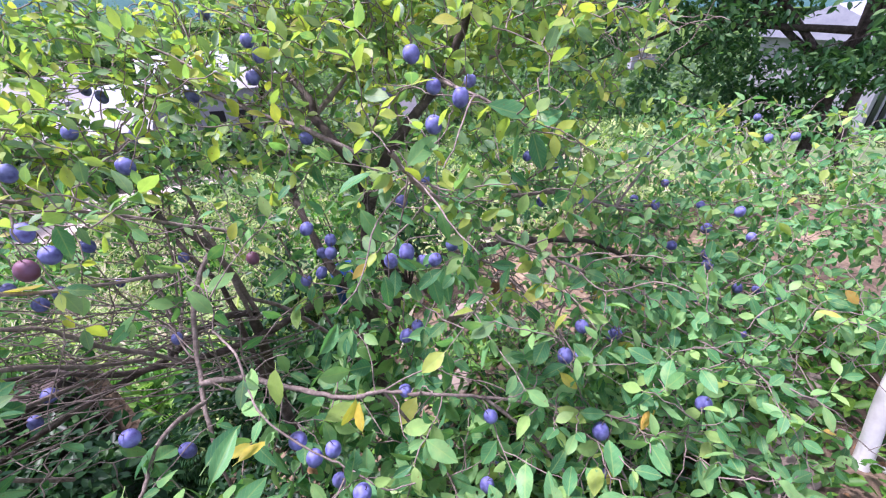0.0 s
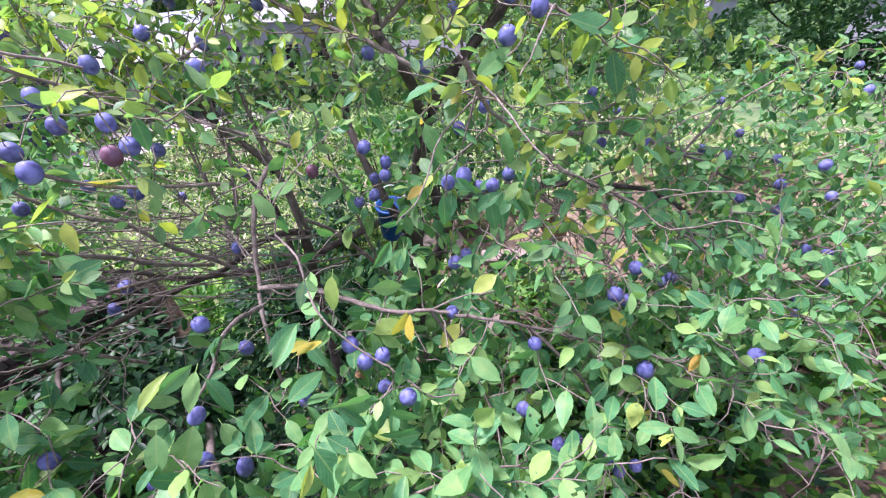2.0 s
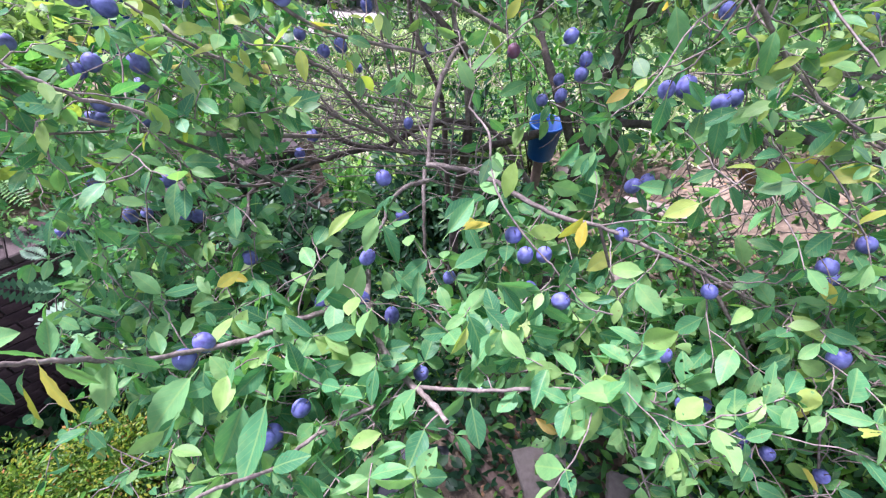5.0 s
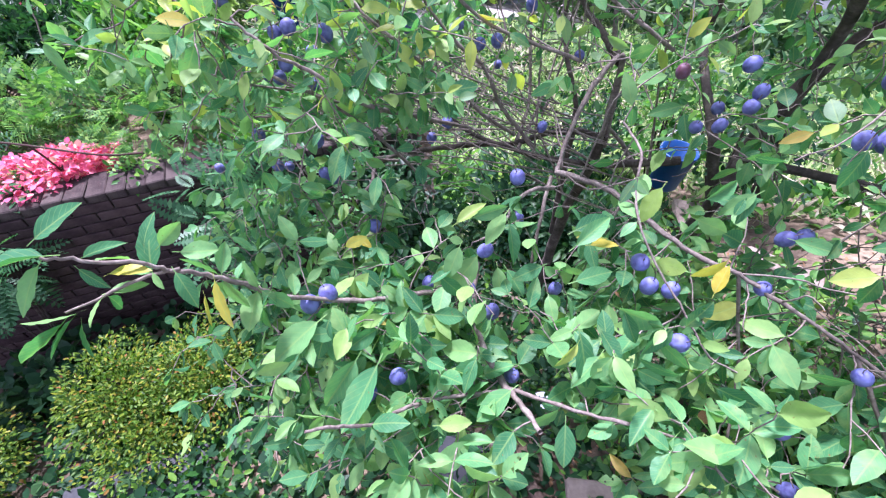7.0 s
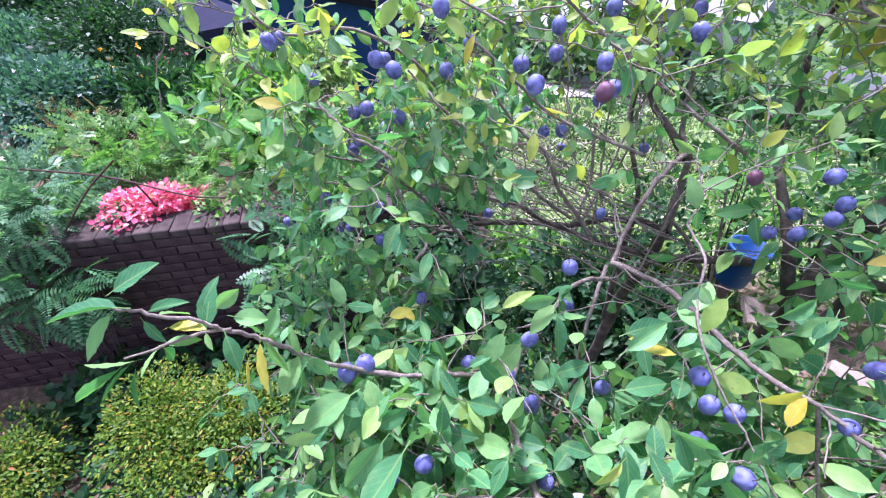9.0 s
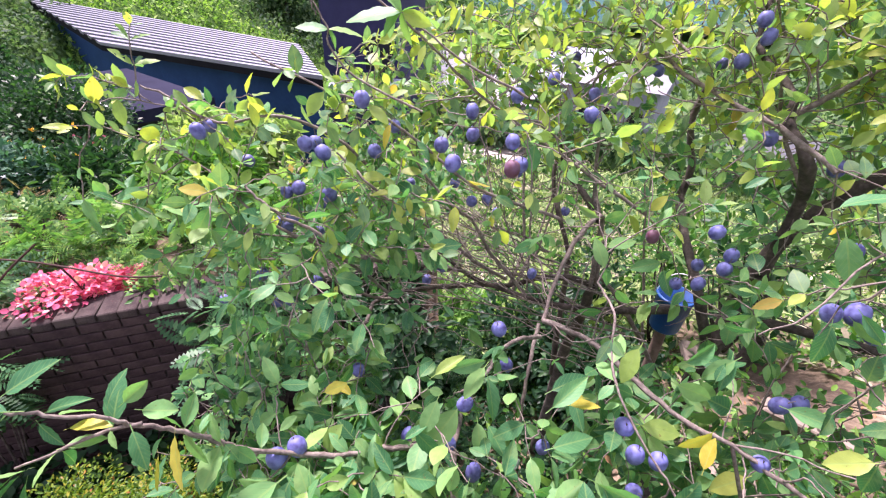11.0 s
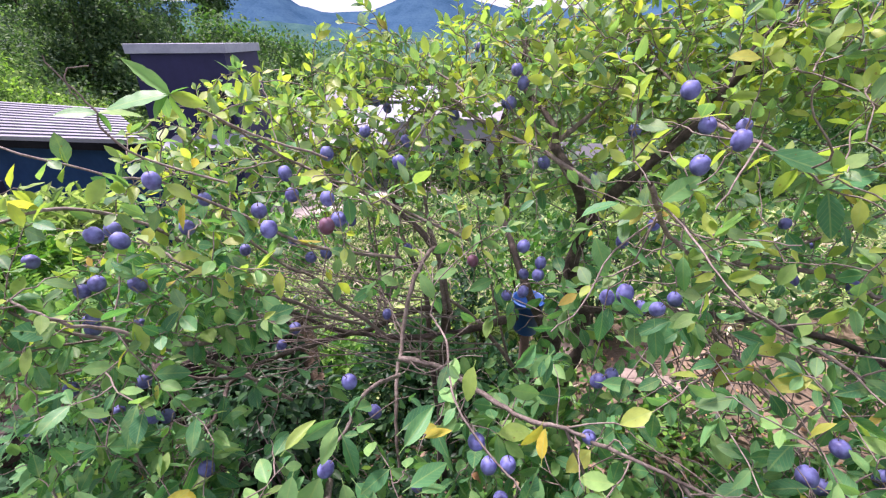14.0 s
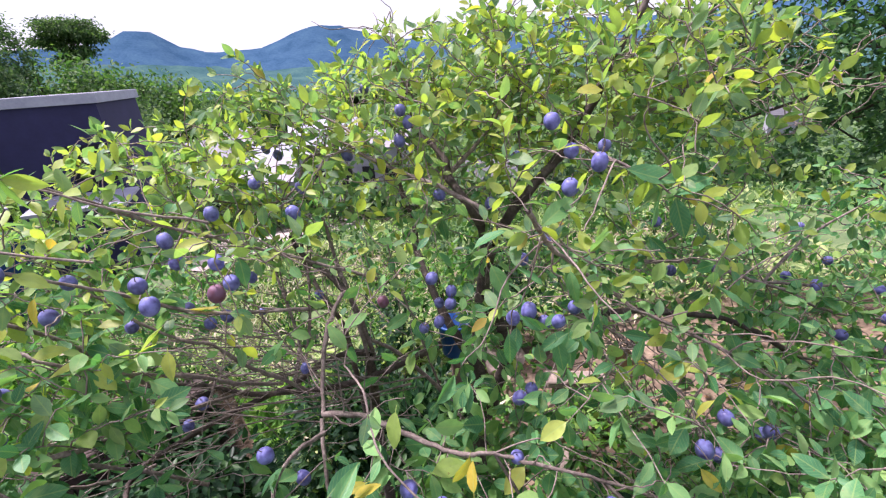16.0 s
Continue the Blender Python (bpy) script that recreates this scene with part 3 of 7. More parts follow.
limb(0.006, 0.0025, (-0.997, 0.791, 0.704), (-0.978, 0.559, 0.845), (-0.918, 0.394, 0.957), (-0.904, 0.307, 1.017), (-0.91, 0.272, 1.058), (-0.945, 0.223, 1.1), (-0.958, 0.179, 1.137), (-0.983, 0.155, 1.168), (-1.009, 0.141, 1.193))
limb(0.004, 0.002, (-1.079, 0.494, 0.834), (-1.156, 0.418, 0.87), (-1.158, 0.329, 0.934), (-1.155, 0.227, 0.985), (-1.119, 0.144, 1.038), (-1.109, 0.107, 1.071))
limb(0.005, 0.002, (-1.14, 0.591, 0.599), (-1.14, 0.495, 0.657), (-1.166, 0.409, 0.733), (-1.174, 0.331, 0.807), (-1.188, 0.249, 0.882), (-1.209, 0.188, 0.907), (-1.178, 0.152, 1.001))
limb(0.007, 0.002, (-0.597, 0.332, 0.689), (-0.599, 0.229, 0.725), (-0.631, 0.163, 0.754), (-0.654, 0.096, 0.774), (-0.691, 0.021, 0.815), (-0.711, -0.048, 0.877), (-0.71, -0.077, 0.933), (-0.715, -0.115, 0.987), (-0.72, -0.15, 1.027), (-0.724, -0.175, 1.059), (-0.741, -0.22, 1.09), (-0.75, -0.247, 1.109))
limb(0.003, 0.0018, (-0.716, -0.143, 1.029), (-0.73, -0.179, 1.032), (-0.739, -0.218, 1.027), (-0.755, -0.271, 1.02))
limb(0.009, 0.004, (-0.601, 0.369, 0.703), (-0.526, 0.269, 0.7), (-0.423, 0.188, 0.728), (-0.353, 0.164, 0.734), (-0.303, 0.138, 0.774), (-0.261, 0.109, 0.814))
limb(0.004, 0.002, (-0.353, 0.164, 0.734), (-0.241, 0.197, 0.77), (-0.155, 0.245, 0.774), (-0.066, 0.3, 0.756), (0.005, 0.336, 0.73), (0.076, 0.359, 0.694))
limb(0.004, 0.002, (-0.351, 0.161, 0.731), (-0.41, 0.079, 0.742), (-0.441, 0.007, 0.778), (-0.448, -0.066, 0.829), (-0.462, -0.109, 0.88), (-0.473, -0.143, 0.911))
limb(0.004, 0.002, (-0.351, 0.161, 0.731), (-0.344, 0.104, 0.682), (-0.338, 0.059, 0.59))
limb(0.008, 0.003, (0.178, 1.37, 0.957), (0.423, 1.381, 0.968), (0.562, 1.405, 0.908), (0.71, 1.433, 0.855), (0.82, 1.454, 0.791), (0.937, 1.486, 0.745), (1.178, 1.529, 0.714), (1.48, 1.58, 0.692))
limb(0.005, 0.002, (0.645, 1.444, 0.875), (0.939, 1.538, 0.829), (1.18, 1.586, 0.804), (1.435, 1.67, 0.838))
limb(0.015, 0.007, (-0.231, 1.214, 0.755), (0.012, 1.302, 0.758), (0.186, 1.367, 0.764), (0.371, 1.418, 0.746), (0.59, 1.455, 0.705), (0.795, 1.448, 0.593), (1.034, 1.424, 0.455), (1.312, 1.411, 0.332))
limb(0.005, 0.002, (0.01, 1.103, 0.912), (0.074, 1.006, 0.943), (0.138, 0.988, 0.913), (0.218, 0.95, 0.849), (0.293, 0.9, 0.805), (0.306, 0.806, 0.768))
limb(0.003, 0.0015, (0.09, 1.003, 0.938), (0.072, 0.967, 0.881), (0.054, 0.915, 0.798))
limb(0.003, 0.0015, (0.122, 0.993, 0.921), (0.17, 0.975, 0.892), (0.12, 0.941, 0.838))
limb(0.003, 0.0015, (0.218, 0.95, 0.849), (0.346, 0.989, 0.815), (0.412, 0.944, 0.741))
limb(0.005, 0.002, (-0.098, 0.699, 1.363), (-0.06, 0.789, 1.26), (-0.003, 0.861, 1.185), (0.117, 0.863, 1.091), (0.224, 0.842, 1.054), (0.318, 0.82, 1.017), (0.447, 0.831, 0.936), (0.545, 0.793, 0.873), (0.613, 0.727, 0.859), (0.72, 0.698, 0.811), (0.798, 0.629, 0.792))
limb(0.005, 0.002, (0.178, 1.37, 0.957), (0.343, 1.424, 1.039), (0.53, 1.499, 1.155), (0.562, 1.543, 1.223))
limb(0.006, 0.002, (0.645, 1.444, 0.875), (0.804, 1.614, 0.953), (0.973, 1.724, 1.031), (1.198, 1.838, 1.113), (1.384, 1.929, 1.16))
limb(0.006, 0.002, (1.178, 1.529, 0.714), (1.435, 1.708, 0.71), (1.732, 1.899, 0.819), (2.078, 2.069, 0.894))
limb(0.005, 0.002, (0.795, 1.448, 0.593), (0.884, 1.219, 0.697), (1.046, 1.208, 0.676), (1.146, 1.108, 0.701), (1.204, 0.991, 0.701))
limb(0.005, 0.002, (1.081, 1.249, 0.645), (1.11, 1.182, 0.537), (1.081, 1.079, 0.468))
limb(0.005, 0.002, (0.069, 0.643, 0.791), (0.201, 0.603, 0.679), (0.276, 0.56, 0.587), (0.328, 0.525, 0.498))
limb(0.004, 0.002, (0.246, 0.636, 0.755), (0.31, 0.611, 0.776), (0.365, 0.582, 0.784), (0.423, 0.549, 0.789))
limb(0.004, 0.002, (0.276, 0.56, 0.587), (0.368, 0.628, 0.632), (0.472, 0.556, 0.465), (0.505, 0.466, 0.379))
limb(0.004, 0.002, (-0.155, 0.624, 0.838), (-0.03, 0.587, 0.623), (0.049, 0.469, 0.497), (0.114, 0.389, 0.406), (0.182, 0.333, 0.334))
limb(0.005, 0.002, (-0.021, 1.039, 1.42), (0.059, 0.942, 1.406), (0.123, 0.902, 1.379), (0.179, 0.889, 1.341))
limb(0.006, 0.002, (-0.272, 1.184, 1.147), (-0.362, 1.213, 1.265), (-0.409, 1.237, 1.348), (-0.439, 1.273, 1.447), (-0.549, 1.319, 1.614), (-0.574, 1.385, 1.776))
limb(0.005, 0.002, (-0.141, 1.269, 1.251), (-0.17, 1.288, 1.437), (-0.204, 1.287, 1.58), (-0.234, 1.34, 1.715))
limb(0.005, 0.002, (-0.362, 1.213, 1.265), (-0.522, 1.283, 1.395), (-0.646, 1.33, 1.499))
limb(0.005, 0.002, (-0.586, 1.155, 1.401), (-0.747, 1.203, 1.482), (-0.864, 1.213, 1.528))
limb(0.005, 0.002, (-0.541, 0.987, 1.044), (-0.706, 0.869, 1.157), (-0.823, 0.719, 1.275), (-0.86, 0.605, 1.356), (-0.882, 0.533, 1.421), (-0.891, 0.451, 1.479), (-0.936, 0.415, 1.517))
limb(0.005, 0.002, (-0.723, 0.885, 0.988), (-0.881, 0.688, 1.083), (-0.955, 0.567, 1.196), (-1.028, 0.445, 1.306), (-1.066, 0.367, 1.338), (-1.173, 0.262, 1.407))
limb(0.005, 0.002, (-1.069, 0.623, 0.879), (-1.127, 0.478, 1.149), (-1.224, 0.333, 1.253), (-1.295, 0.202, 1.242), (-1.345, 0.131, 1.299), (-1.392, 0.084, 1.323))
limb(0.005, 0.002, (-0.952, 0.58, 0.581), (-0.995, 0.464, 0.772), (-1.038, 0.332, 0.941), (-1.126, 0.2, 1.052), (-1.197, 0.142, 1.151), (-1.256, 0.074, 1.221))

LIMB_PTS = np.vstack([p for p, _ in BOUGHS[5:]])
LIMB_DIR = np.vstack([np.gradient(p, axis=0) for p, _ in BOUGHS[5:]])
LIMB_DIR /= np.linalg.norm(LIMB_DIR, axis=1)[:, None] + 1e-9

# parts of the crown: centre, radii, number of shoots
CROWN_HEART = [
    ((-0.30, 1.25, 1.25), (0.85, 0.60, 0.42), 250),
    ((0.05, 1.45, 1.55), (0.80, 0.50, 0.22), 330),
    ((-0.55, 1.35, 1.50), (0.60, 0.45, 0.16), 150),
    ((-1.00, 0.95, 1.22), (0.60, 0.60, 0.30), 190),
    ((-0.95, 0.35, 1.05), (0.30, 0.35, 0.25), 36),
    ((-1.25, 0.60, 0.70), (0.50, 0.50, 0.22), 38),
    ((-0.80, 0.28, 0.68), (0.42, 0.30, 0.14), 60),
    ((-0.15, 0.42, 0.75), (0.55, 0.28, 0.12), 56),
    ((0.10, 0.85, 1.02), (0.50, 0.30, 0.18), 36),
    ((0.50, 0.72, 0.60), (0.50, 0.38, 0.24), 100),
    ((0.98, 1.00, 0.62), (0.55, 0.45, 0.28), 130),
    ((0.75, 1.75, 0.88), (0.75, 0.55, 0.32), 160),
    ((1.65, 1.90, 0.86), (0.85, 0.65, 0.30), 220),
]
CROWN_ARMS = [
    ((-0.05, 0.75, 1.38), (0.25, 0.15, 0.12), 10),
    ((-0.10, 1.65, 0.95), (0.80, 0.25, 0.30), 90),
    ((-1.33, 0.15, 1.21), (0.20, 0.25, 0.16), 36),
    ((-1.22, 0.22, 0.92), (0.34, 0.27, 0.20), 45),
    ((-0.88, 0.16, 0.71), (0.34, 0.21, 0.14), 55),
    ((-1.10, 0.30, 0.96), (0.29, 0.30, 0.26), 35),
    ((-0.41, 0.02, 0.72), (0.30, 0.11, 0.08), 36),
    ((0.18, 0.45, 0.48), (0.42, 0.18, 0.13), 34),
    ((-0.59, 0.12, 0.72), (0.25, 0.18, 0.12), 50),
    ((-0.04, 1.46, 1.64), (0.65, 0.30, 0.18), 170),
    ((-1.18, 1.02, 1.34), (0.44, 0.30, 0.18), 115),
    ((1.50, 1.36, 0.72), (0.45, 0.45, 0.30), 125),
    ((0.50, 0.72, 0.74), (0.36, 0.20, 0.15), 60),
    ((0.40, 0.62, 0.80), (0.36, 0.20, 0.14), 55),
    ((0.62, 0.92, 0.84), (0.40, 0.25, 0.15), 70),
    ((0.88, 1.25, 0.86), (0.40, 0.30, 0.16), 55),
]
CROWN_SKIRT = [
    ((-0.26, 0.78, 0.62), (0.30, 0.16, 0.16), 45),
    ((-0.08, 0.62, 0.55), (0.24, 0.14, 0.16), 24),
    ((-0.93, -0.10, 0.42), (0.24, 0.20, 0.16), 50),
    ((-0.66, -0.02, 0.50), (0.24, 0.16, 0.14), 60),
    ((-1.25, 0.20, 0.45), (0.30, 0.30, 0.20), 60),
    ((0.42, 1.05, 0.40), (0.35, 0.25, 0.16), 70),
    ((-0.35, 1.00, 0.30), (0.25, 0.15, 0.20), 45),
    ((-0.24, 0.95, 0.88), (0.16, 0.14, 0.18), 20),
    ((0.66, 1.50, 0.60), (0.50, 0.22, 0.20), 50),
    ((1.15, 1.62, 0.55), (0.50, 0.30, 0.20), 90),
    ((0.20, 1.20, 0.55), (0.22, 0.14, 0.16), 30),
    ((-1.75, 1.20, 0.75), (0.40, 0.35, 0.20), 110),
    ((0.50, 1.60, 1.45), (0.45, 0.30, 0.20), 80),
]
CROWN_FRINGE = [
    ((-1.55, 0.88, 1.12), (0.30, 0.22, 0.18), 55),
    ((-1.60, 0.72, 0.97), (0.22, 0.20, 0.14), 35),
    ((-0.10, 0.95, 0.60), (0.20, 0.14, 0.16), 25),
    ((-0.88, 1.18, 1.48), (0.30, 0.25, 0.11), 55),
    ((-0.98, 0.41, 1.00), (0.22, 0.14, 0.17), 30),
]
CROWN = CROWN_HEART + CROWN_ARMS + CROWN_SKIRT + CROWN_FRINGE


# shaded or open parts of the crown where few leaves grow: centre, radii, share of leaves left
BARE = [
    ((-0.88, 0.63, 0.58), (0.46, 0.36, 0.29), 0.06),
    ((-0.58, 0.78, 0.50), (0.20, 0.28, 0.28), 0.10),
    ((-1.02, 0.82, 0.86), (0.46, 0.32, 0.20), 0.40),
    ((0.14, 1.05, 0.60), (0.22, 0.36, 0.26), 0.25),
    ((1.28, 0.78, 0.38), (0.40, 0.26, 0.36), 0.16),
    ((-0.60, 1.10, 0.95), (0.34, 0.40, 0.24), 0.45),
    ((-1.10, 0.98, 1.02), (0.34, 0.42, 0.24), 0.60),
    ((0.20, 1.02, 0.78), (0.15, 0.40, 0.20), 0.20),
    ((0.30, 1.45, 0.42), (0.28, 0.32, 0.24), 0.15),
    ((0.38, 1.12, 0.78), (0.14, 0.30, 0.18), 0.40),
    ((0.40, 0.46, 0.62), (0.26, 0.24, 0.22), 0.55),
    ((0.92, 1.62, 1.50), (0.44, 0.55, 0.36), 0.07),
]


def leafless(p):
    """True where a leaf at p is left out."""
    for c, r, share in BARE:
        if sum(((a - b) / q) ** 2 for a, b, q in zip(p, c, r)) < 1:
            return RNG.random() > share
    return False


def grow_shoots():
    """Twigs that branch from the nearest bough or earlier twig to points in the crown, leaves spaced along them."""
    twigs, at, axis, normal, size = [], [], [], [], []
    cap = len(LIMB_PTS) + 4 * sum(c[2] for c in CROWN)
    roots, ways = np.zeros((cap, 3)), np.zeros((cap, 3))
    filled = len(LIMB_PTS)
    roots[:filled], ways[:filled] = LIMB_PTS, LIMB_DIR
    for c, r, count in CROWN:
        d = unit(count) * (RNG.random((count, 1)) ** 0.42)
        targets = np.array(c) + d * np.array(r)
        first = np.array([np.min(np.linalg.norm(LIMB_PTS - q, axis=1)) for q in targets])
        for target in targets[np.argsort(first)]:
            gap = np.linalg.norm(roots[:filled] - target, axis=1)
            gap[gap < 0.06] += 0.3
            pick = np.argsort(gap)[:5]
            i = pick[RNG.integers(len(pick))]
            root = roots[i]
            span = target - root
            long = np.linalg.norm(span)
            out = span / (long + 1e-6)
            if long < 0.12:
                tip = root + (out + 0.6 * unit(1)[0]) * 0.12
            else:
                tip = target
            bend = (root + tip) / 2 + ways[i] * 0.14 * long + np.array([0, 0, 0.08 * long]) + 0.035 * long * RNG.normal(size=3)
            s = np.linspace(0, 1, 7)[:, None]
            line = (1 - s) ** 2 * root + 2 * s * (1 - s) * bend + s ** 2 * tip
            line[-1, 2] -= 0.012
            line[1:-1] += RNG.normal(size=(5, 3)) * 0.003
            for k in (2, 3, 4, 5):
                roots[filled], ways[filled] = line[k], (line[k + 1] - line[k - 1]) / (np.linalg.norm(line[k + 1] - line[k - 1]) + 1e-9)
                filled += 1
            r0 = 0.0015 + 0.0022 * min(long, 0.6)
            twigs.append(tube_arrays(line, np.linspace(r0, 0.0011, 7), 4))
            # leaves in tufts on short spurs, single ones towards the tip
            start = 0.25 if long < 0.25 else 0.40
            spurs = int(np.clip((1 - start) * long / 0.055, 2, 6))
            for k in range(spurs + 1):
                q = 1.0 if k == spurs else start + (1 - start) * (k + 0.7 * RNG.random()) / spurs
                j = min(int(q * 6), 5)
                p = line[j] + (line[j + 1] - line[j]) * (q * 6 - j)
                t = line[j + 1] - line[j]
                t /= np.linalg.norm(t) + 1e-9
                if leafless(p):
                    continue
                turn = RNG.uniform(0, 6.28)
                e0 = np.cross(t, np.array([0.31, 0.17, 0.93]))
                e0 /= np.linalg.norm(e0) + 1e-9
                e1 = np.cross(t, e0)
                tuft = (2 if q < 0.9 else 3) + int(RNG.integers(-1, 2)) + int(RNG.random() < 0.75 * smooth_step(0.95, 1.2, p[2]))
                fresh = float(smooth_step(0.95, 1.5, p[2] + 0.12 * RNG.normal()))
                low = float(smooth_step(1.1, 0.75, p[2]) * smooth_step(1.2, 0.7, p[1]) * smooth_step(-1.0, -0.65, p[0]) * smooth_step(0.55, 0.15, p[0]))
                for b in range(tuft):
                    a = turn + b * 2.4 + 0.4 * RNG.normal()
                    e = math.cos(a) * e0 + math.sin(a) * e1
                    droop = RNG.uniform(-0.1, 0.75) - 0.75 * fresh
                    at.append(p + e * 0.003)
                    axis.append((0.35 + 0.5 * (q > 0.9)) * t + 0.8 * e + np.array([0, 0, -droop]))
                    normal.append(np.array([0.0, -0.25, 0.95]) + 0.62 * RNG.normal(size=3))
                    size.append((RNG.uniform(0.024, 0.058 + 0.012 * (RNG.random() < 0.3)) + 0.017 * low) * (0.85 if q > 0.9 else 1.0) * (1 - 0.14 * fresh))
    for p, radii in BOUGHS[5:]:
        if radii[0] > 0.0075:
            continue
        reach = np.cumsum(np.linalg.norm(np.diff(p, axis=0), axis=1))
        for s in np.arange(0.25 * reach[-1], reach[-1], 0.032):
            if RNG.random() > 0.62:
                continue
            j = min(int(np.searchsorted(reach, s)), len(p) - 2)
            for _ in range(0 if leafless(p[j]) else int(RNG.integers(1, 4))):
                e = unit(1)[0]
                at.append(p[j] + e * 0.006)
                axis.append(e + np.array([0, 0, 0.15 - 0.6 * RNG.random()]))
                normal.append(np.array([0, -0.25, 1.0]) + 0.55 * RNG.normal(size=3))
                size.append(RNG.uniform(0.030, 0.066))
    return twigs, np.array(at), np.array(axis), np.array(normal), np.array(size)


twigs, l_at, l_axis, l_normal, l_size = grow_shoots()
# a second limb that leans behind the stem, and straight suckers from the low boughs
limb(0.017, 0.010, (-0.283, 1.173, 0.58), (-0.38, 1.14, 0.80), (-0.50, 1.32, 0.86), (-0.61, 1.52, 0.91), (-0.62, 1.55, 1.02), (-0.68, 1.58, 1.19), (-0.66, 1.62, 1.38))
limb(0.015, 0.006, (-0.80, 1.24, 0.02), (-0.85, 1.27, 0.42), (-0.89, 1.30, 0.63), (-1.04, 1.35, 0.86), (-1.08, 1.42, 1.05))
limb(0.008, 0.004, (-0.94, 0.99, 0.575), (-1.01, 1.15, 0.62), (-1.08, 1.23, 0.74), (-1.14, 1.28, 0.85), (-1.20, 1.34, 1.02))
limb(0.007, 0.003, (-0.91, 0.97, 0.58), (-0.99, 1.20, 0.63), (-1.03, 1.33, 0.81), (-1.04, 1.42, 0.98))
limb(0.006, 0.003, (-0.50, 1.36, 0.30), (-0.60, 1.40, 0.60), (-0.66, 1.40, 0.80), (-0.70, 1.42, 1.00))
# where the plums hang
PLUMS_HIGH = [
    (-0.066, 0.905, 1.492),
    (-0.234, 0.483, 0.843),
    (-0.690, 0.853, 1.294),
    (0.350, 1.418, 0.914),
    (-0.501, 0.311, 0.664),
    (0.416, 0.663, 0.423),
    (0.913, 1.629, 0.884),
    (-0.557, 0.329, 0.817),
    (-0.752, 0.640, 1.253),
    (-1.045, 0.537, 1.237),
    (0.861, 1.150, 0.656),
    (-0.508, 0.037, 0.740),
    (0.907, 1.844, 0.934),
    (-0.787, 0.881, 0.766),
    (-0.967, 0.394, 1.334),
    (0.793, 1.266, 0.803),
    (-1.093, 1.329, 1.369),
    (-0.923, 0.585, 1.212),
    (-0.172, 0.420, 0.803),
    (-1.035, 0.648, 0.713),
    (-0.438, 0.477, 0.654),
    (-1.201, 0.396, 1.182),
    (-1.285, 0.244, 0.681),
    (0.334, 0.782, 0.762),
]
PLUMS_LEFT = [
    (-1.330, 0.297, 0.626),
    (-0.538, -0.014, 0.704),
    (-0.024, 0.900, 1.431),
    (-1.380, 0.337, 0.897),
    (-1.324, 1.351, 0.630),
    (0.128, 0.753, 0.357),
    (-1.464, 0.306, 1.076),
    (-1.571, 0.157, 0.560),
    (-1.355, 0.474, 0.929),
    (0.062, 1.098, 1.405),
    (0.030, 0.856, 1.417),
    (-0.024, 0.830, 1.372),
    (-0.473, 1.113, 1.507),
    (-0.454, 1.116, 1.474),
    (-0.612, 1.443, 1.377),
    (-0.164, 1.224, 1.356),
    (-0.699, 1.199, 1.367),
    (-1.370, 1.561, 1.491),
    (-0.691, 1.376, 1.556),
    (-0.989, 1.250, 1.361),
    (-0.831, 0.743, 1.326),
    (-0.713, 0.626, 1.214),
    (-0.904, 0.890, 1.076),
    (-0.365, 0.938, 1.085),
]
PLUMS_MIDDLE = [
    (-0.408, 0.962, 0.903),
    (-0.326, 0.988, 1.020),
    (-0.408, 1.132, 0.888),
    (-0.325, 0.969, 0.990),
    (-0.099, 0.827, 1.076),
    (-0.132, 0.791, 1.077),
    (-0.063, 0.832, 1.046),
    (-0.032, 0.803, 1.070),
    (0.009, 0.939, 1.027),
    (-0.088, 0.834, 0.839),
    (-0.066, 1.124, 1.135),
    (-0.236, 1.175, 1.223),
    (-0.370, 1.088, 1.275),
    (0.473, 1.368, 0.950),
    (0.589, 2.158, 0.768),
    (0.795, 1.622, 0.818),
    (0.797, 1.447, 0.875),
    (1.001, 1.492, 0.847),
    (1.419, 1.929, 1.065),
    (1.430, 1.829, 0.999),
    (1.550, 1.833, 1.002),
    (1.090, 1.295, 0.813),
    (0.946, 1.209, 0.962),
    (0.889, 1.212, 0.798),
]
PLUMS_RIGHT = [
    (0.891, 1.192, 0.770),
    (0.990, 1.399, 0.794),
    (1.035, 1.198, 0.659),
    (1.106, 1.196, 0.653),
    (1.183, 1.176, 0.620),
    (1.110, 1.145, 0.572),
    (1.048, 1.111, 0.520),
    (1.036, 1.079, 0.469),
    (0.593, 0.641, 0.753),
    (0.331, 0.787, 0.869),
    (0.416, 0.778, 0.853),
    (0.276, 0.719, 0.838),
    (0.083, 0.577, 0.807),
    (0.325, 0.565, 0.766),
    (-0.597, 0.468, 0.910),
    (-0.306, 0.497, 0.851),
    (-0.650, 0.605, 0.657),
    (-1.013, 0.695, 0.757),
    (-0.246, 0.499, 0.706),
    (-0.930, 0.791, 1.003),
    (1.056, 1.149, 0.485),
    (-1.102, 0.317, 0.699),
    (-1.262, 0.210, 0.812),
    (-1.192, 0.281, 0.976),
]
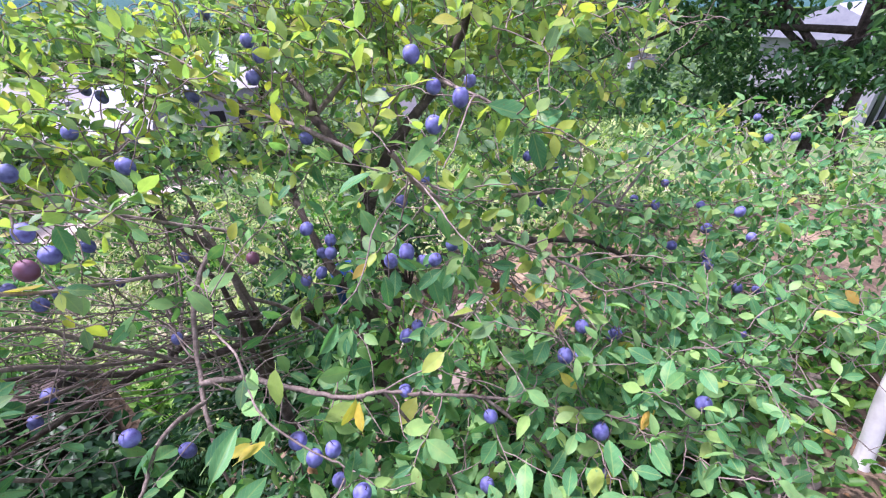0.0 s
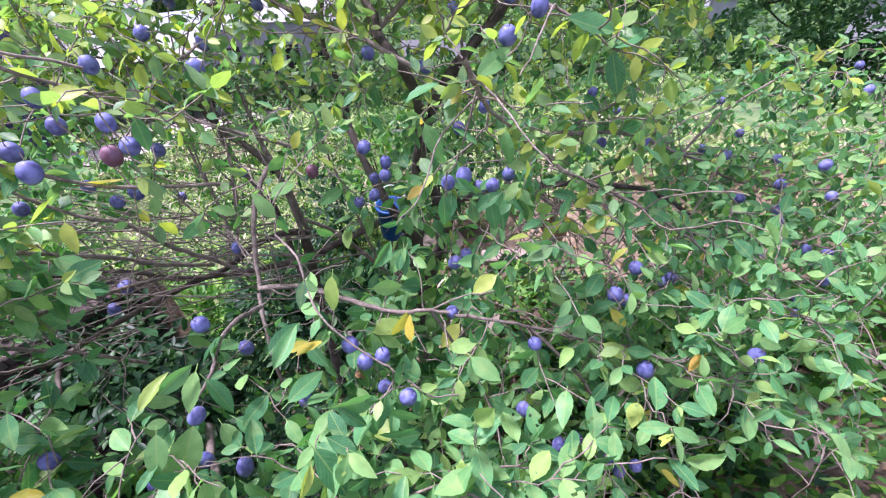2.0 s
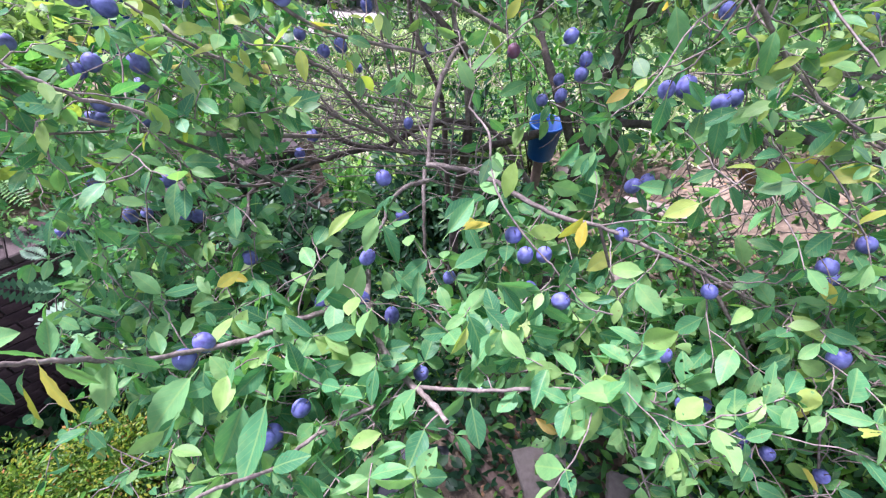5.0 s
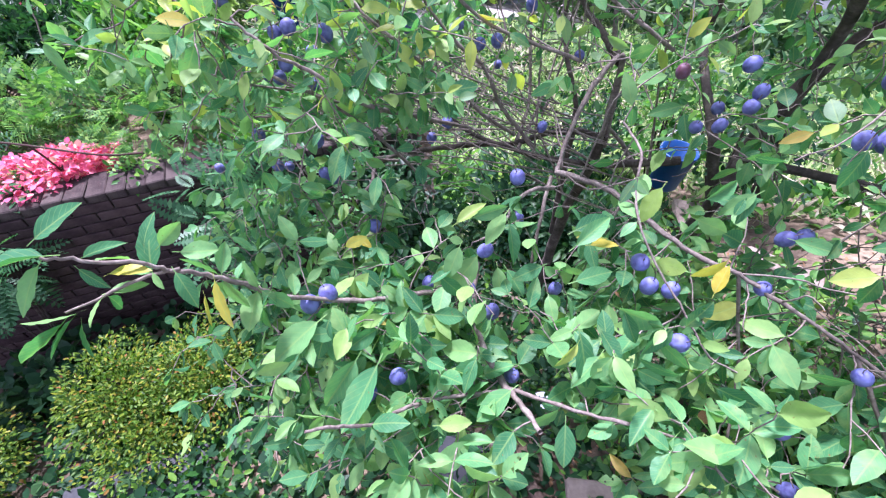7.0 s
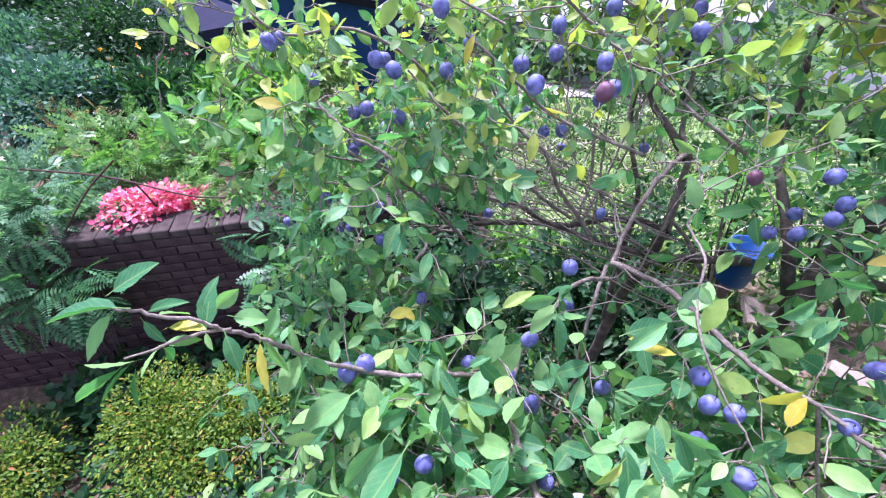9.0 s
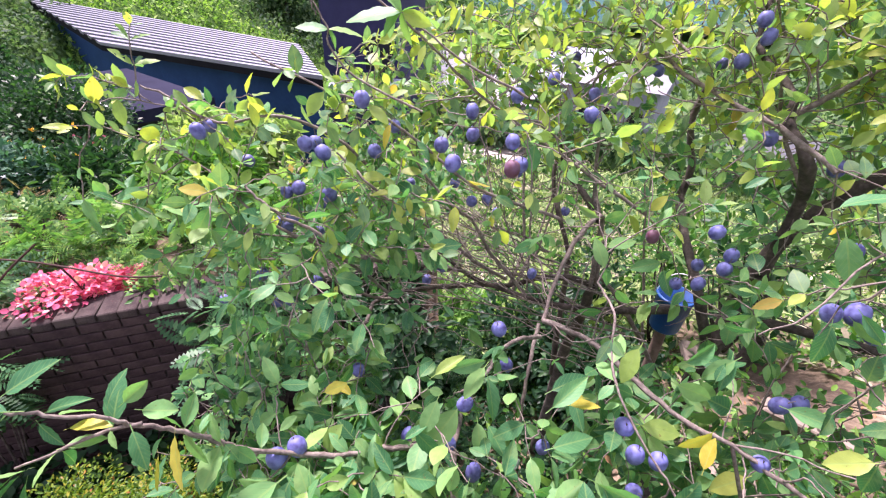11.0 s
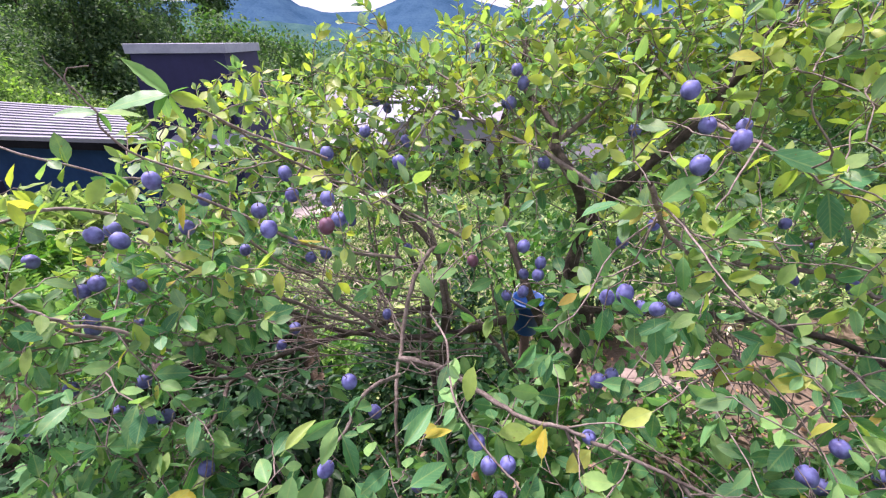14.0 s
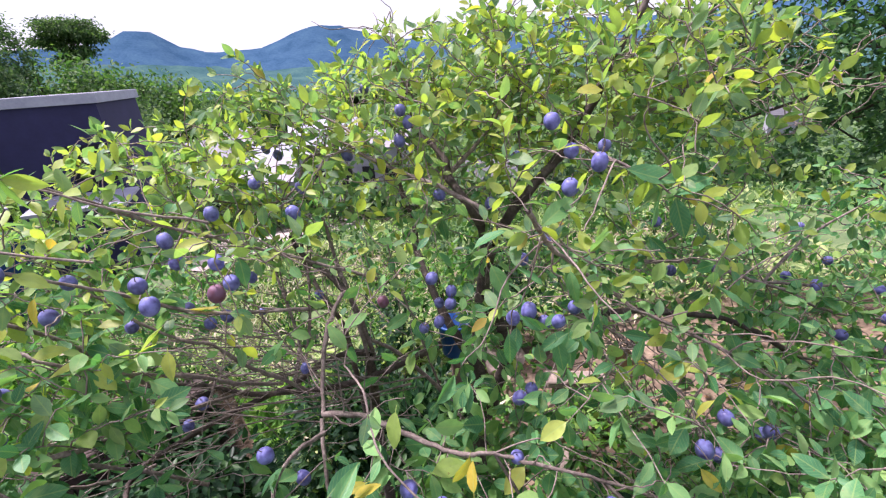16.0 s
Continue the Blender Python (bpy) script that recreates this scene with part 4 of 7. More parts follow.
PLUMS_LOW = [
    (-1.204, 0.375, 0.922),
    (-0.563, 0.296, 0.709),
    (-0.576, 0.141, 0.617),
    (-0.520, -0.033, 0.749),
    (-0.705, -0.002, 0.808),
    (-0.701, 0.035, 0.810),
    (-0.374, 0.220, 0.667),
    (0.193, 0.549, 0.436),
    (0.238, 0.571, 0.436),
    (0.324, 0.529, 0.435),
    (0.384, 0.518, 0.429),
    (0.346, 0.509, 0.410),
    (0.495, 0.522, 0.428),
    (0.077, 0.532, 0.617),
    (-1.237, 0.744, 0.964),
    (-1.110, 0.834, 0.986),
    (-0.134, 1.100, 1.079),
    (0.294, 1.470, 1.073),
    (-0.106, 0.634, 0.826),
    (-0.115, 0.804, 0.833),
    (-1.087, 0.355, 1.195),
    (-1.099, 0.319, 1.220),
    (-1.200, 0.130, 1.257),
    (-0.810, 0.513, 1.215),
]
PLUMS_INNER = [
    (-1.154, 0.280, 1.091),
    (-1.058, 0.272, 0.765),
    (-1.147, 0.318, 0.803),
    (-1.077, 0.495, 1.173),
    (-0.902, 0.665, 1.286),
    (-0.908, 0.680, 1.225),
    (-0.829, 1.091, 0.908),
    (-0.362, 0.967, 0.926),
    (-0.648, 0.257, 0.682),
    (-0.822, 0.244, 0.758),
    (-0.268, 0.469, 0.837),
    (-1.310, 0.185, 1.235),
    (-1.131, 0.302, 1.104),
    (-1.064, 0.348, 1.098),
    (-1.117, 0.269, 1.039),
    (-0.492, 1.136, 1.419),
    (-0.816, 1.091, 1.292),
    (-0.972, 0.769, 0.988),
    (-0.890, 0.981, 1.334),
    (0.459, 0.871, 0.754),
]
RED_PLUMS = [
    (-0.677, 0.548, 1.234),
    (-0.461, 0.820, 1.074),
]
FRUIT_AT = np.array(PLUMS_HIGH + PLUMS_LEFT + PLUMS_MIDDLE + PLUMS_RIGHT + PLUMS_LOW + PLUMS_INNER + RED_PLUMS)


def hides(spots, keep_free, depth, share):
    """True for leaves that hang close before the spots on the open side of the tree, where fruit is picked."""
    mid = l_at + 0.5 * l_size[:, None] * l_axis / (np.linalg.norm(l_axis, axis=1)[:, None] + 1e-9)
    out = np.zeros(len(mid), bool)
    for q in spots:
        way = OPEN_SIDE - q
        way /= np.linalg.norm(way)
        rel = mid - q
        along = rel @ way
        off = np.linalg.norm(rel - along[:, None] * way, axis=1)
        out |= (along > -0.01) & (along < depth) & (off < keep_free)
    return out & (RNG.random(len(mid)) < share)


OPEN_SIDE = np.array([-0.15, -0.02, 1.48])
bare_limbs = np.vstack([p[::2] for p, r in BOUGHS[5:] if r[0] > 0.0065])
free = ~(hides(FRUIT_AT, 0.030, 0.30, 0.9) | hides(bare_limbs, 0.022, 0.35, 0.5))
l_at, l_axis, l_normal, l_size = l_at[free], l_axis[free], l_normal[free], l_size[free]
tv, tf = gather(twigs)
under(mesh_object("twig_growth", tv - np.array(BASE), tf, twig_bark, smooth=True), plum_tree, kind="stuff")
l_rot = frames_for(l_axis, l_normal)
order = np.argsort(l_at[:, 1])
lone, rest = order[:280], order[280:]
kind_of = RNG.choice(len(LEAVES), len(l_at), p=[0.17, 0.17, 0.15, 0.16, 0.11, 0.12, 0.06, 0.06])
# picked by height: higher leaves more often take the light-brightened greens
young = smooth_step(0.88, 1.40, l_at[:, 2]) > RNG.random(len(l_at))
near_crown = l_at[:, 1] + 0.5 * l_at[:, 2] < 0.92
for some, name_, mat_ in ((rest[~young[rest]], "leaves", leaf_mass), (rest[young[rest]], "young_leaves", leaf_upper)):
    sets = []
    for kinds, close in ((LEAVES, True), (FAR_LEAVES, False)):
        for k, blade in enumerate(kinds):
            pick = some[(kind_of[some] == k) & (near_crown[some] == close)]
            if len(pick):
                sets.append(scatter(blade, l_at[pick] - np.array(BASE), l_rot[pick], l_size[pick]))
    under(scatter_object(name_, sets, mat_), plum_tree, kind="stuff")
LEAF_MESHES = []
for k, (v, f, uv) in enumerate(LEAVES):
    ob = mesh_object("leaf_blade", v, f, leaf_one, uv, smooth=True)
    LEAF_MESHES.append(ob.data)
    bpy.data.objects.remove(ob)


def lone_leaf(at, rot, size, k, yellow=False):
    ob = new("leaf", LEAF_MESHES[k])
    ob.parent = plum_tree
    ob.matrix_basis = Matrix.Translation(Vector(at) - BASE) @ Matrix(rot.tolist()).to_4x4() @ Matrix.Diagonal((0.88 * size, size, size, 1))
    if yellow:
        ob.material_slots[0].link = "OBJECT"
        ob.material_slots[0].material = leaf_yellow
    return ob


for i in lone:
    lone_leaf(l_at[i], l_rot[i], float(l_size[i]), int(kind_of[i]))


# bare twigs
def bare_twig(r0, *points):
    q = glide(points, 4)
    q[1:-1] += RNG.normal(size=(len(q) - 2, 3)) * 0.0012
    v_, f_ = tube_arrays(q - np.array(BASE), np.linspace(r0, 0.0011, len(q)), 5)
    ob = mesh_object("twig", v_, f_, twig_bark if r0 < 0.0042 else bark, smooth=True)
    ob.parent = plum_tree


for k in range(27):
    a = np.array([-0.45 - 0.45 * RNG.random(), 1.10 - 0.20 * RNG.random(), 0.52 + 0.26 * RNG.random()])
    c = np.array([RNG.uniform(-1.75, -1.05), RNG.uniform(0.30, 1.30), RNG.uniform(0.38, 1.12)])
    m = (a + c) / 2 + RNG.normal(size=3) * 0.04 + np.array([0, 0, 0.02])
    bare_twig(RNG.uniform(0.0018, 0.0042), a, a * 0.7 + m * 0.3 + RNG.normal(size=3) * 0.01, m, m * 0.45 + c * 0.55 + RNG.normal(size=3) * 0.012, c)
    for _ in range(2):
        e = m + (c - a) * RNG.uniform(0.15, 0.4) + RNG.normal(size=3) * 0.10
        bare_twig(0.0020, m, (m + e) / 2 + RNG.normal(size=3) * 0.008, e)
inner = LIMB_PTS[(LIMB_PTS[:, 0] > -1.3) & (LIMB_PTS[:, 0] < 0.7) & (LIMB_PTS[:, 1] > 0.62)]
for k in range(300):
    a = inner[RNG.integers(len(inner))]
    way = unit(1)[0] * np.array([1.0, 0.7, 0.9]) + np.array([-0.15, -0.1, 0.1])
    reach = RNG.uniform(0.10, 0.30)
    c = a + way / np.linalg.norm(way) * reach
    bare_twig(RNG.uniform(0.0015, 0.0026), a, a + (c - a) * 0.4 + RNG.normal(size=3) * 0.014 * reach / 0.2, a + (c - a) * 0.75 + RNG.normal(size=3) * 0.008, c)
for k in range(34):  # dry tangle beside the trunk
    a = np.array([0.10, 1.03, 0.92]) + RNG.normal(size=3) * np.array([0.08, 0.04, 0.05])
    c = a + np.array([RNG.uniform(-0.02, 0.32), RNG.uniform(-0.08, 0.08), RNG.uniform(-0.32, -0.04)])
    bare_twig(RNG.uniform(0.0013, 0.0022), a, (a + c) / 2 + RNG.normal(size=3) * 0.03, c)


# ---------------------------------------------------------------- plums
def plum_mesh(long, wide, mat):
    """A plum: an oval with a seam down one side and a dimple at the stalk."""
    bm = bmesh.new()
    bmesh.ops.create_uvsphere(bm, u_segments=20, v_segments=12, radius=1)
    for v in bm.verts:
        x, y, z = v.co
        seam = 1 - 0.07 * math.exp(-(math.atan2(x, y) / 0.22) ** 2) * (1 - z * z)
        dip = 0.16 * math.exp(-((x * x + y * y) / 0.08)) if z > 0 else 0
        v.co = (x * wide * seam, y * wide * seam, (z * (1 - dip)) * long)
    me = bpy.data.meshes.new("fruit")
    bm.to_mesh(me)
    bm.free()
    me.materials.append(mat)
    me.polygons.foreach_set("use_smooth", np.ones(len(me.polygons), bool))
    return me


FRUITS = [plum_mesh(0.0215, 0.0185, plum_blue), plum_mesh(0.0200, 0.0180, plum_blue), plum_mesh(0.0230, 0.0180, plum_blue)]
RED_FRUIT = plum_mesh(0.0205, 0.0175, plum_red)
sv, sf = tube_arrays([(0, 0, 0.018), (0.001, 0.001, 0.026), (0.004, 0.001, 0.034)], [0.0013, 0.0011, 0.0014], 5)
STALK = mesh_object("stalk", sv, sf, twig_bark, smooth=True)
STALK_MESH = STALK.data
bpy.data.objects.remove(STALK)
plum_count = 0


def plums_on(places, red=False):
    global plum_count
    for p in places:
        plum_count += 1
        near = LIMB_PTS[np.argmin(np.linalg.norm(LIMB_PTS - np.array(p), axis=1))]
        ob = thing("plum", "reddish half-ripe plum hanging from a twig" if red else "ripe blue plum with pale bloom hanging from a twig", "plum", p, "plums on the tree")
        lean = RNG.normal(size=2) * 16
        ob.matrix_basis = pose(*p, lean[0], lean[1], RNG.uniform(0, 360)) @ Matrix.Scale(RNG.uniform(0.84, 1.02), 4)
        f = new("fruit", RED_FRUIT if red else FRUITS[plum_count % 3])
        f.parent = ob
        s = new("stalk", STALK_MESH)
        s.parent = ob


for places in (PLUMS_HIGH, PLUMS_LEFT, PLUMS_MIDDLE, PLUMS_RIGHT, PLUMS_LOW, PLUMS_INNER):
    plums_on(places)
plums_on(RED_PLUMS, red=True)


# leaves that stand out singly on the outer shoots
def near_leaf(foot, tip, yellow=False):
    a, c = np.array(foot), np.array(tip)
    rot_ = frames_for((c - a)[None], np.array([[0.1, -0.75, 0.9]]) + 0.6 * RNG.normal(size=(1, 3)))[0]
    lone_leaf(foot, rot_, float(np.linalg.norm(c - a)), int(RNG.integers(0, 6)), yellow)


for foot, tips in (((-0.834, 0.396, 1.499), ((-0.890, 0.318, 1.496), (-0.870, 0.352, 1.549), (-0.820, 0.420, 1.515), (-0.826, 0.400, 1.445), (-0.800, 0.436, 1.480), (-0.850, 0.360, 1.468))), ((-1.076, 0.393, 1.454), ((-1.104, 0.335, 1.466), (-1.040, 0.458, 1.455), (-1.060, 0.405, 1.420)))):
    for tip in tips:
        near_leaf(foot, tip)
bare_twig(0.0030, (-0.92, 0.52, 1.30), (-1.042, 0.430, 1.362), (-1.074, 0.391, 1.427), (-1.076, 0.393, 1.454), (-1.088, 0.375, 1.497), (-1.098, 0.356, 1.536), (-1.100, 0.352, 1.556))
bare_twig(0.0016, (-1.088, 0.375, 1.480), (-1.092, 0.368, 1.507), (-1.089, 0.376, 1.532), (-1.074, 0.406, 1.537))
bare_twig(0.0030, (-0.70, 0.60, 1.36), (-0.77, 0.49, 1.42), (-0.81, 0.43, 1.47), (-0.834, 0.396, 1.499))
bare_twig(0.0022, (-0.551, 0.877, 0.746), (-0.501, 0.923, 0.794), (-0.443, 0.954, 0.827), (-0.382, 0.977, 0.850), (-0.344, 0.989, 0.865))
bare_twig(0.0018, (-0.443, 0.954, 0.827), (-0.460, 0.986, 0.888), (-0.459, 1.008, 0.931))
for foot, tip in (((-0.470, 1.003, 0.920), (-0.525, 0.947, 0.895)), ((-0.544, 0.890, 0.760), (-0.590, 0.835, 0.750)), ((-0.353, 0.986, 0.862), (-0.310, 0.976, 0.905)), ((-0.440, 0.965, 0.850), (-0.480, 0.920, 0.838)), ((-0.447, 0.949, 0.822), (-0.444, 0.890, 0.785)), ((-0.455, 0.998, 0.905), (-0.411, 0.945, 0.870)), ((-0.492, 0.929, 0.801), (-0.530, 0.905, 0.850)), ((-0.390, 0.975, 0.846), (-0.380, 0.920, 0.812))):
    near_leaf(foot, tip)
near_leaf((-0.738, -0.242, 1.117), (-0.785, -0.310, 1.124))
near_leaf((-0.747, -0.253, 1.102), (-0.736, -0.306, 1.066))
near_leaf((-0.761, -0.239, 1.125), (-0.743, -0.186, 1.159))
near_leaf((-0.741, -0.216, 1.092), (-0.719, -0.178, 1.112))
near_leaf((-0.738, -0.227, 1.082), (-0.703, -0.219, 1.067))
near_leaf((-0.703, -0.161, 1.097), (-0.714, -0.143, 1.132))
near_leaf((-0.693, -0.147, 1.097), (-0.682, -0.113, 1.124))
near_leaf((-0.674, -0.134, 1.090), (-0.637, -0.100, 1.092))
near_leaf((-0.668, -0.151, 1.071), (-0.627, -0.153, 1.045))
near_leaf((-0.684, -0.170, 1.073), (-0.663, -0.174, 1.063))
near_leaf((-0.738, -0.261, 1.026), (-0.759, -0.314, 1.021))
near_leaf((-0.738, -0.270, 1.020), (-0.731, -0.316, 0.993))
near_leaf((-0.728, -0.264, 1.015), (-0.699, -0.284, 0.987))
near_leaf((-0.743, -0.280, 1.017), (-0.738, -0.335, 0.987))
near_leaf((-0.696, -0.072, 0.938), (-0.725, -0.076, 0.975))
near_leaf((-0.681, -0.066, 0.928), (-0.676, -0.115, 0.901))
near_leaf((-0.706, -0.132, 0.996), (-0.696, -0.154, 0.984))
near_leaf((-0.742, -0.208, 1.053), (-0.719, -0.171, 1.070), True)
near_leaf((-0.657, -0.140, 1.023), (-0.625, -0.149, 0.999), True)
near_leaf((-0.784, 0.137, 0.800), (-0.759, 0.177, 0.818), True)
near_leaf((-0.391, 0.437, 0.881), (-0.351, 0.478, 0.886), True)
near_leaf((-0.362, 0.334, 0.889), (-0.320, 0.399, 0.909))
near_leaf((-0.398, 0.376, 0.922), (-0.377, 0.448, 0.966))
near_leaf((-0.418, 0.402, 0.927), (-0.386, 0.468, 0.958))
near_leaf((-0.604, 0.287, 0.895), (-0.586, 0.345, 0.931))
near_leaf((-0.588, 0.316, 0.900), (-0.552, 0.373, 0.920))
near_leaf((-0.549, 0.368, 0.902), (-0.546, 0.304, 0.866))
near_leaf((-0.534, 0.364, 0.885), (-0.476, 0.340, 0.827))
near_leaf((-0.578, 0.269, 0.858), (-0.560, 0.215, 0.815))
near_leaf((-0.575, 0.214, 0.816), (-0.518, 0.225, 0.783))
near_leaf((-0.465, 0.250, 0.740), (-0.447, 0.203, 0.702))
near_leaf((-0.453, 0.255, 0.732), (-0.410, 0.242, 0.695))
near_leaf((-0.279, 0.328, 0.900), (-0.207, 0.364, 0.872))
near_leaf((-0.269, 0.332, 0.894), (-0.221, 0.318, 0.852))
near_leaf((-0.297, 0.249, 0.860), (-0.294, 0.201, 0.836))
near_leaf((-0.281, 0.289, 0.873), (-0.234, 0.282, 0.838))
near_leaf((-0.623, -0.029, 0.871), (-0.638, -0.117, 0.835))
near_leaf((-0.612, -0.014, 0.871), (-0.591, -0.072, 0.822))
near_leaf((-0.585, 0.023, 0.872), (-0.578, -0.025, 0.844))
near_leaf((-0.600, -0.100, 0.860), (-0.617, -0.148, 0.854))
near_leaf((-0.582, 0.193, 0.807), (-0.568, 0.234, 0.835))
near_leaf((-0.650, 0.161, 0.847), (-0.604, 0.168, 0.821))
near_leaf((-0.662, 0.156, 0.854), (-0.654, 0.111, 0.827))
near_leaf((-0.267, 0.574, 0.942), (-0.208, 0.605, 0.922))
near_leaf((-0.277, 0.624, 0.956), (-0.236, 0.693, 0.979))
near_leaf((-0.220, 0.680, 0.974), (-0.207, 0.627, 0.936))
near_leaf((0.179, 0.889, 1.341), (0.254, 0.920, 1.382))
near_leaf((0.150, 0.887, 1.353), (0.127, 0.842, 1.289))
near_leaf((0.185, 0.888, 1.333), (0.208, 0.852, 1.261))
near_leaf((0.168, 0.884, 1.336), (0.187, 0.893, 1.364))
near_leaf((0.188, 0.906, 1.372), (0.213, 0.909, 1.383))
near_leaf((0.087, 0.888, 1.394), (0.176, 0.888, 1.359))
near_leaf((0.138, 0.843, 1.265), (0.171, 0.830, 1.235))
near_leaf((-0.015, 0.776, 1.211), (-0.007, 0.742, 1.152))
near_leaf((0.014, 0.774, 1.189), (0.062, 0.788, 1.210))
near_leaf((-0.069, 0.750, 1.189), (-0.110, 0.749, 1.232))
near_leaf((-0.131, 0.685, 1.109), (-0.116, 0.654, 1.052))
near_leaf((-0.037, 0.704, 1.093), (-0.018, 0.674, 1.035))
near_leaf((0.012, 0.722, 1.100), (0.062, 0.718, 1.081))
near_leaf((-0.015, 0.715, 1.102), (-0.074, 0.679, 1.080))
near_leaf((-0.106, 0.715, 1.133), (-0.065, 0.704, 1.104))
near_leaf((-0.214, 0.670, 0.978), (-0.245, 0.631, 0.931))
near_leaf((-0.252, 0.639, 1.058), (-0.206, 0.642, 1.056))
near_leaf((-0.297, 0.733, 1.292), (-0.321, 0.710, 1.276))
near_leaf((-0.074, 0.751, 1.318), (-0.014, 0.785, 1.375))
near_leaf((-0.198, 0.701, 1.286), (-0.157, 0.726, 1.335))
near_leaf((-0.172, 0.741, 1.232), (-0.134, 0.715, 1.171))
near_leaf((-0.348, 0.572, 0.970), (-0.353, 0.531, 0.904))
near_leaf((0.091, 0.750, 1.089), (0.156, 0.755, 1.080))
near_leaf((0.160, 0.684, 1.026), (0.201, 0.670, 0.990))
near_leaf((0.298, 0.701, 0.978), (0.348, 0.699, 0.961))
near_leaf((0.200, 0.902, 1.355), (0.238, 0.889, 1.322), True)
near_leaf((-0.190, 0.537, 0.920), (-0.202, 0.501, 0.869), True)
near_leaf((0.241, 0.637, 0.873), (0.276, 0.623, 0.838), True)
near_leaf((-0.833, 0.366, 1.316), (-0.837, 0.338, 1.277), True)
near_leaf((-0.085, 0.279, 0.774), (-0.115, 0.236, 0.762))
near_leaf((-0.103, 0.270, 0.774), (-0.114, 0.204, 0.736))
near_leaf((-0.068, 0.288, 0.774), (-0.045, 0.207, 0.711))
near_leaf((-0.059, 0.292, 0.774), (0.014, 0.270, 0.738))
near_leaf((-0.028, 0.314, 0.752), (0.092, 0.293, 0.698))
near_leaf((-0.262, 0.171, 0.784), (-0.266, 0.118, 0.754))
near_leaf((-0.240, 0.157, 0.791), (-0.202, 0.113, 0.751))
near_leaf((-0.146, 0.357, 0.807), (-0.195, 0.314, 0.803))
near_leaf((-0.199, 0.369, 0.838), (-0.139, 0.360, 0.818))
near_leaf((-0.087, 0.395, 0.787), (-0.015, 0.410, 0.781))
near_leaf((0.038, 0.362, 0.737), (0.064, 0.380, 0.752))
near_leaf((-0.261, 0.282, 0.819), (-0.262, 0.219, 0.780))
near_leaf((-0.307, 0.283, 0.839), (-0.235, 0.241, 0.787))
near_leaf((-0.525, 0.337, 0.781), (-0.480, 0.305, 0.748))
near_leaf((-0.572, 0.323, 0.789), (-0.573, 0.228, 0.723))
near_leaf((-0.512, 0.358, 0.766), (-0.449, 0.345, 0.741))
near_leaf((-0.564, 0.249, 0.699), (-0.580, 0.206, 0.681))
near_leaf((-0.636, 0.026, 0.816), (-0.586, 0.000, 0.786))
near_leaf((-0.599, 0.037, 0.810), (-0.570, 0.071, 0.837))
near_leaf((-0.537, -0.022, 0.846), (-0.529, -0.098, 0.793))
near_leaf((-0.496, -0.009, 0.867), (-0.474, -0.095, 0.799))
near_leaf((-0.451, -0.041, 0.823), (-0.447, -0.095, 0.789))
near_leaf((-0.408, -0.019, 0.824), (-0.361, -0.051, 0.790))
near_leaf((-0.387, 0.020, 0.767), (-0.344, 0.055, 0.788))
near_leaf((-0.308, 0.061, 0.768), (-0.358, 0.025, 0.769))
near_leaf((-0.606, -0.080, 0.854), (-0.612, -0.126, 0.829))
near_leaf((0.064, 0.808, 0.899), (0.116, 0.777, 0.864))
near_leaf((-0.123, 0.780, 1.060), (-0.119, 0.728, 1.026))
near_leaf((-0.100, 0.807, 1.071), (-0.057, 0.788, 1.050))
near_leaf((-0.060, 0.804, 1.053), (-0.034, 0.837, 1.080))
near_leaf((-0.011, 0.799, 1.057), (-0.003, 0.728, 1.007))
near_leaf((0.010, 0.806, 1.053), (0.037, 0.766, 1.022))
near_leaf((0.021, 0.864, 1.069), (0.077, 0.839, 1.037))
near_leaf((-0.223, 0.635, 0.942), (-0.224, 0.656, 0.970))
near_leaf((-0.106, 0.764, 0.865), (-0.034, 0.784, 0.862))
near_leaf((-0.337, 0.140, 0.789), (-0.358, 0.070, 0.750))
near_leaf((0.418, 0.481, 0.493), (0.474, 0.464, 0.468), True)
near_leaf((-0.751, 0.180, 0.785), (-0.799, 0.169, 0.806), True)
near_leaf((-0.385, 0.475, 0.877), (-0.422, 0.444, 0.878), True)
near_leaf((-0.175, 0.497, 0.878), (-0.185, 0.531, 0.920), True)
near_leaf((-0.699, -0.118, 0.995), (-0.642, -0.146, 0.960), True)
near_leaf((0.385, 0.582, 0.520), (0.419, 0.612, 0.542), True)


# ---------------------------------------------------------------- brick wall and bed
WALL_TOP, WALL_FOOT, WALL_Y0, WALL_Y1 = -0.265, -1.75, -2.4, 2.4
bm = bmesh.new()
box(bm, (0.20, WALL_Y1 - WALL_Y0, WALL_TOP + 0.046 - WALL_FOOT), (-0.11, (WALL_Y0 + WALL_Y1) / 2, (WALL_TOP + 0.046 + WALL_FOOT) / 2))
garden_wall = tagged(part("wall_garden", bm, mortar_mat), "dark brown brick retaining wall capped with bricks on edge", "wall", kind="structure")
garden_wall.matrix_basis = pose(*WALL_AT, 0, 0, 0, WALL_TURN)
